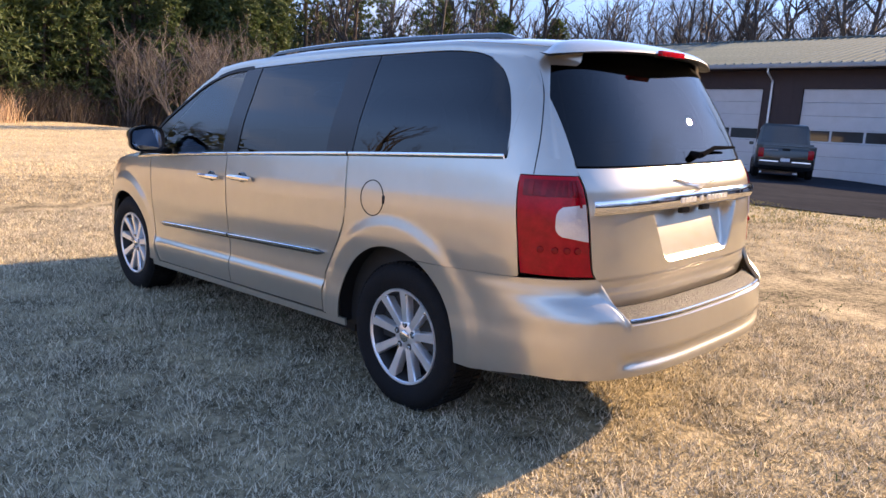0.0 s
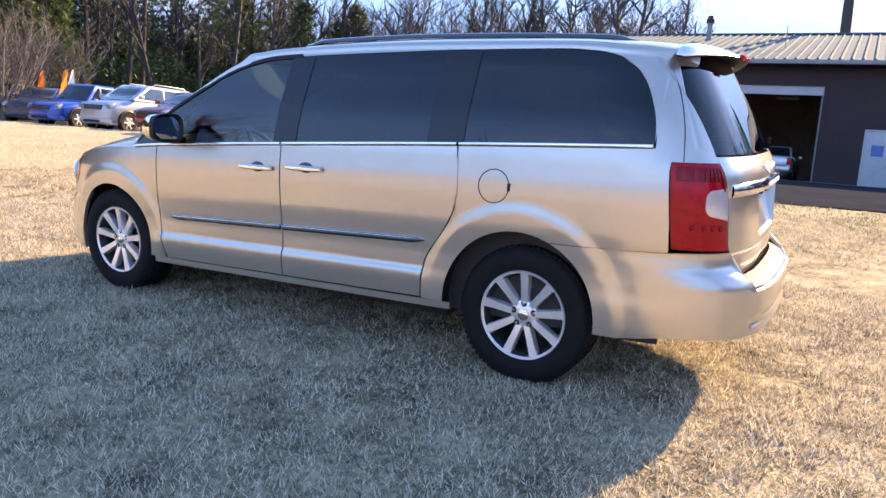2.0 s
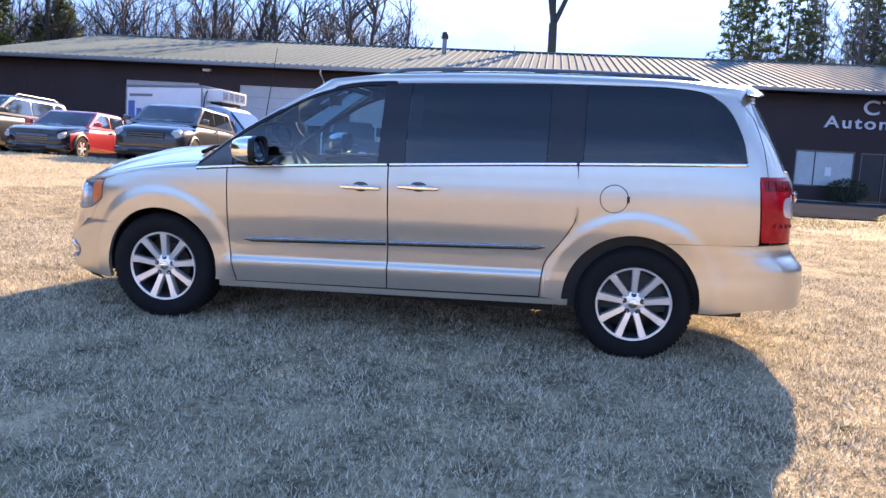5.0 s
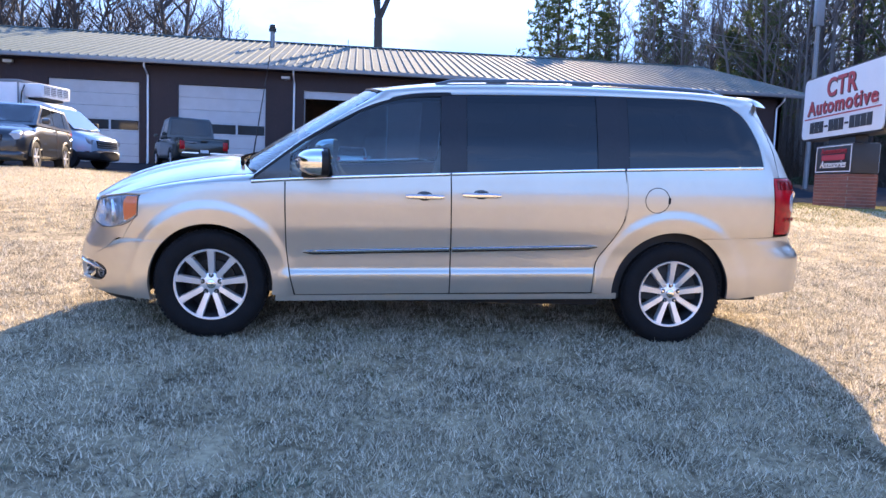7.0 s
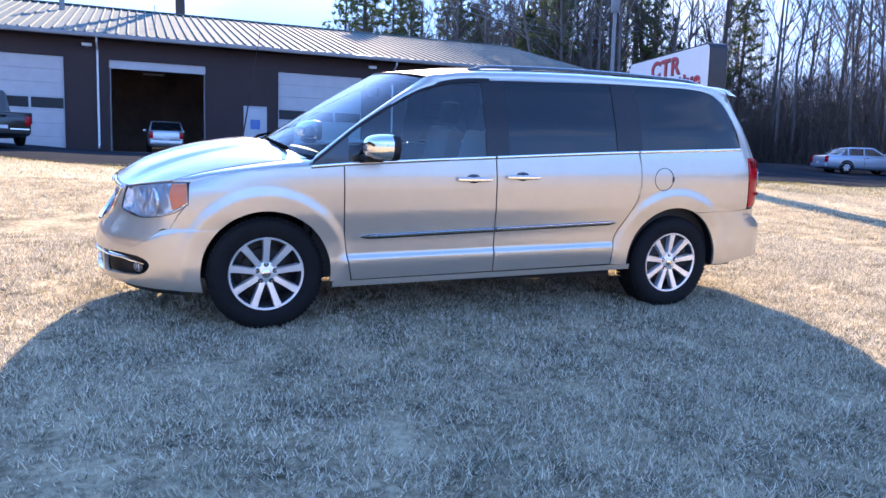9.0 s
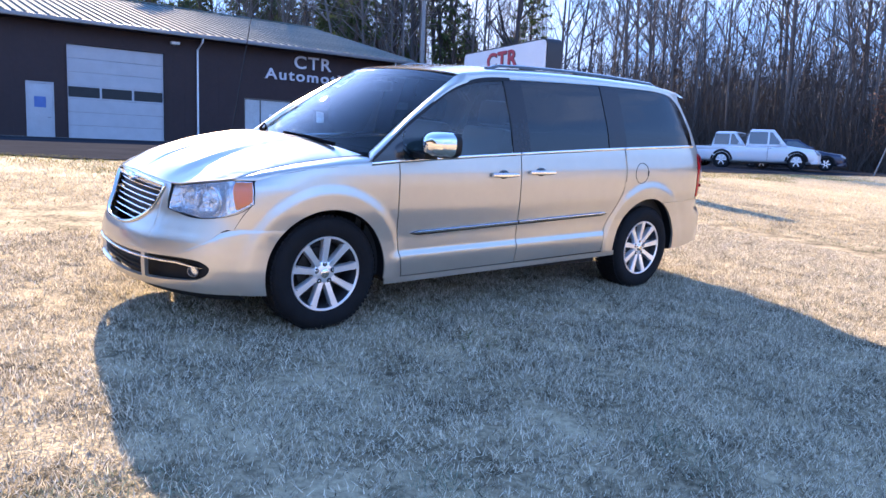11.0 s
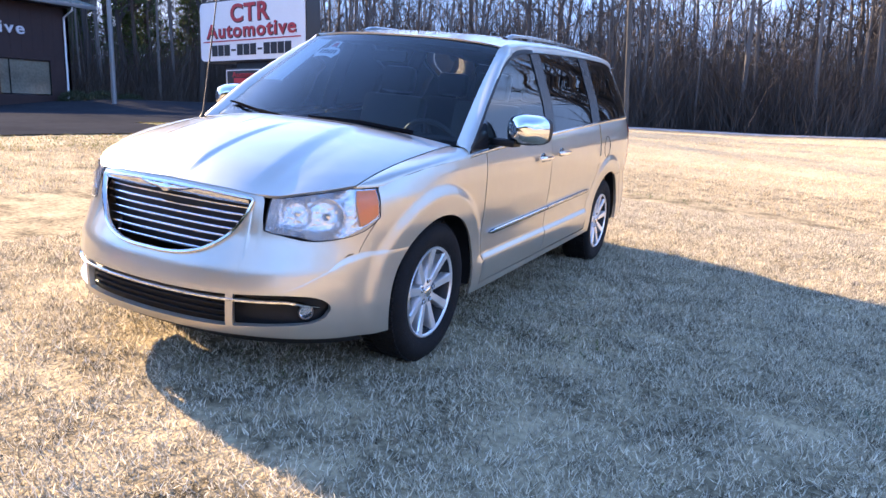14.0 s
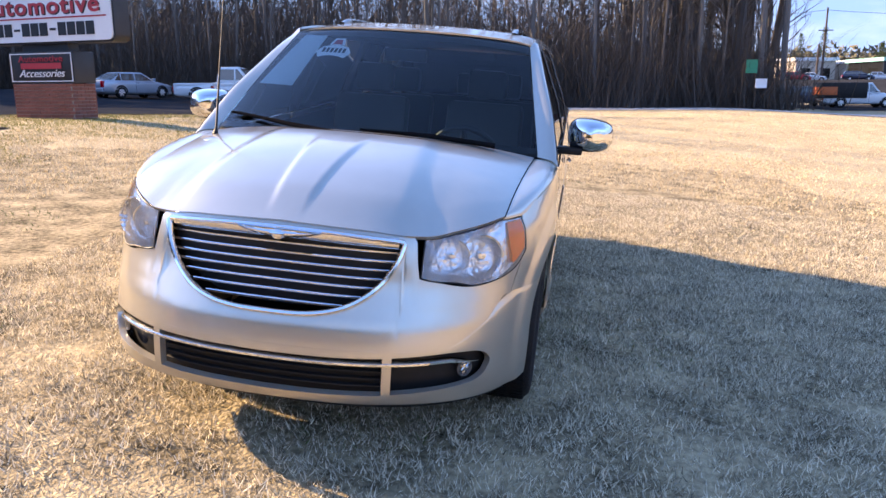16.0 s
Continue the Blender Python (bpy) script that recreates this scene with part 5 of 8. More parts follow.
part("chrome_strip", ribbon(strip_r, 50, 0.062, 0.022), M_CHROME, tailgate, "chrome strip across the tailgate")
for k in range(13):
    if k not in (4, 6):
        yb = 0.20 - k * 0.0333
        part("lettering_bar", boxed(tail(yb, 1.05) - 0.0265, tail(yb, 1.05) - 0.0225, yb - 0.011, yb + 0.011, 1.044, 1.066), M_ALLOY, tailgate, smooth=False)
for y in (-0.10, 0.09):
    part("plate_screw", boxed(tail(0, 1.0) + 0.022, tail(0, 1.0) + 0.044, y - 0.035, y + 0.035, 0.990, 1.012, 0.004), M_BLACK, tailgate)
part("rear_badge", wing_badge((0.0, 1.122), 0.215, 0.060, lambda y, z: (Vector((tail(y, z), y, z)), Vector((-1, 0, 0.1)))), M_ALLOY, tailgate, "plain chrome wing badge")
bm = bmesh.new()
tube(bm, [V(tail(-0.05, 1.235) - 0.03, -0.05, 1.235), V(tail(-0.2, 1.27) - 0.035, -0.2, 1.265), V(tail(-0.42, 1.26) - 0.03, -0.44, 1.262)], [0.012, 0.010, 0.006], 8)
part("wiper", bm, M_WIPER, tailgate)
part("wiper_hub", lathe([(0.0, -0.05), (0.014, -0.047), (0.018, 0.0)], 16), M_WIPER, tailgate, m=Matrix.Translation((tail(0, 1.225) + 0.02, -0.04, 1.236)) @ pose(0, 0, 0, 0, 0, -90))


# spoiler over the window
def roof_at(x, y):
    """Height of the roof's skin at a place."""
    zt = max(roof_z(x) - 0.085, upper_lo(x) + 0.002)
    c = min(abs(y) / glass_y(x, zt), 0.999) ** (1 / 0.72)
    return zt + (roof_z(x) - zt) * math.sin(math.acos(c)) ** 0.62


def spoiler(u, v):
    w = 2 * u - 1
    y = 0.69 * w
    a = v * 2 * math.pi
    xe = -2.325 + 0.15 * abs(w) ** 2.4
    z0 = 1.672 - 0.035 * abs(w) ** 2.6
    x0 = -2.12
    t = (1 - math.cos(a)) / 2
    x = lerp(x0, xe, t)
    zt = roof_at(-2.12, y) + 0.001
    th = 0.018 * max(1 - w**6, 0) ** 0.5
    z = lerp(zt, z0, t ** 1.4) + (th * math.sin(a) if v < 0.5 else 1.3 * th * math.sin(a))
    return (x, y, z)


sp = part("spoiler", grid_bm(spoiler, 40, 24, 0, inner=(-2.3, 0, 1.67)), [M_PAINT, M_BLACK], tailgate, "body-coloured roof spoiler")
# down-facing faces turn black, the underside's shade put into the colour
for f in sp.data.polygons:
    if f.normal.z < -0.08:
        f.material_index = 1
M_REDLENS = material("red_lens", (0.36, 0.002, 0.010), 0.12, vary=0.35, scale=30, coat=0.0, spec=0.3, bump=0.05, bscale=80)
M_REDMID = material("red_lens_led", (0.21, 0.003, 0.008), 0.12, vary=0.2, scale=60, spec=0.3)
M_REDDARK = material("red_lens_dark", (0.16, 0.002, 0.006), 0.12, vary=0.3, scale=60, coat=0.0, spec=0.3)
part("brake_light", boxed(-2.342, -2.318, -0.10, 0.10, 1.662, 1.686, 0.004), M_REDLENS, sp, "red high brake light")


# tail lamps
def tl_shape(u, v, off=0.0):
    z = lerp(0.782, 1.165, v)
    z -= 0.008 * u * (1 - v)
    if u < 0.35:
        x = lerp(-2.236 + 0.041 * v, -2.33, u / 0.35)
        y = side_y(x, z, False)
    else:
        ya = side_y(-2.33, z, False)
        y_in = curve([(0.77, 0.698), (0.82, 0.712), (1.0, 0.724), (1.17, 0.733)])(z)
        y = lerp(ya, y_in, (u - 0.35) / 0.65)
        x = tail(y, z)
    d = Vector((-0.75, 0.66, 0))
    return Vector((x, y, z)) + d * (off + 0.010 * math.sin(math.pi * u) ** 0.5 * math.sin(math.pi * v) ** 0.4)


for s in (1, -1):
    def tlf(u, v, s=s):
        p = tl_shape(u, v, 0.004)
        return (p.x, p.y * s, p.z)
    tlamp = part("tail_lamp", grid_bm(tlf, 24, 30, 0.02), M_REDLENS, van, "red tail lamp with a clear reversing lens")

    def clear(u, v, s=s):
        p = tl_shape(lerp(0.42 + 0.10 * abs(2 * v - 1) ** 4, 0.985, u), lerp(0.36 + 0.05 * (1 - u), 0.735 - 0.03 * (1 - u), v), 0.009)
        return (p.x, p.y * s, p.z)
    part("reversing_lens", grid_bm(clear, 12, 14, 0.008), material("clear_lens", (0.62, 0.58, 0.58), 0.12, 0.3, vary=0.10, scale=20, coat=1.0, bump=0.08, bscale=60), tlamp, "clear reversing lens")

    def dark(u, v, s=s):
        p = tl_shape(lerp(0.05, 0.97, u), lerp(0.80, 0.965, v), 0.007)
        return (p.x, p.y * s, p.z)
    part("led_panel", grid_bm(dark, 16, 8, 0.004), M_REDDARK, tlamp)
    for c in range(7):
        def rib(u, v, s=s, c=c):
            p = tl_shape(0.10 + 0.125 * c + 0.05 * u, lerp(0.70 if c > 5 else 0.815, 0.955, v), 0.012)
            return (p.x, p.y * s, p.z)
        part("led_rib", grid_bm(rib, 2, 8, 0.003), M_REDMID, tlamp)
    for c in range(4):
        p = tl_shape(0.26 + c * 0.17, 0.27, 0.012)
        part("led", lathe([(0.0, 0.003), (0.011, 0.002), (0.014, -0.003)], 16), M_REDMID, tlamp, m=Matrix.Translation((p.x, p.y * s, p.z)) @ Vector((-0.75, 0.66 * s, 0)).to_track_quat("Y", "Z").to_matrix().to_4x4())


# rear bumper: upper part with the step, lower part with a crease
def rear_fit(u, v):
    ztop = 0.62
    p = wrap_rear(u, 0.55)
    t = abs(p.y)
    flank_k = smoothstep(0.600, 0.668, t)
    ztop = lerp(0.585, curve([(-2.40, 0.768), (-2.236, 0.760), (-1.9, 0.746), (-1.66, 0.739)])(p.x), flank_k)
    zlow = lerp(0.372, 0.330, smoothstep(-2.35, -1.95, p.x))
    ztop -= 0.005 * flank_k
    z = lerp(zlow, ztop, v)
    q = wrap_rear(u, z)
    # a shallow fold low on the bumper
    fold = smoothstep(0.395, 0.43, z) * smoothstep(0.475, 0.44, z) * (1 - flank_k)
    q.x += 0.018 * fold
    q.y += (0.008 if q.y > 0 else -0.008) * smoothstep(0.745, 0.70, z) * flank_k * smoothstep(-1.95, -2.15, q.x)
    return q


part("rear_bumper", grid_bm(rear_fit, 120, 26, 0.02, inner=(-1.2, 0, 0.5)), M_PAINT, van, angle=50)
part("bumper_shelf", grid_bm(lambda u, v: (lambda y: (lerp(tail(y, 0.70) + 0.01, tail(y, 0.585), v), y, lerp(0.634, 0.586, v)))(lerp(-0.80, 0.80, u)), 40, 4, 0), M_PAINT, van)
step = part("step_pad", grid_bm(lambda u, v: (lambda y: (lerp(tail(y, 0.70) + 0.006, tail(y, 0.585) + 0.024, v), y, lerp(0.640, 0.604, v) + 0.004 * math.sin(math.pi * v)))(lerp(-0.60, 0.60, u)), 30, 4, 0.006), material("tread_pad", (0.09, 0.088, 0.086), 0.6, spec=0.3, vary=0.3, scale=60, bump=1.0, bscale=160), van, "dark treaded step pad")


def pad_edge(s):
    y = lerp(0.60, -0.60, s)
    return Vector((tail(y, 0.585) + 0.016, y, 0.600)), Vector((0, 0, 1)), Vector((1, 0, 0))


part("pad_trim", ribbon(pad_edge, 30, 0.016, 0.010), M_CHROME, step)

# chrome belt strips and flank mouldings, handles, fuel flap
for s in (1, -1):
    for x0, x1 in ((0.036, 1.285), (-1.128, 0.022), (-2.112, -1.142)):
        def strip(t, s=s, x0=x0, x1=x1):
            x = lerp(x0, x1, t)
            z = belt(x) + 0.001
            return Vector((x, s * (glass_y(x, z) - 0.002), z)), Vector((0, s, 0.9)).normalized(), Vector((0, -0.5 * s, 1)).normalized()
        part("belt_strip", ribbon(strip, 24, 0.020, 0.013), M_CHROME, van)
    for x0, x1 in ((0.020, 0.960), (-0.975, 0.002)):
        def mould(t, s=s, x0=x0, x1=x1):
            x = lerp(x0, x1, t)
            z = 0.620 - 0.0455 * x
            end = smoothstep(0, 0.06, min(t if x0 < -0.5 else 1, 1 - t if x1 > 0.5 else 1)) * 0.9 + 0.1
            return Vector((x, s * (side_y(x, z) - 0.004), z)), Vector((0, s * (0.5 + 0.5 * end), 0)), Vector((0, 0, end))
        # black at the moulding's edges stands for the dark reflection below the chrome
        mo = part("flank_moulding", ribbon(mould, 30, 0.034, 0.018), M_GLOSSBLACK, van)

        def mchrome(t, s=s, x0=x0, x1=x1):
            x = lerp(x0, x1, t)
            z = 0.624 - 0.0455 * x
            end = smoothstep(0, 0.08, min(t if x0 < -0.5 else 1, 1 - t if x1 > 0.5 else 1)) * 0.95 + 0.05
            return Vector((x, s * (side_y(x, z) + 0.010), z)), Vector((0, s, 0.35)).normalized(), Vector((0, 0, end))
        part("chrome_insert", ribbon(mchrome, 30, 0.017, 0.008), M_CHROME, mo)
    for xa, xb, z in ((0.072, 0.317, 0.962), (-0.297, -0.047, 0.983)):
        xm = (xa + xb) / 2
        y0 = side_y(xm, z)
        hd = part("door_handle", ribbon(lambda t: (Vector((lerp(xa, xb, t), s * (y0 + 0.012 + 0.010 * math.sin(math.pi * t)), z - 0.008 * (lerp(xa, xb, t) - xm))), Vector((0, s, 0)), Vector((0, 0, 1)) * (0.75 + 0.25 * math.sin(math.pi * t))), 20, 0.034, 0.020), M_CHROME, van, "chrome door handle")
        # a flat black bump stands for the shading in the body-coloured recess
        cup = bmesh.new()
        bmesh.ops.create_uvsphere(cup, u_segments=20, v_segments=10, radius=1, matrix=Matrix.Translation((xm, s * (y0 - 0.004), z - 0.002)) @ Matrix.Diagonal((0.062, 0.008, 0.036, 1)))
        part("handle_recess", cup, M_GLOSSBLACK, hd)
    if s > 0:
        xc, zc = -1.362, 0.990
        flap = lambda t: (lambda x, z: (Vector((x, side_y(x, z) - 0.0015, z)), Vector((0, 1, 0)), Vector((math.cos(t * 2 * math.pi), 0, math.sin(t * 2 * math.pi)))))(xc + 0.083 * math.cos(t * 2 * math.pi), zc + 0.083 * math.sin(t * 2 * math.pi))
        ff = part("fuel_flap_seam", ribbon(flap, 48, 0.0055, 0.004, True), M_BLACK, van, "round fuel flap outline")
        part("flap_notch", boxed(xc - 0.092, xc - 0.074, side_y(xc, zc) - 0.004, side_y(xc, zc) + 0.003, zc - 0.02, zc + 0.02, 0.004), M_BLACK, van)


# door mirrors
def mirror_shell(s):
    bm = bmesh.new()
    n, m = 24, 14
    rings = []
    for i in range(m + 1):
        t = i / m
        # from the glass (rear, t = 0) to the rounded front (t = 1)
        k = (1 - t**2.6) ** 0.5
        x = lerp(0.80, 0.985, t)
        ring = []
        for j in range(n):
            a = 2 * math.pi * j / n
            cx, cz = math.cos(a), math.sin(a)
            ex = abs(cx) ** 0.55 * (1 if cx > 0 else -1)
            ez = abs(cz) ** 0.62 * (1 if cz > 0 else -1)
            yy = 1.055 + 0.115 * ex * (0.15 + 0.85 * k) - 0.010 * t
            zz = 1.160 + (0.088 if ez > 0 else 0.085) * ez * (0.12 + 0.88 * k) * (1 - 0.12 * (ex > 0) * abs(ex))
            ring.append(bm.verts.new((x + 0.02 * (1 - abs(ex)), s * yy, zz)))
        rings.append(ring)
    for a, b in zip(rings, rings[1:]):
        for j in range(n):
            bm.faces.new((a[j], a[(j + 1) % n], b[(j + 1) % n], b[j]))
    bm.faces.new(rings[-1])
    bmesh.ops.recalc_face_normals(bm, faces=bm.faces)
    return bm, [tuple(v.co) for v in rings[0]]


M_MIRROR = material("mirror_glass", (0.26, 0.31, 0.38), 0.02, 1.0, vary=0.01)
for s in (1, -1):
    bm, rim0 = mirror_shell(s)
    mir = part("door_mirror", bm, [M_CHROME, M_BLACK], van, "chrome-capped door mirror")
    for f in mir.data.polygons:
        f.material_index = 1 if f.center.x < 0.838 or f.center.z < 1.092 else 0
    bm = bmesh.new()
    vs = [bm.verts.new((x + 0.012 + 0.16 * (z - 1.16), 1.055 * s + (y - 1.055 * s) * 0.86, 1.16 + (z - 1.16) * 0.84)) for x, y, z in rim0]
    bm.faces.new(vs)
    bmesh.ops.recalc_face_normals(bm, faces=bm.faces)
    part("mirror_glass", bm, M_MIRROR, mir, smooth=False)
    bm = bmesh.new()
    vo = [bm.verts.new((x - 0.004, y, z)) for x, y, z in rim0]
    vi = [bm.verts.new((x + 0.012, 1.055 * s + (y - 1.055 * s) * 0.85, 1.16 + (z - 1.16) * 0.83)) for x, y, z in rim0]
    for j in range(len(vo)):
        k = (j + 1) % len(vo)
        bm.faces.new((vo[j], vo[k], vi[k], vi[j]))
    part("bezel", bm, M_BLACK, mir)
    part("mirror_arm", boxed(0.86, 0.97, 0.86, 1.02, 1.062, 1.100, 0.012) if s > 0 else boxed(0.86, 0.97, -1.02, -0.86, 1.062, 1.100, 0.012), M_BLACK, mir)


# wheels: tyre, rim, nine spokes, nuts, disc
# near-black finish holds the shade between the spokes and around the nuts
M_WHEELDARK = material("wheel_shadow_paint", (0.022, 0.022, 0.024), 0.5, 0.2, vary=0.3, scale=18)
def wheel(parent, x, s):
    y_out = 0.882 * s
    w = part("wheel", lathe([(0.225, -0.165), (0.236, -0.16), (0.300, -0.168), (0.332, -0.155), (0.350, -0.125), (0.355, -0.08), (0.355, 0.0), (0.350, 0.035), (0.330, 0.058), (0.300, 0.066), (0.262, 0.062), (0.236, 0.050), (0.226, 0.040), (0.222, -0.03), (0.225, -0.165)], 64), M_RUBBER, parent, "black road tyre on alloy wheel",
             m=Matrix.Translation((x, y_out - 0.045 * s, Z_W)) @ (Matrix.Identity(4) if s > 0 else pose(0, 0, 0, 0, 0, 180)))
    part("rim", lathe([(0.232, 0.046), (0.229, 0.053), (0.222, 0.052), (0.216, 0.044)], 56), M_ALLOY, w, "bright rim flange")
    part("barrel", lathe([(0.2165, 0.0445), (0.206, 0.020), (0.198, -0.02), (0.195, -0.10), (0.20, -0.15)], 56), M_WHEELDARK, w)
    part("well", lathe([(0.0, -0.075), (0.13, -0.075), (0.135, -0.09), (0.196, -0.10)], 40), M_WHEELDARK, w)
    part("brake_disc", lathe([(0.05, -0.055), (0.145, -0.055), (0.147, -0.07)], 40), M_DARKMETAL, w)
    for k in range(9):
        a = 2 * math.pi * (k + 0.25) / 9
        bm = bmesh.new()
        prof = [(0.045, 0.017, 0.026), (0.08, 0.0195, 0.032), (0.13, 0.0205, 0.037), (0.18, 0.0225, 0.043), (0.219, 0.0265, 0.048)]
        rows = []
        for r, hw, y in prof:
            rows.append([bm.verts.new((r, yy, q * hw)) for q, yy in ((-1, y - 0.045), (-1, y - 0.008), (-0.82, y), (0.82, y), (1, y - 0.008), (1, y - 0.045))])
        for p, q in zip(rows, rows[1:]):
            for j in range(5):
                bm.faces.new((p[j], p[j + 1], q[j + 1], q[j]))
        bmesh.ops.recalc_face_normals(bm, faces=bm.faces)
        bmesh.ops.rotate(bm, verts=bm.verts, cent=(0, 0, 0), matrix=Matrix.Rotation(-a, 3, "Y"))
        part("spoke", bm, M_ALLOY, w, angle=25)
        bm = lathe([(0.0, 0.049), (0.0035, 0.048), (0.004, 0.042)], 8, Matrix.Translation((0.208 * math.cos(a + 0.25), 0, -0.208 * math.sin(a + 0.25))))
        part("rivet", bm, M_CHROME, w)
    part("hub", lathe([(0.0, 0.028), (0.064, 0.028), (0.073, 0.022), (0.078, -0.02)], 36), M_ALLOY, w)
    part("hub_cap", lathe([(0.0, 0.040), (0.020, 0.039), (0.028, 0.035), (0.031, 0.026)], 28), M_CHROME, w, "chrome centre cap")
    for k in range(5):
        a = 2 * math.pi * k / 5 + math.pi / 2
        part("wheel_nut", lathe([(0.0, 0.036), (0.008, 0.036), (0.0095, 0.031), (0.0095, 0.02)], 6, Matrix.Translation((0.058 * math.cos(a), 0.002, 0.058 * math.sin(a)))), M_CHROME, w)
        part("nut_well", lathe([(0.0, 0.0296), (0.0165, 0.0294)], 14, Matrix.Translation((0.058 * math.cos(a), 0, 0.058 * math.sin(a)))), M_WHEELDARK, w)
    # tread blocks
    bm = bmesh.new()
    for k in range(72):
        a = 2 * math.pi * k / 72
        for y in (-0.13, -0.06, 0.01):
            box(bm, -0.010, 0.010, y - 0.026, y + 0.026, 0.349, 0.3575, 0, Matrix.Rotation(a + (0.02 if y == -0.06 else 0), 4, "Y"))
    part("tread", bm, M_RUBBER, w, smooth=False)
    return w


for x in (X_FW, X_RW):
    for s in (1, -1):
        wheel(van, x, s)
        bm = bmesh.new()
        n = 30
        ra, rb = [], []
        for k in range(n + 1):
            a = radians(lerp(-6, 186, k / n))
            px, pz = ARCH[x][0] + (ARCH[x][2] + 0.012) * math.cos(a), ARCH[x][1] + (ARCH[x][2] + 0.012) * math.sin(a)
            ra.append(bm.verts.new((px, s * (side_y(px, pz, False) - 0.012), pz)))
            rb.append(bm.verts.new((ARCH[x][0] + (ARCH[x][2] + 0.012) * math.cos(a), s * 0.55, ARCH[x][1] + (ARCH[x][2] + 0.012) * math.sin(a))))
        for k in range(n):
            bm.faces.new((ra[k], ra[k + 1], rb[k + 1], rb[k]))
        bm.faces.new(rb)
        part("wheel_well", bm, M_BLACK, van)

# underbody, floor, inner flanks and interior
bm = bmesh.new()
box(bm, -1.05, 1.05, -0.78, 0.78, 0.235, 0.30)
box(bm, -2.42, -2.02, -0.62, 0.62, 0.41, 0.45)
box(bm, 2.0, 2.30, -0.55, 0.55, 0.22, 0.27)
box(bm, -2.02, -1.05, -0.50, 0.50, 0.26, 0.34)
box(bm, 1.05, 2.0, -0.50, 0.50, 0.24, 0.32)
part("underbody", bm, M_BLACK, van, smooth=False)
bm = bmesh.new()
for s in (1, -1):
    tube(bm, [V(X_FW, 0.86 * s, Z_W), V(X_FW, 0.4 * s, Z_W)], [0.04, 0.04], 10)
tube(bm, [V(X_RW, -0.86, Z_W), V(X_RW, 0.86, Z_W)], [0.05, 0.05], 10)
part("axle", bm, M_DARKMETAL, van)
# lining inside the doors and tailgate keeps daylight out of the lower cabin
both("inner_lining", lambda u, v: (lerp(-2.2, 1.25, u), side_y(lerp(-2.2, 1.25, u), 0.9, False) - 0.10, lerp(0.30, belt(lerp(-2.2, 1.25, u)) - 0.015, v)), 24, 4, M_INTERIOR, rim=0)
bm = bmesh.new()
box(bm, -2.30, 1.30, -0.80, 0.80, 0.40, 0.44)
box(bm, 1.26, 1.30, -0.80, 0.80, 0.40, 1.02)
box(bm, -2.34, -2.30, -0.70, 0.70, 0.40, 1.17)
part("cabin_floor", bm, M_INTERIOR, van, smooth=False)
part("headliner", grid_bm(lambda u, v: (lambda p: (p.x, p.y * 0.97 * (1 if v > 0.5 else -1), p.z - 0.035))(sec(lerp(-2.1, 0.52, u), 1 - 0.7 * abs(2 * v - 1))), 24, 16, 0), M_INTERIOR, van)
part("dashboard", grid_bm(lambda u, v: (lambda y: (lerp(1.36 - 0.18 * (y / 0.78) ** 2, 0.86, v), y, curve([(0, 1.045), (0.45, 1.055), (0.75, 1.03), (0.9, 0.95), (1.0, 0.75)])(v)))(lerp(-0.76, 0.76, u)), 24, 14, 0), M_INTERIOR, van)
bm = bmesh.new()
n = 28
ctr, ax = V(0.70, 0.38, 0.985), V(-0.85, 0, 0.52)
e1 = V(0, 1, 0)
e2 = ax.normalized().cross(e1)
pts = [ctr + 0.185 * (math.cos(2 * math.pi * k / n) * e1 + math.sin(2 * math.pi * k / n) * e2) for k in range(n + 1)]
tube(bm, pts, [0.016] * (n + 1), 8)
for a in (0, math.pi, 1.5 * math.pi):
    tube(bm, [ctr, ctr + 0.18 * (math.cos(a) * e1 + math.sin(a) * e2)], [0.028, 0.014], 6)
part("steering_wheel", bm, M_INTERIOR, van)
bm = bmesh.new()
tube(bm, [V(0.98, 0.38, 0.84), ctr], [0.04, 0.05], 8)
part("steering_column", bm, M_INTERIOR, van)


def seat(x, y, w=0.50):
    st = part("seat", boxed(x - 0.28, x + 0.25, y - w / 2, y + w / 2, 0.44, 0.72, 0.06), M_SEAT, van, "dark leather seat")
    bm = bmesh.new()
    box(bm, -0.08, 0.06, -w / 2, w / 2, 0.0, 0.62, 0.05)
    part("backrest", bm, M_SEAT, st, m=Matrix.Translation((x - 0.27, y, 0.66)) @ pose(0, 0, 0, 0, -14, 0))
    bm = bmesh.new()
    box(bm, -0.05, 0.05, -0.13, 0.13, 0.0, 0.19, 0.04)
    part("headrest", bm, M_SEAT, st, m=Matrix.Translation((x - 0.43, y, 1.28)) @ pose(0, 0, 0, 0, -8, 0))


for x, y in ((0.30, 0.38), (0.30, -0.38), (-0.65, 0.40), (-0.65, -0.40)):
    seat(x, y)
seat(-1.60, 0.0, 1.25)
# interior mirror, windscreen sheet and sticker
part("interior_mirror", boxed(0.62, 0.65, -0.12, 0.12, 1.47, 1.54, 0.012), M_BLACK, van)


def on_screen(y, z, off):
    return (screen(y, z) - 0.016 + off, y, z)


M_PAPER = material("paper_sheet", (0.84, 0.95, 0.98), 0.7, vary=0.06, scale=6, through=0.45)
part("window_sheet", grid_bm(lambda u, v: on_screen(lerp(-0.72 + 0.10 * v, -0.50 + 0.03 * v, u), lerp(1.30, 1.585, v), 0.0), 6, 8, 0), M_PAPER, van, "pale blue price sheet behind the windscreen")
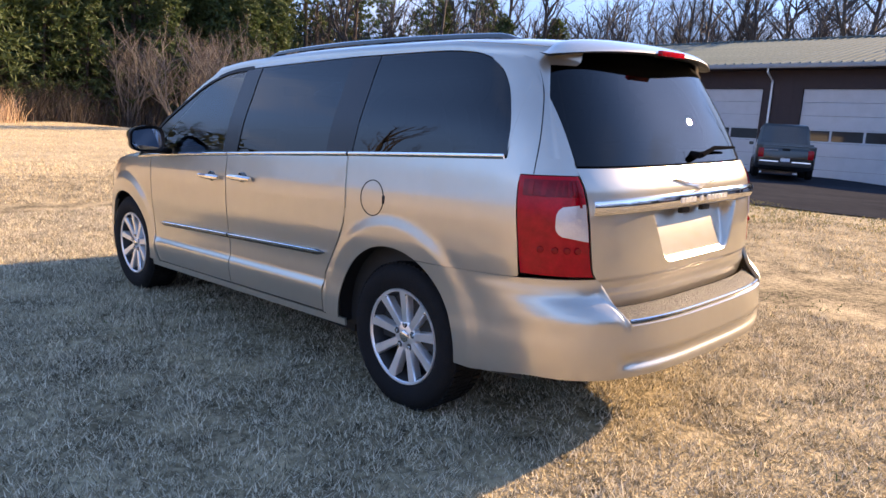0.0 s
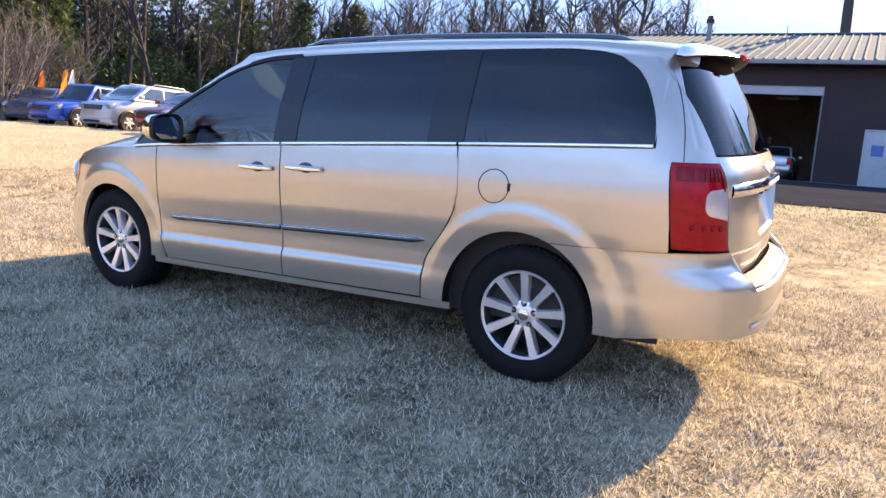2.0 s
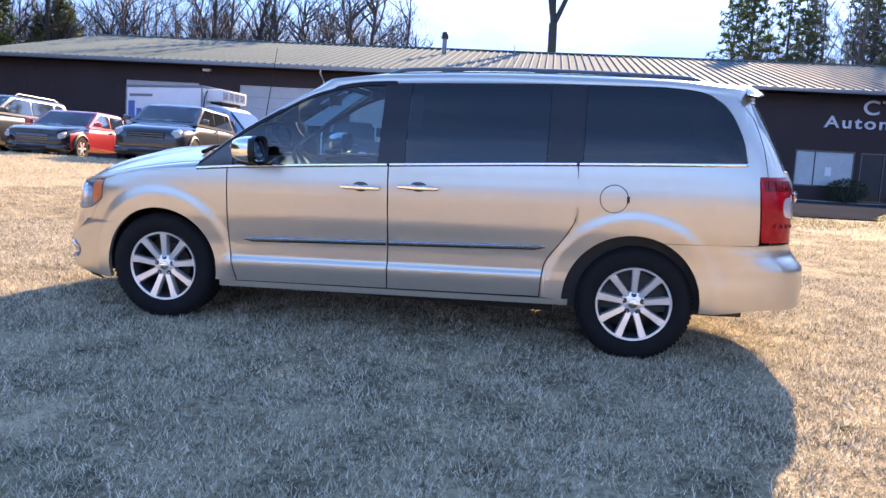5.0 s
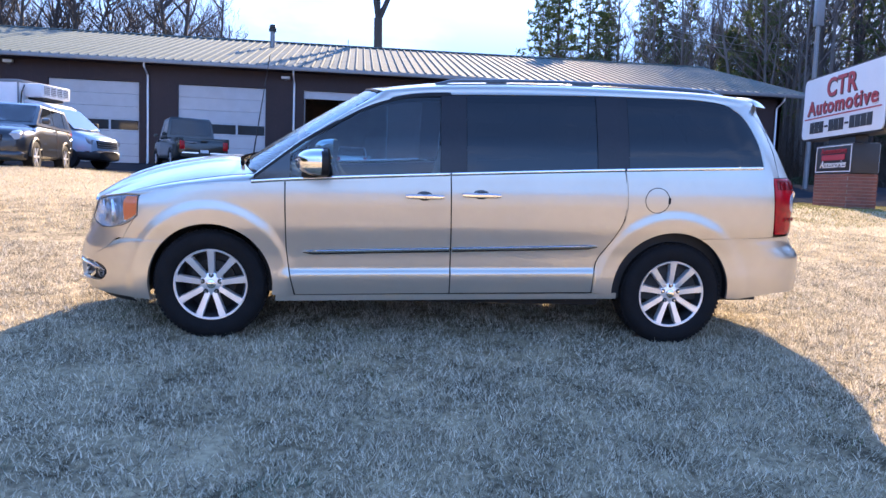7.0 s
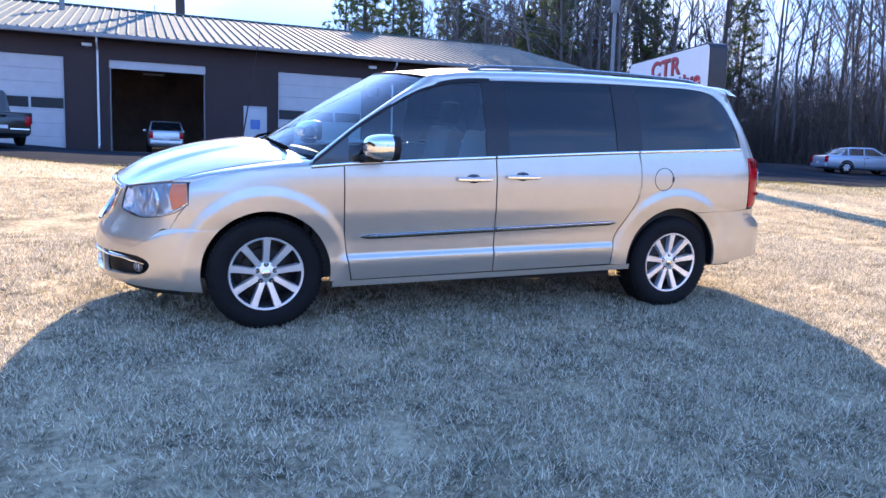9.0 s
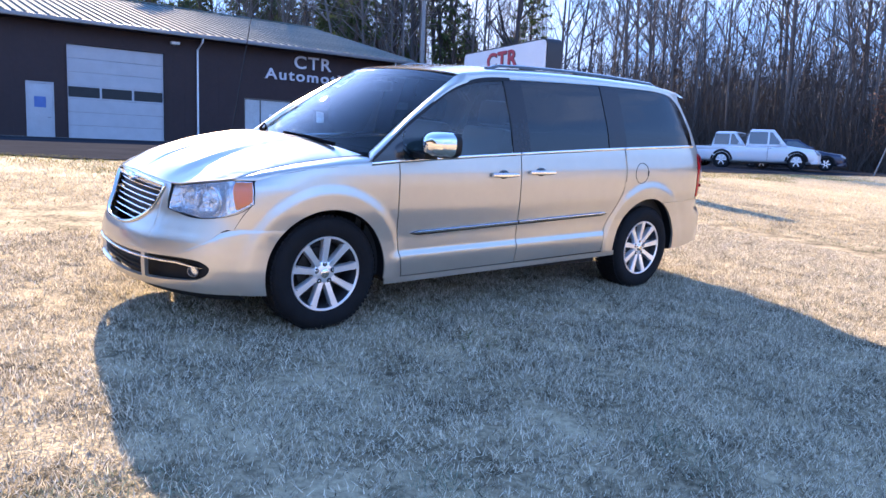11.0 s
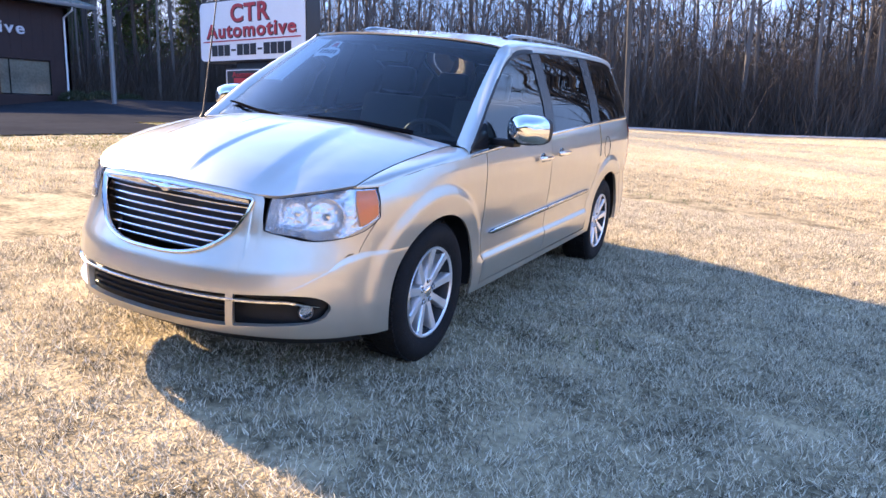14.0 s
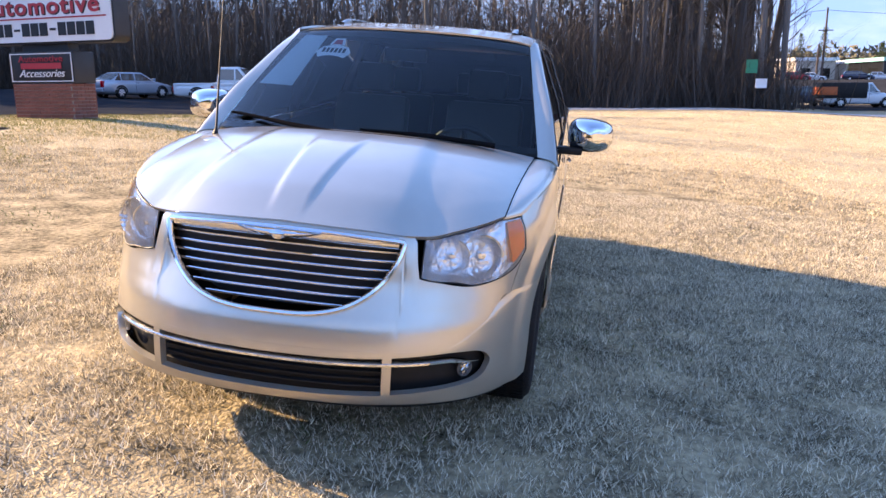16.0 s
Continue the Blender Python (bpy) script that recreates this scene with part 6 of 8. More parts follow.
sticker = part("sticker", grid_bm(lambda u, v: on_screen(-0.375 + (0.105 - 0.025 * abs(2 * v - 1)) * (2 * u - 1), 1.502 + 0.030 * (2 * v - 1) - 0.012 * (2 * u - 1) ** 2, 0.001), 10, 6, 0), M_WHITE, van, "white badge-shaped sticker with a red crest")
part("crest", grid_bm(lambda u, v: on_screen(-0.375 + (0.048 - 0.018 * v) * (2 * u - 1), 1.532 + 0.040 * v, 0.001), 6, 6, 0), M_WHITE, sticker)
part("crest_mark", grid_bm(lambda u, v: on_screen(-0.375 + (0.030 - 0.012 * v) * (2 * u - 1), 1.536 + 0.028 * v, 0.003), 4, 4, 0), M_SIGNRED, sticker)
for k in range(6):
    part("sticker_bar", grid_bm(lambda u, v: on_screen(-0.447 + k * 0.025 + 0.017 * u, 1.489 + 0.026 * v, 0.003), 2, 2, 0), M_SIGNBLACK, sticker)
# wipers at the foot of the screen
for y0, y1, z1 in ((-0.05, -0.72, 1.150), (0.62, 0.02, 1.132)):
    bm = bmesh.new()
    tube(bm, [V(screen(y0, 1.09) + 0.05, y0, 1.105), V(screen((y0 + y1) / 2, 1.12) + 0.045, (y0 + y1) / 2, 1.130), V(screen(y1, z1) + 0.03, y1, z1)], [0.014, 0.011, 0.006], 6)
    wp = part("windscreen_wiper", bm, M_WIPER, van)
    bm = bmesh.new()
    tube(bm, [V(screen(y0 - 0.1, 1.105) + 0.018, y0 - 0.12, 1.108), V(screen(y1, z1) + 0.012, y1 - 0.04, z1)], [0.008, 0.006], 5)
    part("wiper_blade", bm, M_WIPER, wp)
# aerial on the far wing
bm = bmesh.new()
tube(bm, [V(1.50, -0.70, 1.055), V(1.49, -0.70, 1.09), V(1.36, -0.72, 1.92)], [0.016, 0.006, 0.0025], 8)
part("aerial", bm, M_BLACK, van, "thin whip aerial")


# ---- trees ----
def grow(bm_t, bm_c, base, way, length, radius, level, rng, top, twist=0.18):
    """A limb and its branches: stout ones go to the trunk's mesh, thin ones to the crown's."""
    n = (5, 3, 3, 2)[level]
    pts, rad = [base], [radius]
    d = way.normalized()
    for i in range(n):
        d = (d + Vector((rng.gauss(0, twist), rng.gauss(0, twist), rng.gauss(0, twist * 0.5) + (0.10 if level else 0.02)))).normalized()
        pts.append(pts[-1] + d * (length / n))
        rad.append(radius * (1 - 0.80 * (i + 1) / n) + 0.004)
    tube(bm_t if level < 2 else bm_c, pts, rad, 6 if level == 0 else (4 if level == 1 else 3), False)
    if level >= top:
        return
    kids = {0: 14, 1: 7, 2: 4}[level]
    for k in range(kids):
        t = rng.uniform(0.36 if level == 0 else 0.25, 1.0)
        i = min(int(t * n), n - 1)
        p = pts[i].lerp(pts[i + 1], t * n - i)
        a = rng.uniform(0, 2 * math.pi)
        out = Vector((math.cos(a), math.sin(a), rng.uniform(0.3, 1.1)))
        w = (out + d * (0.6 if level == 0 else 0.9)).normalized()
        grow(bm_t, bm_c, p, w, length * rng.uniform(0.26, 0.44) * (1.1 - 0.35 * t), radius * (0.42 - 0.16 * t), level + 1, rng, top, 0.26)


def bare_tree(seed, h, r, top=3, lean=0.03, bark=M_BARK, twig=M_TWIG):
    rng = random.Random(seed)
    d = thing("bare_tree", "leafless grey-brown winter tree", "tree", group="bare woodland trees")
    t, c = bmesh.new(), bmesh.new()
    grow(t, c, V(0, 0, -0.3), V(rng.gauss(0, lean), rng.gauss(0, lean), 1), h, r, 0, rng, top, 0.05)
    part("trunk", t, bark, d)
    part("crown", c, twig, d, "fine bare twigs")
    return d


def pine_tree(seed, h, r, bare=0.45, wide=2.6, nb=64):
    rng = random.Random(seed)
    d = thing("pine_tree", "tall dark green pine with a bare lower trunk", "tree", group="pines")
    t = bmesh.new()
    tube(t, [V(0, 0, -0.3), V(rng.gauss(0, 0.1), rng.gauss(0, 0.1), h * 0.5), V(rng.gauss(0, 0.2), rng.gauss(0, 0.2), h)], [r, r * 0.65, 0.03], 7, False)
    verts, faces = [], []
    for k in range(nb):
        f = k / nb
        z = lerp(h * bare, h * 0.99, f ** 0.9)
        ln = wide * (1 - f) ** 0.7 * rng.uniform(0.55, 1.1) + 0.35
        a = k * 2.4 + rng.uniform(-0.4, 0.4)
        tip = V(math.cos(a) * ln, math.sin(a) * ln, z + ln * rng.uniform(0.0, 0.35))
        tube(t, [V(0, 0, z), tip], [0.035 * (1 - f) + 0.012, 0.008], 3, False)
        for m in range(5):
            c = V(0, 0, z).lerp(tip, rng.uniform(0.35, 1.05)) + V(rng.gauss(0, 0.16), rng.gauss(0, 0.16), rng.gauss(0, 0.10))
            for q in range(8):
                w = V(rng.gauss(0, 1), rng.gauss(0, 1), rng.gauss(0.3, 0.8)).normalized()
                s = w.cross(V(rng.gauss(0, 1), rng.gauss(0, 1), rng.gauss(0, 1))).normalized() * 0.068
                L = rng.uniform(0.26, 0.60)
                i = len(verts)
                verts += [c - s, c + s, c + w * L]
                faces.append((i, i + 1, i + 2))
    part("trunk", t, M_PINEBARK, d)
    me = bpy.data.meshes.new("needles")
    me.from_pydata([tuple(v) for v in verts], [], faces)
    me.materials.append(M_NEEDLE)
    o = new("crown", me)
    o.parent = d
    o["label"] = "dark green needle clumps"
    return d


def stand(protos, spots, seed):
    """Copies of the prototypes at the spots, each turned and sized a little differently."""
    rng = random.Random(seed)
    for i, (x, y, s) in enumerate(spots):
        k = s * rng.uniform(0.85, 1.15)
        m = Matrix.Translation((x, y, ground_z(x, y) - 0.1)) @ Matrix.Rotation(rng.uniform(0, 6.28), 4, "Z") @ Matrix.Rotation(rng.gauss(0, 0.02), 4, "X") @ Matrix.Diagonal((k, k, k * rng.uniform(0.95, 1.1), 1))
        p = protos[rng.randrange(len(protos))]
        if "used" not in p:
            p["used"] = 1
            p.matrix_basis = m
        else:
            o = copy_thing(p, Matrix.Identity(4))
            o.matrix_basis = m


def scatter(seed, n, x0, x1, y0, y1, keep=lambda x, y: True, gap=1.2, size=(0.85, 1.1)):
    rng = random.Random(seed)
    out = []
    tries = 0
    while len(out) < n and tries < n * 30:
        tries += 1
        x, y = rng.uniform(x0, x1), rng.uniform(y0, y1)
        if keep(x, y) and all((x - a) ** 2 + (y - b) ** 2 > gap * gap for a, b, _ in out):
            out.append((x, y, rng.uniform(*size)))
    return out


wood_protos = [bare_tree(11, 19, 0.15, 2), bare_tree(12, 17, 0.11, 2), bare_tree(13, 21, 0.19, 3), bare_tree(14, 15, 0.08, 2), bare_tree(15, 18, 0.13, 2)]
crown_protos = [bare_tree(21, 17, 0.30, 3, 0.05, M_BACKLITBARK, M_BACKLITTWIG), bare_tree(22, 15, 0.26, 3, 0.06, M_BACKLITBARK, M_BACKLITTWIG), bare_tree(23, 19, 0.34, 3, 0.05, M_BACKLITBARK, M_BACKLITTWIG)]
pine_protos = [pine_tree(31, 20, 0.22), pine_tree(32, 17, 0.19, 0.35), pine_tree(33, 22, 0.25, 0.5), pine_tree(34, 13, 0.16, 0.05, 2.9, 120), pine_tree(35, 11, 0.14, 0.04, 2.7, 120)]


def wood_edge(y):
    """The woods' near edge, as x for a given y: behind the far road."""
    return -41.0 + 1.2 * math.sin(y * 0.4) - 0.15 * max(0, -22 - y)


# woods beyond the road
spots = scatter(1, 122, -72, -40, -70, 19, lambda x, y: x < wood_edge(y) and y < 1.35 - 0.24 * (x - 4.8), 1.5)
spots += scatter(2, 40, -46, -41, -40, 13, lambda x, y: x < wood_edge(y), 1.0, (0.6, 0.95))
stand(wood_protos, spots, 5)
stand(wood_protos + crown_protos, scatter(8, 34, -66, -43, 4, 17, lambda x, y: x < wood_edge(y) and y < 0.2 - 0.24 * (x - 4.8), 1.2, (0.8, 1.05)), 14)
stand(crown_protos[:2], [(-44.0, 10.2, 0.95), (-48.5, 11.6, 1.0), (-55, 13.2, 1.05)], 15)
# the corner behind the sign and the building's far end
stand(wood_protos + crown_protos[:1], scatter(3, 50, -42, -27, -80, -40, lambda x, y: x + 0.35 * y < -42, 1.4), 6)
stand(pine_protos, scatter(4, 46, -60, -17, -105, -66, lambda x, y: True, 2.2, (0.9, 1.2)) + scatter(41, 14, -50, -30, -64, -44, lambda x, y: True, 2.5), 7)
stand(wood_protos, scatter(42, 26, -52, -19, -95, -64, lambda x, y: True, 1.6), 17)
# bare trees behind the building
stand(crown_protos, scatter(5, 70, 15, 80, -100, -60, lambda x, y: not 45 < x < 50, 1.9, (0.75, 1.08)) + [(7.5, -95, 0.7)], 8)
# nearer stems just behind the roof
stout_protos = [bare_tree(24, 16, 0.34, 3, 0.05, M_BACKLITBARK, M_BACKLITTWIG), bare_tree(25, 17, 0.40, 3, 0.06, M_BACKLITBARK, M_BACKLITTWIG)]
stand(stout_protos, [(19.2, -62.5, 0.95), (17.3, -63, 1.05), (15.9, -62, 1.0), (51.5, -62, 1.0), (49.0, -63.5, 1.05), (46.2, -62.5, 1.0), (43.4, -63, 0.95)], 21)
stand(crown_protos, [(39.4, -63, 0.8), (37.2, -62, 0.75), (34.6, -64, 0.8), (31.0, -62.5, 0.8), (28.1, -63, 0.85), (26.6, -62, 0.8), (25.0, -64, 0.9), (23.6, -62.5, 0.85)], 22)
# the first three pines stand in for a broad ivy-clad trunk
stand(pine_protos[3:], [(47.6, -64, 1.15), (50.4, -65, 1.2), (44.6, -66, 1.1), (21.9, -67, 1.0)], 23)


def forked_tree(seed, h, r):
    """A tall bare trunk that parts into three limbs."""
    rng = random.Random(seed)
    d = thing("bare_tree", "tall dark leafless tree with a forked trunk", "tree", group="bare woodland trees")
    t, c = bmesh.new(), bmesh.new()
    tube(t, [V(0, 0, -0.3), V(0.05, 0, h * 0.4), V(-0.05, 0.1, h * 0.8), V(0, 0, h + 0.2)], [r * 1.25, r * 1.1, r, r * 0.95], 12, False)
    for dx, ln, k in ((0.36, 8.5, 0.55), (-0.02, 10.5, 0.62), (-0.42, 10.0, 0.66)):
        grow(t, c, V(0, 0, h), V(dx, rng.gauss(0, 0.1), 1), ln, r * k, 1, rng, 3, 0.12)
    part("trunk", t, M_BACKLITBARK, d)
    part("crown", c, M_BACKLITTWIG, d, "fine bare twigs")
    return d


forked_tree(27, 12.3, 0.34).matrix_basis = Matrix.Translation((-0.75, -54, ground_z(-0.75, -54) - 0.1))
# evergreens and scrub at the lawn's far end
stand(pine_protos, scatter(6, 64, 47, 80, -62, 8, lambda x, y: True, 2.2, (0.8, 1.1)) + [], 9)
stand(pine_protos[3:], scatter(61, 74, 46, 60, -30, 14, lambda x, y: True, 1.5, (0.75, 1.25)), 13)
stand(crown_protos, scatter(7, 16, 44, 62, -55, -20, lambda x, y: True, 2.5, (0.7, 1.0)), 10)
# trees across the road behind the camera, which the van's windows mirror
stand(crown_protos, [(27, 21, 0.75), (8, 42, 0.85), (17, 40, 0.8), (-6, 46, 0.9), (28, 44, 0.85), (-18, 50, 0.9), (38, 40, 0.9)], 11)


def brush(name, label, spots, mat, stems, h, spread, seed, lean_by=0.28, low=0.35):
    """Thickets of thin stems, all one mesh."""
    rng = np.random.default_rng(seed)
    P = np.array([(x, y, ground_z(x, y)) for x, y in spots])
    n = len(P) * stems
    base = np.repeat(P, stems, 0) + np.c_[rng.normal(0, spread, (n, 2)), np.zeros(n)]
    L = h * rng.uniform(low, 1.2, n)
    lean = rng.normal(0, lean_by, (n, 2))
    tip = base + np.c_[lean * L[:, None], L]
    mid = base + np.c_[lean * L[:, None] * 0.35 + rng.normal(0, 0.05 + lean_by * 0.35, (n, 2)) * (L[:, None] / h), L * 0.5]
    a = rng.uniform(0, 2 * np.pi, n)
    w = np.c_[np.cos(a), np.sin(a), np.zeros(n)] * (0.0045 + 0.0065 * rng.random(n))[:, None] * (h ** 0.5)
    v = np.stack([base - w, base + w, mid - w * 0.8, mid + w * 0.8, tip], 1).reshape(-1, 3)
    i = np.arange(n) * 5
    tri = np.concatenate([np.c_[i, i + 1, i + 3], np.c_[i, i + 3, i + 2], np.c_[i + 2, i + 3, i + 4]])
    me = bpy.data.meshes.new(name)
    me.from_pydata(v.tolist(), [], tri.tolist())
    me.materials.append(mat)
    return tagged(new(name, me), label, "brush", kind="stuff")


rng_b = random.Random(77)
edge_spots = [(wood_edge(y) - rng_b.uniform(-0.6, 9), y) for y in [rng_b.uniform(-50, 13) for _ in range(420)]]
edge_spots += [(rng_b.uniform(-44, -27), rng_b.uniform(-60, -40)) for _ in range(160)]
brush("undergrowth", "dense brown winter undergrowth at the foot of the woods", edge_spots, M_BRUSH, 90, 2.2, 0.9, 3, 0.55)
sap_spots = [(wood_edge(y) - abs(rng_b.gauss(0, 14)), y) for y in [rng_b.uniform(-60, 11.8) for _ in range(700)]]
sap_spots += [(-43 - 18 * k, 11.5 + 4.3 * k - abs(rng_b.gauss(0, 2.5))) for k in [rng_b.random() for _ in range(120)]]
sap_spots += [(rng_b.uniform(-44, -26), rng_b.uniform(-75, -41)) for _ in range(260)]
brush("saplings", "slender bare grey saplings crowding the woods", sap_spots, M_TWIG, 3, 11.0, 0.8, 13, 0.09, 0.2)
brush("undergrowth", "tall tangled brown undergrowth between the trunks", edge_spots, M_BRUSH, 50, 4.4, 1.3, 14, 0.5)
scrub = [(rng_b.uniform(44.5, 50), rng_b.uniform(-40, 12)) for _ in range(230)]
brush("scrub", "tangled brown scrub along the lawn's far edge", scrub, M_SCRUB, 100, 2.4, 0.9, 4, 0.5)
tan_spots = [(rng_b.uniform(40, 43.5), rng_b.uniform(-9, 3)) for _ in range(18)]
brush("tall_grass", "pale tan clump of tall dry grass", tan_spots, material("dry_reed", (0.42, 0.28, 0.16), 0.9, color2=(0.66, 0.48, 0.30), island=0.6), 140, 1.8, 0.55, 6)


def bush(seed, h):
    rng = random.Random(seed)
    d = thing("bare_bush", "pale leafless many-stemmed bush", "bush", group="bare bushes")
    t, c = bmesh.new(), bmesh.new()
    for k in range(13):
        a = rng.uniform(0, 6.28)
        grow(t, c, V(rng.gauss(0, 0.15), rng.gauss(0, 0.15), -0.1), V(math.cos(a) * 0.42, math.sin(a) * 0.42, 1), h * rng.uniform(0.7, 1.1), 0.05, 0, rng, 2, 0.10)
    part("trunk", t, material("pale_bark", (0.19, 0.165, 0.14), 0.9, vary=0.3, scale=4), d)
    part("crown", c, material("pale_twigs", (0.095, 0.076, 0.063), 0.9, vary=0.3, scale=2), d)
    return d


b1 = bush(51, 4.6)
b1["used"] = 1
b1.matrix_basis = pose(33.6, -14.6, ground_z(33.6, -14.6))
for x, y, k in ((31.0, -15.9, 1.0), (43.5, -22.5, 1.25), (44, -27, 1.2), (46, -17.0, 1.2)):
    o = copy_thing(b1, Matrix.Identity(4))
    o.matrix_basis = Matrix.Translation((x, y, ground_z(x, y))) @ Matrix.Rotation(x * 7, 4, "Z") @ Matrix.Diagonal((k, k, k, 1))
litter = place("woodland_floor", sheet([-120 + i * 2.0 for i in range(0, 41)], [-120 + i * 2.0 for i in range(0, 67)], 0.03), M_LITTER)
tagged(litter, "brown leaf litter under the woods", "ground", kind="structure")
litter2 = place("scrub_floor", sheet([46 + i * 2.0 for i in range(0, 40)], [-110 + i * 2.0 for i in range(0, 62)], 0.03), M_LITTER)
tagged(litter2, "brown leaf litter under the evergreens", "ground", kind="structure")
back_road = place("back_road", sheet([-40.4 + i * 0.55 for i in range(0, 11)], [-26 + i * 1.0 for i in range(0, 130)], 0.02), M_GRAVEL)
tagged(back_road, "pale worn road along the woods", "road", kind="structure")


def far_mass(name, label, mat, n, box4, top, size, seed, tall=1.0):
    """Distant woods, too dense to count: small leaf and twig clumps that thin out upwards, all one mesh."""
    rng = np.random.default_rng(seed)
    x0, x1, y0, y1 = box4
    p = np.c_[rng.uniform(x0, x1, n), rng.uniform(y0, y1, n)]
    crest = np.array([top * (0.72 + 0.45 * noise.noise((x * 0.11, y * 0.11, seed)) + 0.25 * noise.noise((x * 0.4, y * 0.4, seed))) for x, y in p])
    g = np.array([ground_z(x, y) for x, y in p])
    z = g + crest * rng.random(n) ** 0.85
    c = np.c_[p, z]
    a, b = rng.normal(0, 1, (n, 3)), rng.normal(0, 1, (n, 3))
    a[:, 2] *= tall
    a *= size / np.linalg.norm(a, axis=1)[:, None]
    b *= (0.34 if tall < 2 else 0.030) * size / np.linalg.norm(b, axis=1)[:, None]
    v = np.stack([c - b, c + b, c + a], 1).reshape(-1, 3)
    me = bpy.data.meshes.new(name)
    me.from_pydata(v.tolist(), [], (np.arange(n * 3).reshape(-1, 3)).tolist())
    me.materials.append(mat)
    return tagged(new(name, me), label, "woods", kind="stuff")


M_DEEP = material("deep_evergreen", (0.014, 0.022, 0.010), 0.9, color2=(0.055, 0.07, 0.028), scale=0.3, island=0.6)
M_DEEPTWIG = material("deep_thicket", (0.050, 0.043, 0.039), 0.9, color2=(0.15, 0.127, 0.107), scale=0.3, island=0.6)
far_mass("evergreen_woods", "dense dark evergreen woods behind the scrub", M_DEEP, 60000, (60, 92, -75, 40), 17, 0.85, 91)
far_mass("evergreen_woods", "low evergreen thicket along the lawn's far end", M_NEEDLE, 42000, (49, 58, -45, 24), 8.0, 0.5, 92)
far_mass("winter_woods", "dense brown winter thicket deep in the woods", M_DEEPTWIG, 130000, (-84, -44, -70, 11.5), 11, 1.2, 93, 2.2)
far_mass("winter_woods", "bare twiggy woods behind the building", M_DEEPTWIG, 80000, (-60, -18, -105, -68), 18, 1.1, 94, 2.2)
far_mass("winter_woods", "bare twiggy woods behind the long building", M_BACKLITTWIG, 150000, (15, 92, -105, -70), 22, 1.0, 95, 2.2)
# a russet beech that has kept its leaves
beech = thing("beech_sapling", "young tree holding russet dead leaves", "tree", pose(-42.5, -12.0, ground_z(-42, -12)))
t, c = bmesh.new(), bmesh.new()
grow(t, c, V(0, 0, 0), V(0, 0, 1), 5.5, 0.07, 0, random.Random(9), 2, 0.08)
part("trunk", t, M_BARK, beech)
c.free()
rb = random.Random(10)
lv, lf = [], []
for k in range(1500):
    p = V(rb.gauss(0, 0.85), rb.gauss(0, 0.85), rb.uniform(0.6, 4.6))
    a, b = V(rb.gauss(0, 1), rb.gauss(0, 1), rb.gauss(0, 1)).normalized() * 0.09, V(rb.gauss(0, 1), rb.gauss(0, 1), rb.gauss(0, 1)).normalized() * 0.06
    i = len(lv)
    lv += [tuple(p), tuple(p + a + b), tuple(p + 2 * a), tuple(p + a - b)]
    lf.append((i, i + 1, i + 2, i + 3))
me = bpy.data.meshes.new("leaves")
me.from_pydata(lv, [], lf)
me.materials.append(M_LEAFRED)
o = new("crown", me)
o.parent = beech
o["label"] = "russet dead leaves"


# ---- vehicles ----
def loft(stations, n=18):
    """A hull from stations (x, half width, bottom, top, squareness)."""
    bm = bmesh.new()
    rings = []
    for x, w, z0, z1, p in stations:
        ring = []
        for k in range(n):
            a = 2 * math.pi * (k + 0.5) / n
            c, s = math.cos(a), math.sin(a)
            ring.append(bm.verts.new((x, w * abs(c) ** p * (1 if c > 0 else -1), (z0 + z1) / 2 + (z1 - z0) / 2 * abs(s) ** p * (1 if s > 0 else -1))))
        rings.append(ring)
    for a, b in zip(rings, rings[1:]):
        for k in range(n):
            bm.faces.new((a[k], a[(k + 1) % n], b[(k + 1) % n], b[k]))
    bm.faces.new(rings[0])
    bm.faces.new(rings[-1])
    bmesh.ops.recalc_face_normals(bm, faces=bm.faces)
    return bm


def quad_panel(pts, depth=0.01):
    """A thin panel on four corners."""
    bm = bmesh.new()
    a = [bm.verts.new(p) for p in pts]
    f = bm.faces.new(a)
    bm.normal_update()
    nrm = f.normal.copy()
    b = [bm.verts.new(Vector(p) + nrm * depth) for p in pts]
    bm.faces.new(b)
    for i in range(4):
        bm.faces.new((a[i], a[(i + 1) % 4], b[(i + 1) % 4], b[i]))
    bmesh.ops.recalc_face_normals(bm, faces=bm.faces)
    return bm


M_CARGLASS = material("car_glass", (0.02, 0.024, 0.028), 0.04, vary=0.2, spec=0.9, coat=1.0)
M_HEADL = material("clear_lamp", (0.30, 0.31, 0.33), 0.14, 0.3, vary=0.2, scale=30, coat=1.0)
M_PLATE = material("plate_white", (0.65, 0.66, 0.68), 0.5, vary=0.1)


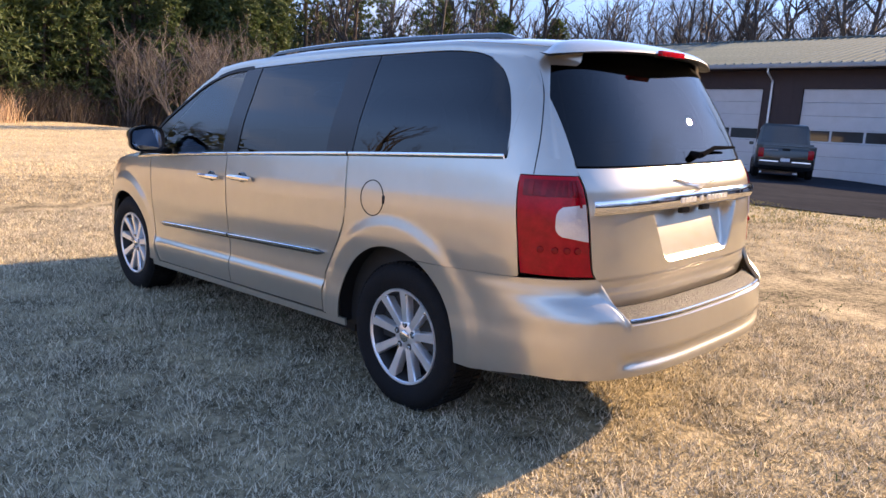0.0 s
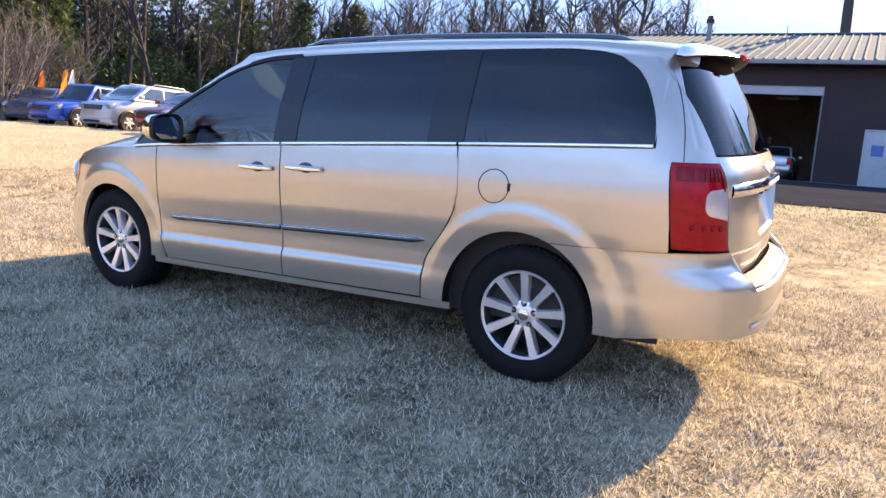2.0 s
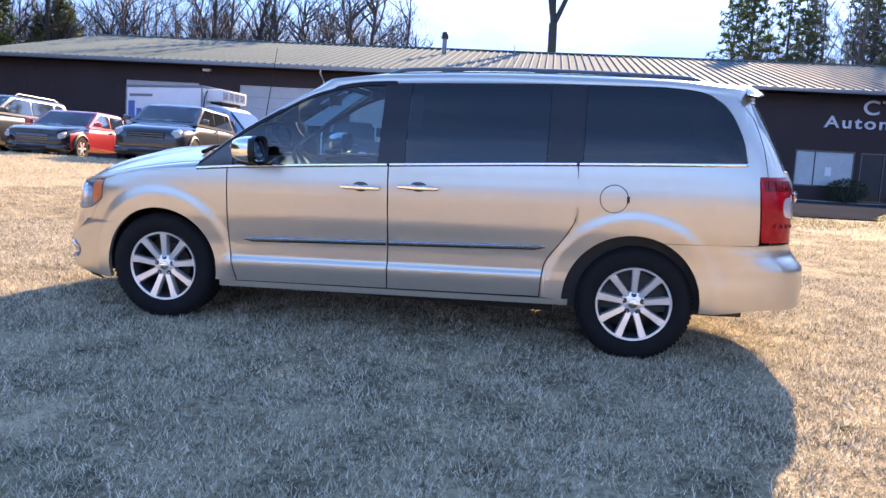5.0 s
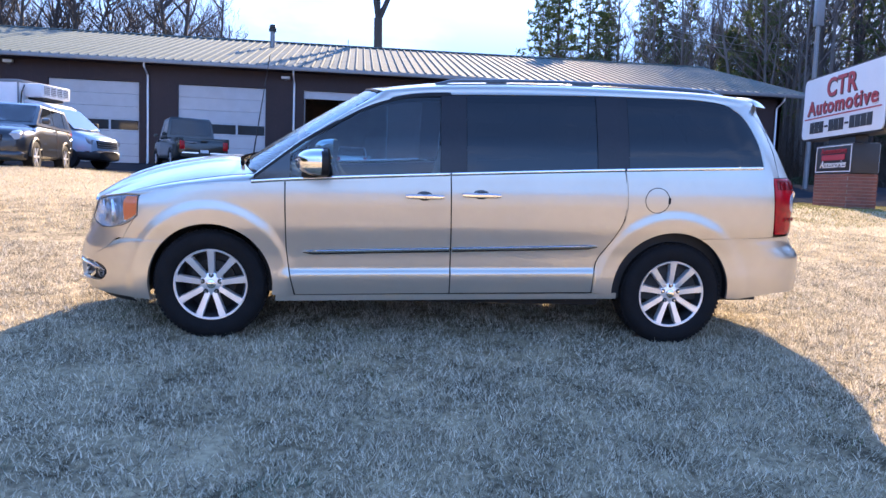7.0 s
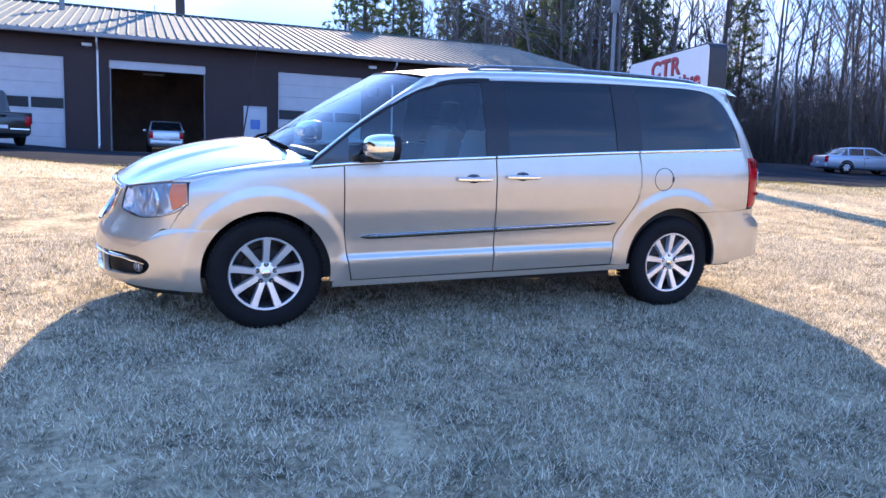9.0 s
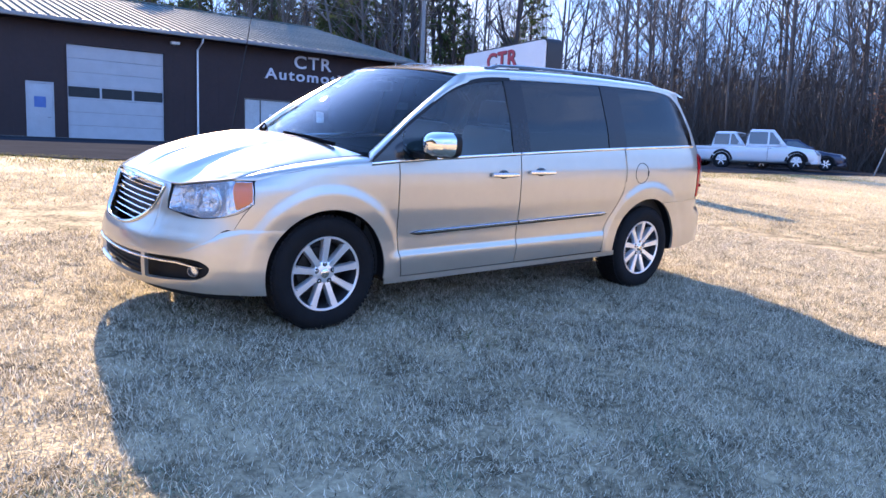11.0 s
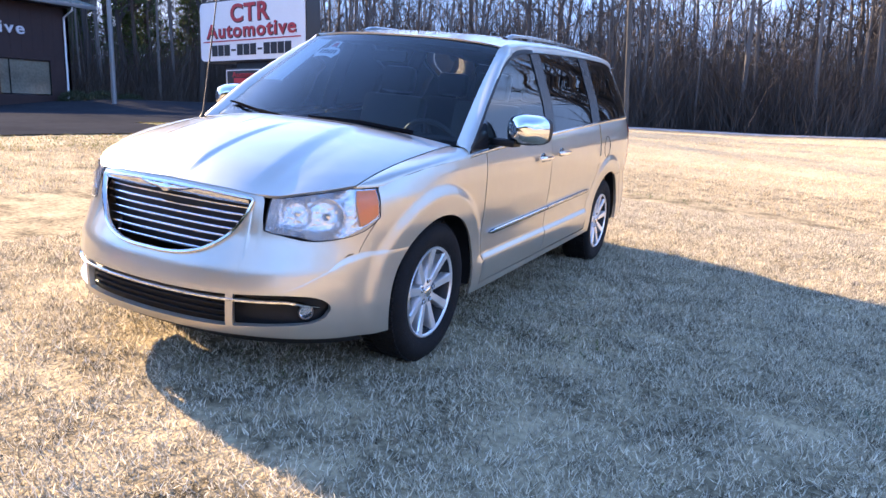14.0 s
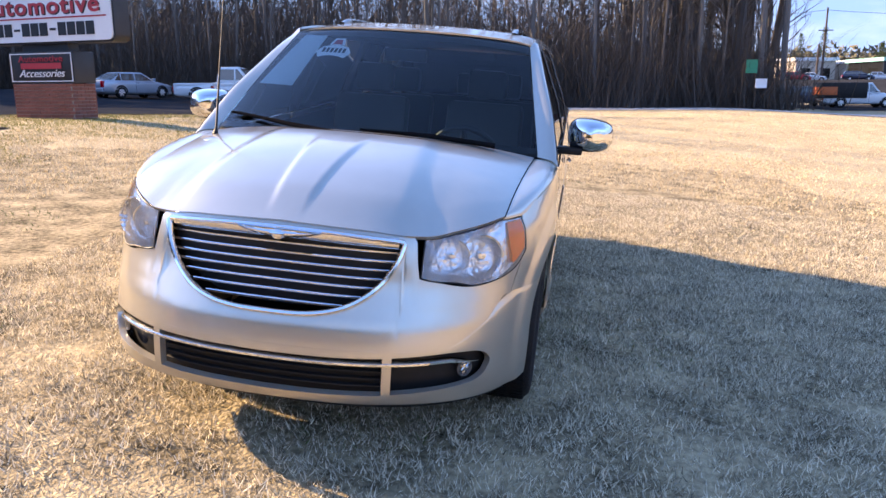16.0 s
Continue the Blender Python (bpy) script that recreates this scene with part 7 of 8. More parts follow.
def car(name, label, category, paint, L, W, H, m, kind="suv", rails=False, rim_mat=None, shaded_nose=False):
    """A parked car, its nose to +x: hull, cabin, panes, lamps, grille, wheels."""
    d = thing(name, label, category, m, group="parked cars")
    w = W / 2
    sed, pick = kind == "sedan", kind == "pickup"
    gc = 0.20 if sed else 0.26
    r = 0.32 if sed else 0.37
    wb = L * 0.58
    fx, rx = L / 2 - L * 0.185, L / 2 - L * 0.185 - wb
    hood = H * (0.62 if sed else 0.57 if pick else 0.63)
    belt_z = H * (0.68 if sed else 0.61 if pick else 0.69)
    deck = belt_z + (0.05 if sed else -0.16 if pick else 0.02)
    f, b = L / 2, -L / 2
    hull = [(f, w * 0.50, gc + 0.16, hood - 0.30, 0.62), (f - 0.04, w * 0.70, gc + 0.06, hood - 0.20, 0.56), (f - 0.14, w * 0.85, gc + 0.02, hood - 0.12, 0.50), (f - 0.34, w * 0.95, gc, hood - 0.055, 0.44), (f - 0.8, w * 0.99, gc, hood, 0.38),
            (f - L * 0.26, w, gc, belt_z, 0.36), (0, w, gc, belt_z, 0.34), (b + L * 0.2, w, gc, deck, 0.36), (b + 0.25, w * 0.97, gc + 0.04, deck, 0.40), (b + 0.05, w * 0.90, gc + 0.12, deck - 0.04, 0.42), (b, w * 0.76, gc + 0.2, deck - 0.12, 0.5)]
    body = part("body", loft(hull, 28), [paint, M_GLOSSBLACK], d)
    # shade on the bonnet and nose is put in as gloss black faces
    if shaded_nose:
        for p in body.data.polygons:
            if p.center.x > f - L * 0.27 and (p.normal.z > 0.45 or p.center.x > f - 0.30):
                p.material_index = 1
    # cabin
    if pick:
        c0, c1, t0, t1 = f - L * 0.26, b + L * 0.42, f - L * 0.37, b + L * 0.45
    elif sed:
        c0, c1, t0, t1 = f - L * 0.27, b + L * 0.10, f - L * 0.45, b + L * 0.30
    else:
        c0, c1, t0, t1 = f - L * 0.23, b + 0.10, f - L * 0.43, b + 0.50
    wt = w * 0.80
    cab = bmesh.new()
    lo = [(c0, w * 0.90), (c0 + 0.0, -w * 0.90), (c1, -w * 0.92), (c1, w * 0.92)]
    secs = [(0.0, 0.0), (0.55, 0.0), (0.86, 0.0), (0.96, 0.25), (1.0, 0.6)]
    rings = []
    for t, rnd in secs:
        z = lerp(belt_z - 0.05, H, t)
        ring = []
        for i in range(12):
            u = i / 12 * 4
            q, k = int(u), u - int(u)
            xs = [lerp(c0, t0, t), lerp(c0, t0, t), lerp(c1, t1, t), lerp(c1, t1, t)]
            yy = lerp(w * 0.93, wt, t) * (1 - rnd * 0.18)
            ys = [yy, -yy, -yy, yy]
            x, y = lerp(xs[q], xs[(q + 1) % 4], k), lerp(ys[q], ys[(q + 1) % 4], k)
            bow = 0.06 * (1 - (y / yy) ** 2) if q in (0, 2) else 0
            x += (bow if q == 0 else -bow) - (rnd * 0.12 if q == 0 else -rnd * 0.12) * (1 if q in (0, 2) else 0)
            ring.append(cab.verts.new((x, y, z + 0.0)))
        rings.append(ring)
    for p, q in zip(rings, rings[1:]):
        for i in range(12):
            cab.faces.new((p[i], p[(i + 1) % 12], q[(i + 1) % 12], q[i]))
    cab.faces.new(rings[-1])
    bmesh.ops.recalc_face_normals(cab, faces=cab.faces)
    part("cabin", cab, paint, d)

    def side_pt(x, t, s, off=0.012):
        return (x, s * (lerp(w * 0.93, wt, t) + off), lerp(belt_z - 0.05, H, t))

    za, zb = 0.12, 0.84
    for s in (1, -1):
        edges = [lerp(c0, t0, za) - 0.10, lerp(c0, c1, 0.46), lerp(c0, c1, 0.76) if not pick else lerp(c0, c1, 0.95), lerp(c1, t1, za) + 0.14]
        tops = [lerp(c0, t0, zb) - 0.12, lerp(c0, c1, 0.46), lerp(c0, c1, 0.76) if not pick else lerp(c0, c1, 0.95), lerp(c1, t1, zb) + 0.14]
        for i in range(2 if pick else 3):
            x0, x1, y0, y1 = edges[i] - 0.04, edges[i + 1] + 0.04, tops[i] - 0.04, tops[i + 1] + 0.04
            if x0 - x1 > 0.12:
                q = [side_pt(x0, za, s), side_pt(x1, za, s), side_pt(min(y1, y0 - 0.02), zb, s), side_pt(y0, zb, s)]
                part("side_window", quad_panel(q if s < 0 else q[::-1], 0.012), M_CARGLASS, d, smooth=False)

    def end_pane(x_of, sgn):
        bm = bmesh.new()
        g = []
        for j in range(4):
            t = lerp(0.14, 0.90, j / 3)
            row = []
            for i in range(9):
                k = lerp(-0.90, 0.90, i / 8)
                yy = lerp(w * 0.93, wt, t)
                row.append(bm.verts.new((x_of(t) + sgn * (0.012 + 0.06 * (1 - k * k)), k * yy, lerp(belt_z - 0.05, H, t))))
            g.append(row)
        for p, q in zip(g, g[1:]):
            for i in range(8):
                bm.faces.new((p[i], p[i + 1], q[i + 1], q[i]))
        bmesh.ops.solidify(bm, geom=bm.faces, thickness=0.006)
        bmesh.ops.recalc_face_normals(bm, faces=bm.faces)
        return bm
    part("windscreen", end_pane(lambda t: lerp(c0, t0, t), 1), M_CARGLASS, d)
    part("rear_window", end_pane(lambda t: lerp(c1, t1, t), -1), M_CARGLASS, d)
    # an added black skin over the bonnet, for the same shade
    if shaded_nose:
        part("bonnet", loft([(f - L * 0.27, w * 0.86, belt_z - 0.20, belt_z + 0.012, 0.40), (f - 0.6, w * 0.86, hood - 0.20, hood + 0.012, 0.40), (f - 0.25, w * 0.84, hood - 0.22, hood - 0.026, 0.42), (f - 0.05, w * 0.72, hood - 0.30, hood - 0.10, 0.45)], 24), M_GLOSSBLACK, d, "black skin for the bonnet's shade")
    nose_mat = M_GLOSSBLACK if shaded_nose else M_BLACK
    part("grille", boxed(f - 0.16, f + 0.008, -w * 0.50, w * 0.50, hood - 0.40, hood - 0.22, 0.03), nose_mat, d)
    for k in range(3):
        part("grille_bar", boxed(f + 0.004, f + 0.02, -w * 0.47, w * 0.47, hood - 0.385 + k * 0.055, hood - 0.373 + k * 0.055, 0.004), M_GUTTER, d)
    part("front_bumper", loft([(f - 0.40, w * 0.94, gc - 0.02, gc + 0.24, 0.4), (f - 0.14, w * 0.90, gc - 0.02, gc + 0.25, 0.5), (f - 0.02, w * 0.74, gc + 0.0, gc + 0.23, 0.6), (f + 0.03, w * 0.52, gc + 0.03, gc + 0.20, 0.7)], 20), M_GLOSSBLACK if shaded_nose else paint, d)
    part("lower_intake", boxed(f - 0.10, f + 0.036, -w * 0.46, w * 0.46, gc + 0.05, gc + 0.15, 0.02), M_BLACK, d)
    part("rear_bumper", boxed(b - 0.05, b + 0.15, -w * 0.86, w * 0.86, gc + 0.16, gc + 0.36, 0.04), M_DARKMETAL if pick else paint, d)
    part("number_plate", boxed(b - 0.062, b - 0.045, -0.16, 0.16, gc + 0.34, gc + 0.46), M_PLATE, d, smooth=False)
    for s in (1, -1):
        bm = loft([(f - 0.55, 0.02, hood - 0.20, hood - 0.10, 0.6), (f - 0.38, 0.10, hood - 0.28, hood - 0.09, 0.6), (f - 0.16, 0.14, hood - 0.33, hood - 0.15, 0.6), (f - 0.07, 0.12, hood - 0.34, hood - 0.20, 0.6)], 12)
        part("headlamp", bm, M_HEADL, d, m=Matrix.Translation((0, s * w * 0.74, 0)))
        part("tail_lamp", boxed(b - 0.015, b + 0.14, s * w * 0.80 - 0.10, s * w * 0.80 + 0.10, deck - 0.42, deck - 0.08, 0.03), M_REDLENS, d)
        mm = part("door_mirror", boxed(c0 - 0.32, c0 - 0.16, s * (w + 0.10) - 0.09, s * (w + 0.10) + 0.09, belt_z + 0.0, belt_z + 0.14, 0.04), paint, d)
        part("door_seam", boxed(lerp(c0, c1, 0.46) - 0.006, lerp(c0, c1, 0.46) + 0.006, s * w - 0.004, s * w + 0.004, gc + 0.14, belt_z - 0.06), M_BLACK, d, smooth=False)
        part("door_handle", boxed(lerp(c0, c1, 0.42) - 0.09, lerp(c0, c1, 0.42) + 0.09, s * w - 0.01, s * w + 0.025, belt_z - 0.14, belt_z - 0.10, 0.01), M_CHROME, d)
        if rails:
            part("roof_rail", tube(bmesh.new(), [V(t0 - 0.2, s * wt * 0.86, H - 0.02), V(t0 - 0.35, s * wt * 0.86, H + 0.07), V(t1 + 0.3, s * wt * 0.86, H + 0.07), V(t1 + 0.1, s * wt * 0.86, H - 0.02)], [0.022] * 4, 8), M_GUTTER, d)
        for x in (fx, rx):
            sg = 1 if s > 0 else -1
            mw = Matrix.Translation((x, s * (w - 0.10), r)) @ (Matrix.Identity(4) if s > 0 else pose(0, 0, 0, 0, 0, 180))
            wh = part("wheel", lathe([(r * 0.64, -0.12), (r * 0.9, -0.13), (r, -0.10), (r, 0.08), (r * 0.93, 0.11), (r * 0.66, 0.10), (r * 0.64, 0.08)], 36), M_RUBBER, d, m=mw)
            part("rim", lathe([(r * 0.66, 0.10), (r * 0.60, 0.095), (r * 0.57, 0.05), (r * 0.2, 0.03), (0.0, 0.03)], 30), M_BLACK, wh)
            for k in range(6):
                bm = boxed(0.03, r * 0.62, 0.035, 0.10, -0.030, 0.030, 0.008)
                bmesh.ops.rotate(bm, verts=bm.verts, cent=(0, 0, 0), matrix=Matrix.Rotation(k * math.pi / 3, 3, "Y"))
                part("spoke", bm, rim_mat or M_ALLOY, wh)
            bm = bmesh.new()
            tube(bm, [V(x + (r + 0.05) * math.cos(q), s * (w - 0.045), r + (r + 0.05) * math.sin(q)) for q in [math.pi * i / 14 for i in range(15)]], [0.065] * 15, 8)
            part("wheel_arch", bm, M_BLACK, d)
    if pick:
        bm = bmesh.new()
        x0, x1 = c1 - 0.10, b + 0.06
        box(bm, x0, x1, w * 0.72, w * 0.96, deck - 0.1, deck + 0.06, 0.03)
        box(bm, x0, x1, -w * 0.96, -w * 0.72, deck - 0.1, deck + 0.06, 0.03)
        box(bm, x1, x1 + 0.10, -w * 0.96, w * 0.96, deck - 0.35, deck + 0.06, 0.03)
        part("load_bed", bm, paint, d)
        for s in (1, -1):
            part("bumper_strip", boxed(b - 0.062, b - 0.045, s * w * 0.52 - w * 0.30, s * w * 0.52 + w * 0.30, gc + 0.31, gc + 0.355), M_CHROME, d, "thin chrome strip", smooth=False)
        part("tailgate_handle", boxed(b - 0.055, b + 0.02, -0.13, 0.13, deck - 0.12, deck - 0.05, 0.01), M_BLACK, d)
        part("tailgate_lettering", boxed(b - 0.052, b - 0.02, w * 0.26, w * 0.72, deck - 0.16, deck - 0.11), M_GUTTER, d, "pale raised bar", smooth=False)
        part("bed_cover", boxed(x0, x1, -w * 0.72, w * 0.72, deck + 0.01, deck + 0.04), M_BLACK, d)
    return d


P_CHARCOAL = car_paint("charcoal_paint", (0.020, 0.023, 0.027), 0.4)
P_RED = car_paint("red_paint", (0.40, 0.010, 0.016), 0.3)
P_DKGREY = car_paint("slate_paint", (0.018, 0.023, 0.030), 0.4)
P_WHITE = car_paint("white_paint_car", (0.72, 0.73, 0.74), 0.1)
P_SILVER = car_paint("silver_paint", (0.50, 0.52, 0.55), 0.7)
P_SILVERGREY = car_paint("silver_grey_paint", (0.40, 0.41, 0.43), 0.4)
P_DKRED = car_paint("dark_red_paint", (0.24, 0.008, 0.012), 0.3)
P_BLUE = car_paint("blue_paint", (0.015, 0.06, 0.36), 0.4)
P_DKBLUE = car_paint("navy_paint", (0.012, 0.018, 0.05), 0.5)
P_GREEN = car_paint("dark_green_paint", (0.006, 0.011, 0.010), 0.1)
P_PALE = car_paint("pale_blue_paint", (0.36, 0.42, 0.50), 0.5)


def at(x, y, turn, dz=0.0):
    return Matrix.Translation((x, y, ground_z(x, y) + 0.022 + dz)) @ Matrix.Rotation(radians(turn), 4, "Z")


car("parked_suv", "charcoal crossover with chrome grille on the forecourt edge", "car", P_CHARCOAL, 4.74, 1.93, 1.71, at(9.4, -14.6, 97), "suv")
car("parked_sedan", "red sedan, its shaded bonnet and nose coloured black", "car", P_RED, 4.63, 1.80, 1.42, at(12.7, -14.9, 95), "sedan", shaded_nose=True)
car("parked_suv", "slate grey three-row crossover with roof rails", "car", P_DKGREY, 5.17, 1.99, 1.79, at(15.6, -15.2, 92), "suv", rails=True)
car("parked_suv", "deep red small crossover", "car", P_DKRED, 4.5, 1.80, 1.65, at(18.5, -15.4, 90), "suv")
car("parked_suv", "silver boxy off-road wagon with roof rack", "car", P_SILVERGREY, 4.54, 1.85, 1.85, at(21.8, -15.6, 94), "suv", rails=True)
car("parked_pickup", "bright blue pickup truck", "pickup truck", P_BLUE, 5.2, 1.85, 1.80, at(25.0, -15.9, 97), "pickup")
car("parked_suv", "dark navy car at the end of the row", "car", P_DKBLUE, 4.6, 1.85, 1.68, at(29.4, -16.7, 120), "suv")
car("parked_pickup", "dark green pickup backed towards the lawn, chrome strip on its bumper", "pickup truck", P_GREEN, 5.7, 2.12, 2.13, at(7.89, -27.9, -66), "pickup")
car("parked_sedan", "pale blue sedan parked by the road", "car", P_PALE, 4.7, 1.80, 1.44, at(-34.9, -24.3, 160), "sedan")
car("parked_sedan", "black sedan parked before the woods", "car", P_DKBLUE, 4.7, 1.8, 1.42, at(-31.65, -12.94, 116), "sedan")
car("parked_pickup", "white pickup parked before the woods", "pickup truck", P_WHITE, 5.3, 1.9, 1.75, at(-28.57, -13.05, 118), "pickup")
car("parked_pickup", "white pickup seen beyond the van across the road", "pickup truck", P_WHITE, 5.6, 1.95, 1.85, at(-33.5, -17.5, 100), "pickup")
car("parked_suv", "silver car inside the open garage bay", "car", P_SILVER, 4.5, 1.82, 1.62, Matrix.Translation((0.9, -37.9, LOT + 0.03)) @ Matrix.Rotation(radians(-90), 4, "Z"), "suv")
work = car("work_truck", "white work truck with a black bed and orange load", "truck", P_WHITE, 5.7, 2.0, 1.95, at(-60.0, 22.6, 92), "pickup")
part("stake_bed", boxed(-3.05, 0.35, -1.06, 1.06, 0.75, 1.95, 0.03), M_BLACK, work, "black high-sided bed")
part("orange_load", boxed(-3.06, -1.85, -1.075, 1.075, 1.0, 1.62, 0.02), material("safety_orange", (0.62, 0.14, 0.03), 0.6, vary=0.15), work, "orange panel")
car("parked_suv", "dark car on the far road", "car", P_DKBLUE, 4.6, 1.85, 1.7, at(-66.0, 20.2, 100), "suv")

# refrigerated box van
bv = thing("box_van", "white refrigerated box van with a silver-blue cab and blue marks", "van", at(12.45, -23.45, 165))
P_VAN = car_paint("ice_blue_paint", (0.30, 0.37, 0.46), 0.3)
part("cargo_box", boxed(-3.7, 0.2, -1.05, 1.05, 0.75, 3.02, 0.04), M_WHITE, bv)
part("box_trim", boxed(-3.72, 0.22, -1.065, 1.065, 2.94, 3.04, 0.01), M_GUTTER, bv)
for x in (-3.71, 0.17):
    for s in (1, -1):
        part("corner_trim", boxed(x, x + 0.06, s * 1.05 - 0.02, s * 1.05 + 0.02, 0.75, 2.94, 0.008), M_GUTTER, bv)
cabm = loft([(2.92, 0.62, 0.42, 0.98, 0.50), (2.84, 0.84, 0.34, 1.10, 0.44), (2.60, 0.93, 0.32, 1.20, 0.40), (2.12, 0.96, 0.32, 1.34, 0.36), (1.72, 0.96, 0.32, 1.72, 0.34), (1.28, 0.95, 0.32, 2.10, 0.32), (0.9, 0.95, 0.32, 2.24, 0.32), (0.22, 0.95, 0.32, 2.30, 0.32)], 28)
part("cab", cabm, P_VAN, bv, "silver-blue cab")
part("cab_roof", loft([(1.34, 0.62, 2.02, 2.12, 0.5), (1.1, 0.74, 2.10, 2.24, 0.5), (0.5, 0.78, 2.2, 2.36, 0.5), (0.2, 0.78, 2.2, 2.40, 0.5)], 20), M_WHITE, bv)
part("windscreen", quad_panel([(2.14, -0.80, 1.37), (2.14, 0.80, 1.37), (1.34, 0.70, 2.08), (1.34, -0.70, 2.08)], 0.03), M_CARGLASS, bv)
for s in (1, -1):
    part("side_window", quad_panel([(1.75, s * 0.975, 1.32), (0.6, s * 0.975, 1.32), (0.62, s * 0.945, 2.02), (1.28, s * 0.945, 2.02)][:: (1 if s > 0 else -1)], 0.012), M_CARGLASS, bv)
    part("headlamp", loft([(2.46, 0.03, 1.02, 1.12, 0.6), (2.66, 0.10, 0.88, 1.12, 0.6), (2.86, 0.10, 0.84, 1.02, 0.6)], 12), M_HEADL, bv, m=Matrix.Translation((0, s * 0.79, 0)))
    part("door_mirror", boxed(1.62, 1.80, s * 1.12 - 0.10, s * 1.12 + 0.10, 1.36, 1.70, 0.04), M_BLACK, bv)
    part("wiper", tube(bmesh.new(), [V(2.19, s * 0.12, 1.36), V(2.10, s * 0.62, 1.44)], [0.012, 0.008], 6), M_BLACK, bv)
    for x in (2.05, -2.3):
        part("wheel", lathe([(0.0, 0.06), (0.2, 0.05), (0.22, 0.1), (0.34, 0.1), (0.36, 0.06), (0.36, -0.1), (0.2, -0.12)], 30), M_RUBBER, bv, m=Matrix.Translation((x, s * 0.92, 0.36)) @ (Matrix.Identity(4) if s > 0 else pose(0, 0, 0, 0, 0, 180)))
    # the owner's name stands as plain blue shapes with a green leaf shape
    for a, b2, c, e in ((-3.56, -3.22, 1.66, 2.40), (-3.12, -2.86, 1.50, 2.10), (-2.76, -2.46, 1.66, 2.12), (-2.36, -2.08, 1.66, 2.12), (-1.98, -1.64, 1.66, 2.12)):
        part("blue_shape", boxed(a, b2, s * 1.053 - 0.004, s * 1.053 + 0.004, c, e, 0.0), M_BLUE, bv, smooth=False)
    part("green_shape", boxed(-3.10, -2.88, s * 1.055 - 0.006, s * 1.055 + 0.006, 1.50, 1.70), material("leaf_green_print", (0.12, 0.35, 0.08), 0.5, vary=0.1), bv, smooth=False)
    part("grey_rule", boxed(-3.5, -2.3, s * 1.053 - 0.004, s * 1.053 + 0.004, 2.58, 2.68), M_GUTTER, bv, smooth=False)
part("grille", boxed(2.80, 2.94, -0.62, 0.62, 0.72, 1.0, 0.05), M_BLACK, bv)
for k in range(3):
    part("grille_bar", boxed(2.935, 2.95, -0.58, 0.58, 0.77 + k * 0.08, 0.79 + k * 0.08), M_GUTTER, bv, smooth=False)
part("bumper", loft([(2.3, 0.97, 0.28, 0.66, 0.4), (2.7, 0.95, 0.27, 0.67, 0.45), (2.9, 0.82, 0.28, 0.66, 0.5), (3.0, 0.6, 0.32, 0.62, 0.6)], 20), M_BLACK, bv)
part("bracket", boxed(0.2, 0.80, -0.55, 0.55, 2.36, 2.50, 0.02), M_DARKMETAL, bv, smooth=False)
rf = part("cooling_unit", boxed(0.22, 0.92, -0.80, 0.80, 2.46, 2.93, 0.06), M_WHITE, bv, "white cooling unit over the cab")
part("grate", boxed(0.90, 0.925, -0.66, 0.66, 2.54, 2.86), M_BLACK, rf)
for k in range(5):
    part("grate_bar", boxed(0.922, 0.935, -0.66, 0.66, 2.555 + k * 0.065, 2.585 + k * 0.065), M_WHITE, rf, smooth=False)
for k in range(3):
    part("grate_post", boxed(0.922, 0.938, -0.36 + k * 0.34, -0.32 + k * 0.34, 2.54, 2.86), M_WHITE, rf, smooth=False)
part("hose", tube(bmesh.new(), [V(0.3, -0.86, 2.85), V(0.28, -0.98, 2.6), V(0.26, -1.0, 2.2), V(0.27, -0.98, 1.8)], [0.025] * 4, 8), M_BLACK, bv)
part("underframe", boxed(-3.4, 1.9, -0.7, 0.7, 0.42, 0.75), M_BLACK, bv, smooth=False)

# poles, cables and far clutter
pole = thing("light_pole", "pale grey street light pole", "pole", pose(-22.3, -30.2, ground_z(-22.3, -30.2)))
part("shaft", tube(bmesh.new(), [V(0, 0, -0.2), V(0, 0, 11)], [0.13, 0.09], 12), M_GUTTER, pole)
part("junction_box", boxed(-0.2, 0.2, -0.16, 0.16, 8.2, 9.7, 0.03), M_GUTTER, pole)
up = thing("utility_pole", "wooden utility pole with cables", "pole", pose(-44, -52, 0.9))
part("shaft", tube(bmesh.new(), [V(0, 0, 0), V(0, 0, 14)], [0.17, 0.12], 10), M_PINEBARK, up)
part("crossarm", boxed(-1.2, 1.2, -0.06, 0.06, 13.0, 13.15), M_PINEBARK, up)
for k in range(3):
    pts = [V(lerp(0, 20, t), lerp(0, -2, t), 12.9 + 0.5 * k - 1.4 * 4 * t * (1 - t)) for t in [i / 16 for i in range(17)]]
    part("cable", tube(bmesh.new(), pts, [0.025] * 17, 4), M_GUTTER, up)


pw = thing("utility_pole", "grey weathered utility pole with a guy wire", "pole", pose(-34.3, -6.7, ground_z(-34.3, -6.7)))
part("shaft", tube(bmesh.new(), [V(0, 0, -0.3), V(0.1, -0.3, 12.0)], [0.13, 0.10], 12), material("weathered_pole", (0.085, 0.08, 0.072), 0.9, vary=0.3, scale=2, stretch=(1, 1, 0.2)), pw)
part("guy_wire", tube(bmesh.new(), [V(2.9, -2.4, 0.0), V(0.1, -0.25, 9.5)], [0.004, 0.004], 6), M_DARKMETAL, pw)
part("guy_sleeve", tube(bmesh.new(), [V(2.9, -2.4, 0.0), V(2.4, -2.02, 1.75)], [0.028, 0.028], 6), M_GUTTER, pw)


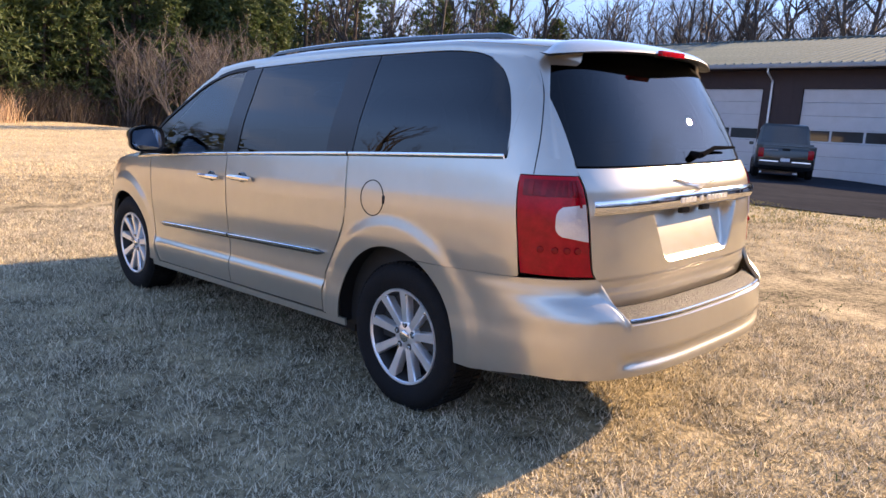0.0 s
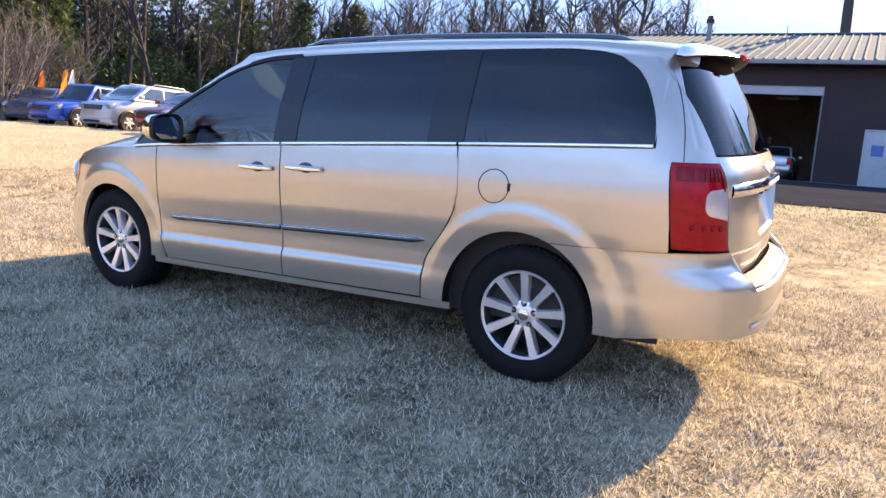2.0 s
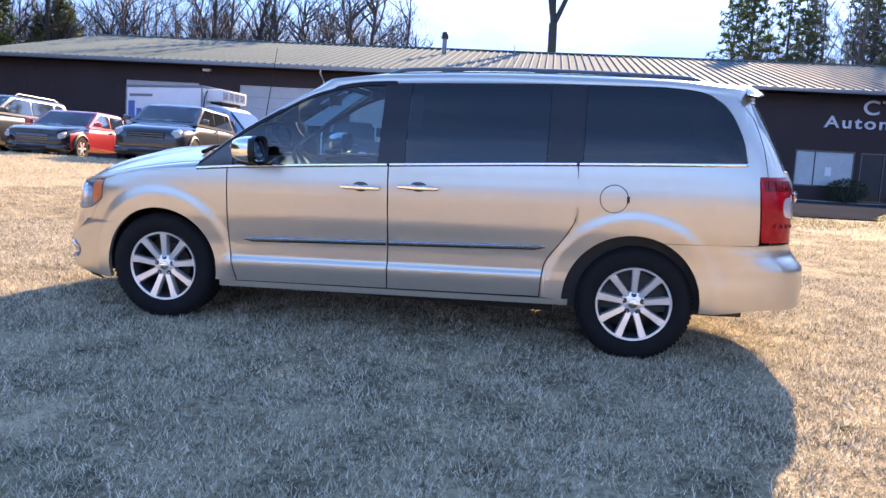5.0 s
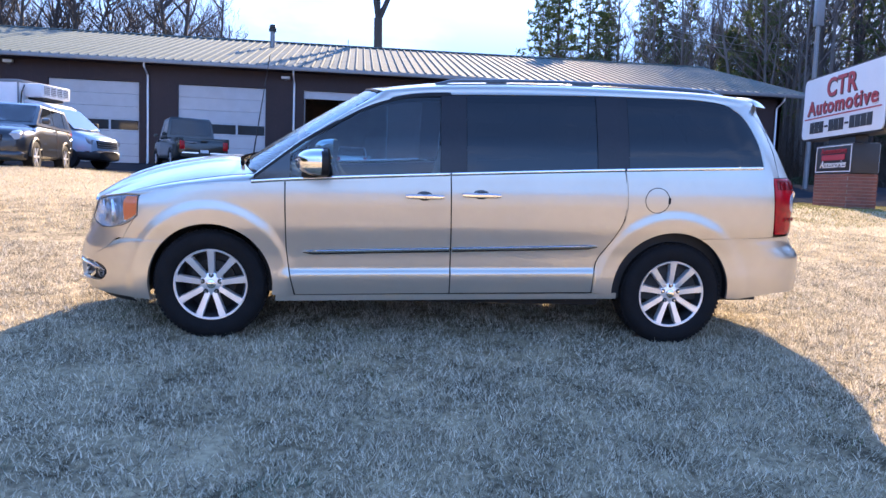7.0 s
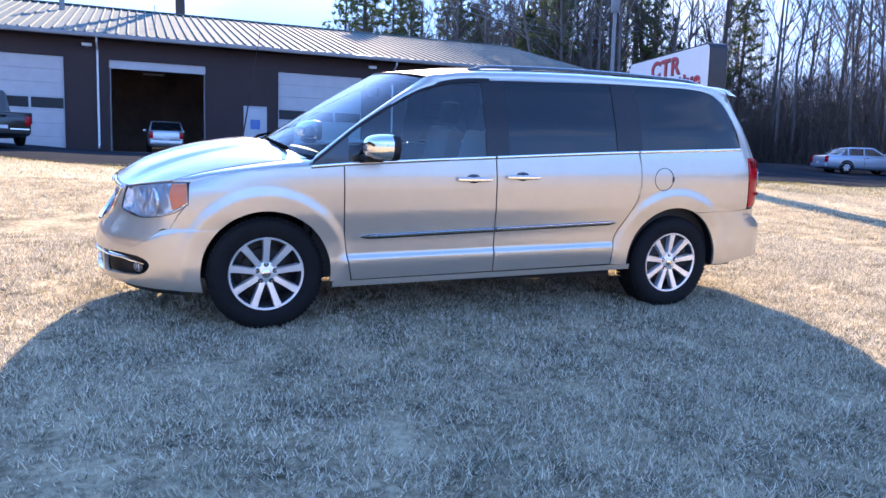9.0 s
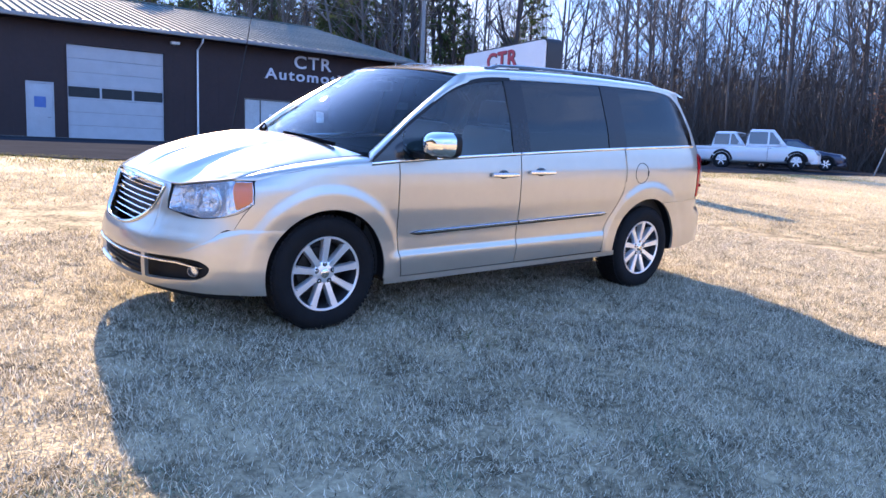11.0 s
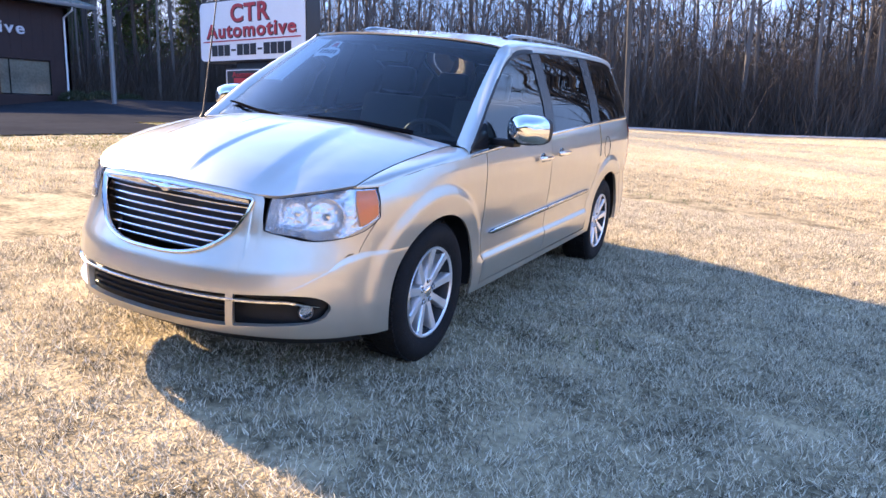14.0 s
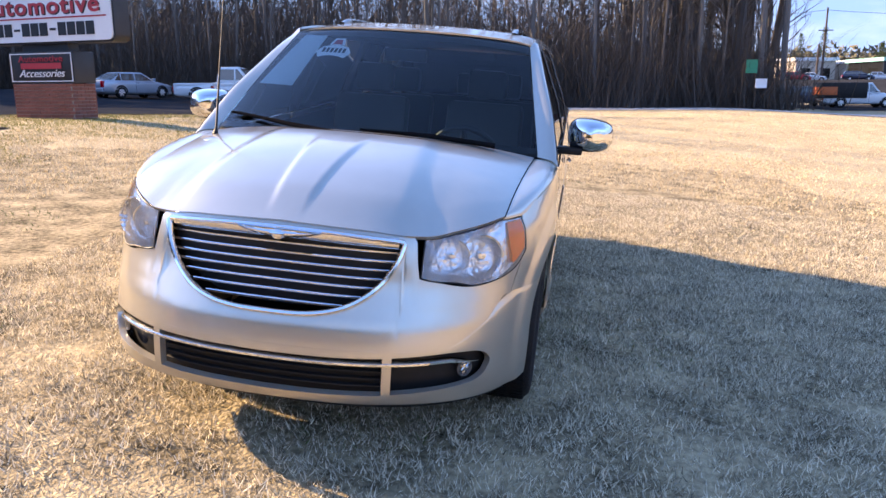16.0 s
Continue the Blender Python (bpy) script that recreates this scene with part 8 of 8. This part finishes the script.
def flag(x, y, colour, label, tilt):
    d = thing("feather_flag", label, "flag", at(x, y, 60 + tilt), group="small flags")
    part("staff", tube(bmesh.new(), [V(0, 0, -0.1), V(0, 0, 2.5)], [0.015, 0.01], 6), M_GUTTER, d)
    part("cloth", grid_bm(lambda u, v: (0.02 + 0.30 * u * (1 - 0.5 * v), 0.05 * math.sin(5 * v + 3 * u), lerp(1.55, 2.5, v) - 0.15 * u), 6, 10, 0.004), colour, d)


flag(30.2, -17.0, material("flag_orange", (0.75, 0.20, 0.03), 0.8, vary=0.1, through=0.4), "small orange flag on a staff", 10)
flag(27.3, -16.2, material("flag_amber", (0.80, 0.33, 0.04), 0.8, vary=0.1, through=0.4), "small orange flag on a staff", -15)
flag(27.0, -16.3, M_WHITE, "small white flag on a staff", 30)


def shrub(x, y, r, h, seed):
    """A low evergreen bush by the wall: short twigs under a dense coat of small leaves."""
    rng = random.Random(seed)
    d = thing("shrub", "low dark evergreen shrub by the maroon wall", "shrub", pose(x, y, LOT), group="wall shrubs")
    t = bmesh.new()
    for k in range(9):
        a = rng.uniform(0, 6.28)
        tube(t, [V(0, 0, -0.05), V(math.cos(a) * r * 0.7, math.sin(a) * r * 0.7, h * rng.uniform(0.5, 0.85))], [0.025, 0.008], 5, False)
    part("trunk", t, M_BARK, d)
    vs, fs = [], []
    for k in range(2600):
        w = V(rng.gauss(0, 1), rng.gauss(0, 1), rng.gauss(0, 1)).normalized()
        q = rng.uniform(0.72, 1.06)
        p = V(w.x * r * q, w.y * r * q, h * 0.5 + w.z * h * 0.5 * q)
        a, b = V(rng.gauss(0, 1), rng.gauss(0, 1), rng.gauss(0, 1)).normalized() * 0.05, V(rng.gauss(0, 1), rng.gauss(0, 1), rng.gauss(0, 1)).normalized() * 0.03
        i = len(vs)
        vs += [tuple(p), tuple(p + a + b), tuple(p + 2 * a), tuple(p + a - b)]
        fs.append((i, i + 1, i + 2, i + 3))
    me = bpy.data.meshes.new("leaves")
    me.from_pydata(vs, [], fs)
    me.materials.append(M_DEEP)
    o = new("crown", me)
    o.parent = d


for x, y, r, h, k in ((-15.9, -34.0, 0.95, 1.15, 1), (-22.9, -34.0, 0.8, 0.95, 2), (-24.6, -33.9, 0.95, 1.0, 3), (-26.4, -33.9, 0.8, 0.9, 4)):
    shrub(x, y, r, h, k)


def road_sign(x, y, h, w, hh, mat, label):
    d = thing("road_sign", label, "sign", at(x, y, 8))
    part("board", boxed(-0.02, 0.02, -w / 2, w / 2, h - hh, h, 0.0), mat, d, smooth=False)
    for s in (-1, 1):
        part("post", boxed(-0.016, 0.016, s * w * 0.42 - 0.016, s * w * 0.42 + 0.016, -0.1, h), M_DARKMETAL, d, smooth=False)
    return d


M_SIGNGREEN = material("sign_green", (0.02, 0.22, 0.11), 0.5, vary=0.1)
M_TEAL = material("fascia_teal", (0.25, 0.55, 0.50), 0.5, vary=0.1)
road_sign(-39.5, 10.3, 2.65, 0.62, 0.72, M_SIGNGREEN, "green road sign at the end of the woods")
road_sign(-39.5, 10.85, 1.65, 0.62, 0.5, M_WHITE, "white yard sign with a blue panel")
for x, y, h in ((-128, 31.9, 9.4), (-128, 39.5, 11.6), (-128, 38.7, 6.0)):
    p = thing("utility_pole", "distant wooden utility pole", "pole", at(x, y, 0), group="distant poles")
    part("shaft", tube(bmesh.new(), [V(0, 0, -1), V(0, 0, h)], [0.2, 0.14], 8), M_PINEBARK, p)
    if h > 11:
        part("crossarm", boxed(-0.1, 0.1, -1.1, 1.1, h - 3.6, h - 3.45), M_PINEBARK, p)
        for dy in (-32, 32):
            part("cable", tube(bmesh.new(), [V(0, dy * k / 8, h - 0.4 - 0.9 * 4 * (k / 8) * (1 - k / 8)) for k in range(9)], [0.03] * 9, 4), M_DARKMETAL, p)


def far_building(x, y, w, dp, h, wall, trim, label):
    b = thing("far_building", label, "building", at(x, y, 14), group="distant buildings")
    part("wall", boxed(-dp / 2, dp / 2, -w / 2, w / 2, -1, h), wall, b, smooth=False)
    part("roof", boxed(-dp / 2 - 0.4, dp / 2 + 0.4, -w / 2 - 0.4, w / 2 + 0.4, h, h + 0.6), trim, b, smooth=False)
    n = int(w / 3)
    for k in range(n):
        yy = -w / 2 + (k + 0.5) * w / n
        part("window", boxed(dp / 2, dp / 2 + 0.05, yy - 0.9, yy + 0.9, 0.8, min(2.6, h - 0.4)), M_PANE, b, smooth=False)
    return b


M_STUCCO = material("pale_stucco", (0.55, 0.47, 0.40), 0.85, vary=0.12, scale=0.6)
far_building(-150, 41.6, 7.5, 12, 3.9, M_STUCCO, M_WHITE, "long pale shop building in the distance")
far_building(-152, 49.6, 5.0, 12, 3.4, M_STUCCO, M_WHITE, "pale shop building in the distance")
# dark pane walls stand for the shade under an open canopy on posts
far_building(-140, 58, 18, 10, 3.4, M_PANE, M_TEAL, "white canopied building in the distance")
for k, (y, pt) in enumerate(((34, P_RED), (38, P_WHITE), (43, P_DKBLUE), (48, P_SILVER), (53, P_RED), (58, P_WHITE))):
    car("distant_car", "small parked car in the distance", "car", pt, 4.5, 1.8, 1.5, at(-122 - k % 2 * 6, y, 80), "sedan" if k % 2 else "suv")
far_lot = place("far_lot", sheet([-170 + i * 4.0 for i in range(0, 31)], [18 + i * 4.0 for i in range(0, 30)], 0.04), M_ASPHALT)
tagged(far_lot, "distant asphalt road and car park", "road", kind="structure")
stand(pine_protos, scatter(71, 22, -230, -175, 20, 140, lambda x, y: True, 5, (0.5, 0.7)), 31)
stand(pine_protos[3:], [(-165, 64, 0.85), (-165, 68, 0.95), (-163, 60.5, 0.7), (-168, 72, 0.9)], 32)
far_mass("far_woods", "low brown and green tree line in the distance", material("far_tree_line", (0.05, 0.06, 0.03), 0.9, color2=(0.20, 0.17, 0.11), scale=0.2, island=0.6), 16000, (-225, -190, 20, 130), 10.5, 1.5, 96)


# ---- grass ----
def blades(name, label, mat, n, area, length, width, seed, patch=0.0, keep=None):
    """Single blades of grass over the lawn, all one mesh: denser where the camera passes."""
    rng = np.random.default_rng(seed)
    x0, x1, y0, y1 = area
    p = np.c_[rng.uniform(x0, x1, n), rng.uniform(y0, y1, n)]
    if patch:
        f = np.array([noise.noise((x * patch, y * patch, seed)) for x, y in p])
        p = p[f > 0.24]
    if keep is not None:
        p = p[keep(p[:, 0], p[:, 1])]
    thin = np.array([noise.noise((x * 1.3, y * 1.3, 4)) + 0.6 * noise.noise((x * 4.5, y * 4.5, 9)) for x, y in p])
    fine = np.array([noise.noise((x * 11, y * 11, 3)) for x, y in p])
    p = p[rng.random(len(p)) < np.clip(0.80 + 0.75 * thin + 1.0 * fine, 0.14, 1.0)]
    n = len(p)
    z = np.array([ground_z(x, y) + 0.012 * noise.noise((x * 0.9, y * 0.9, 0)) + 0.006 * noise.noise((x * 3, y * 3, 2)) for x, y in p])
    base = np.c_[p, z - 0.006]
    clump = np.array([noise.noise((x * 5, y * 5, 7)) for x, y in p])
    L = length * rng.uniform(0.45, 1.2, n) * (1 + 0.6 * clump)
    a = rng.uniform(0, 2 * np.pi, n)
    tilt = rng.uniform(0.3, 1.38, n) * np.where(rng.random(n) < 0.5, -1, 1)
    way = np.c_[np.cos(a) * np.sin(tilt), np.sin(a) * np.sin(tilt), np.abs(np.cos(tilt)) * 0.9 + 0.1]
    b = rng.uniform(0, 2 * np.pi, n)
    side = np.c_[np.cos(b), np.sin(b), np.zeros(n)] * (width * rng.uniform(0.6, 1.3, n))[:, None]
    tip = base + way * L[:, None]
    v = np.stack([base - side, base + side, tip], 1).reshape(-1, 3)
    me = bpy.data.meshes.new(name)
    me.vertices.add(3 * n)
    me.vertices.foreach_set("co", v.ravel())
    me.loops.add(3 * n)
    me.loops.foreach_set("vertex_index", np.arange(3 * n))
    me.polygons.add(n)
    me.polygons.foreach_set("loop_start", np.arange(n) * 3)
    me.update(calc_edges=True)
    me.validate()
    me.materials.append(mat)
    return tagged(new(name, me), label, "grass", kind="stuff")


near = lambda x, y: (np.hypot(x * 0.75, y - 1.0) < 5.2)
blades("grass", "short dormant straw-coloured grass blades", M_BLADE, 900000, (-6.0, 6.0, -2.5, 5.6), 0.046, 0.0033, 1, keep=near)
blades("grass", "short dormant straw-coloured grass farther out", M_BLADEMID, 430000, (-14, 14, -13.5, 6.0), 0.060, 0.0075, 2, keep=lambda x, y: ~near(x, y) & (y > -8.6 - 7.0 * np.clip((x - 1.5) / 6, 0, 1)))
blades("grass", "thin straw-coloured grass on the open lawn", M_BLADEFAR, 560000, (-31.0, 42, -13.0, 14), 0.055, 0.010, 3, keep=lambda x, y: ((np.abs(x) > 11) | (y > 6)) & (y > -8.75 - 7.5 * np.clip(x / 8, 0, 1)))
blades("grass", "dull green grass mixed into the dormant lawn", M_DULLGREEN, 150000, (-2.5, 6.0, 1.7, 5.4), 0.040, 0.0032, 6, keep=lambda x, y: np.sin(x * 1.7 + 0.8) + 0.8 * np.sin(y * 2.6 - 0.6 + 0.5 * x) + 0.5 * np.sin(4.9 * x - 3.1 * y) > -0.15 + 0.5 * np.clip(2.6 - y, 0, 1) + 1.4 * np.clip(2.3 - x, 0, 2))
blades("weeds", "small green weeds in the dormant lawn", M_GREEN, 70000, (-8, 8, -9.0, 5.6), 0.045, 0.0045, 4, patch=0.8)
edge_line = lambda x: -8.75 - 7.5 * np.clip(x / 8, 0, 1) - 4.6 * np.clip((-6.8 - x) / 2.2, 0, 1) * np.clip((x + 15) / 2.2, 0, 1)
blades("verge_grass", "yellow-green grass along the asphalt edge", M_VERGE, 260000, (-26, 14, -16.0, -5.6), 0.055, 0.009, 5, keep=lambda x, y: (y > edge_line(x) + 0.1) & (y < np.maximum(edge_line(x), -8.75 - 7.5 * np.clip(x / 8, 0, 1)) + 2.0 + 0.7 * np.sin(x * 1.3) + 0.4 * np.sin(x * 3.1)))
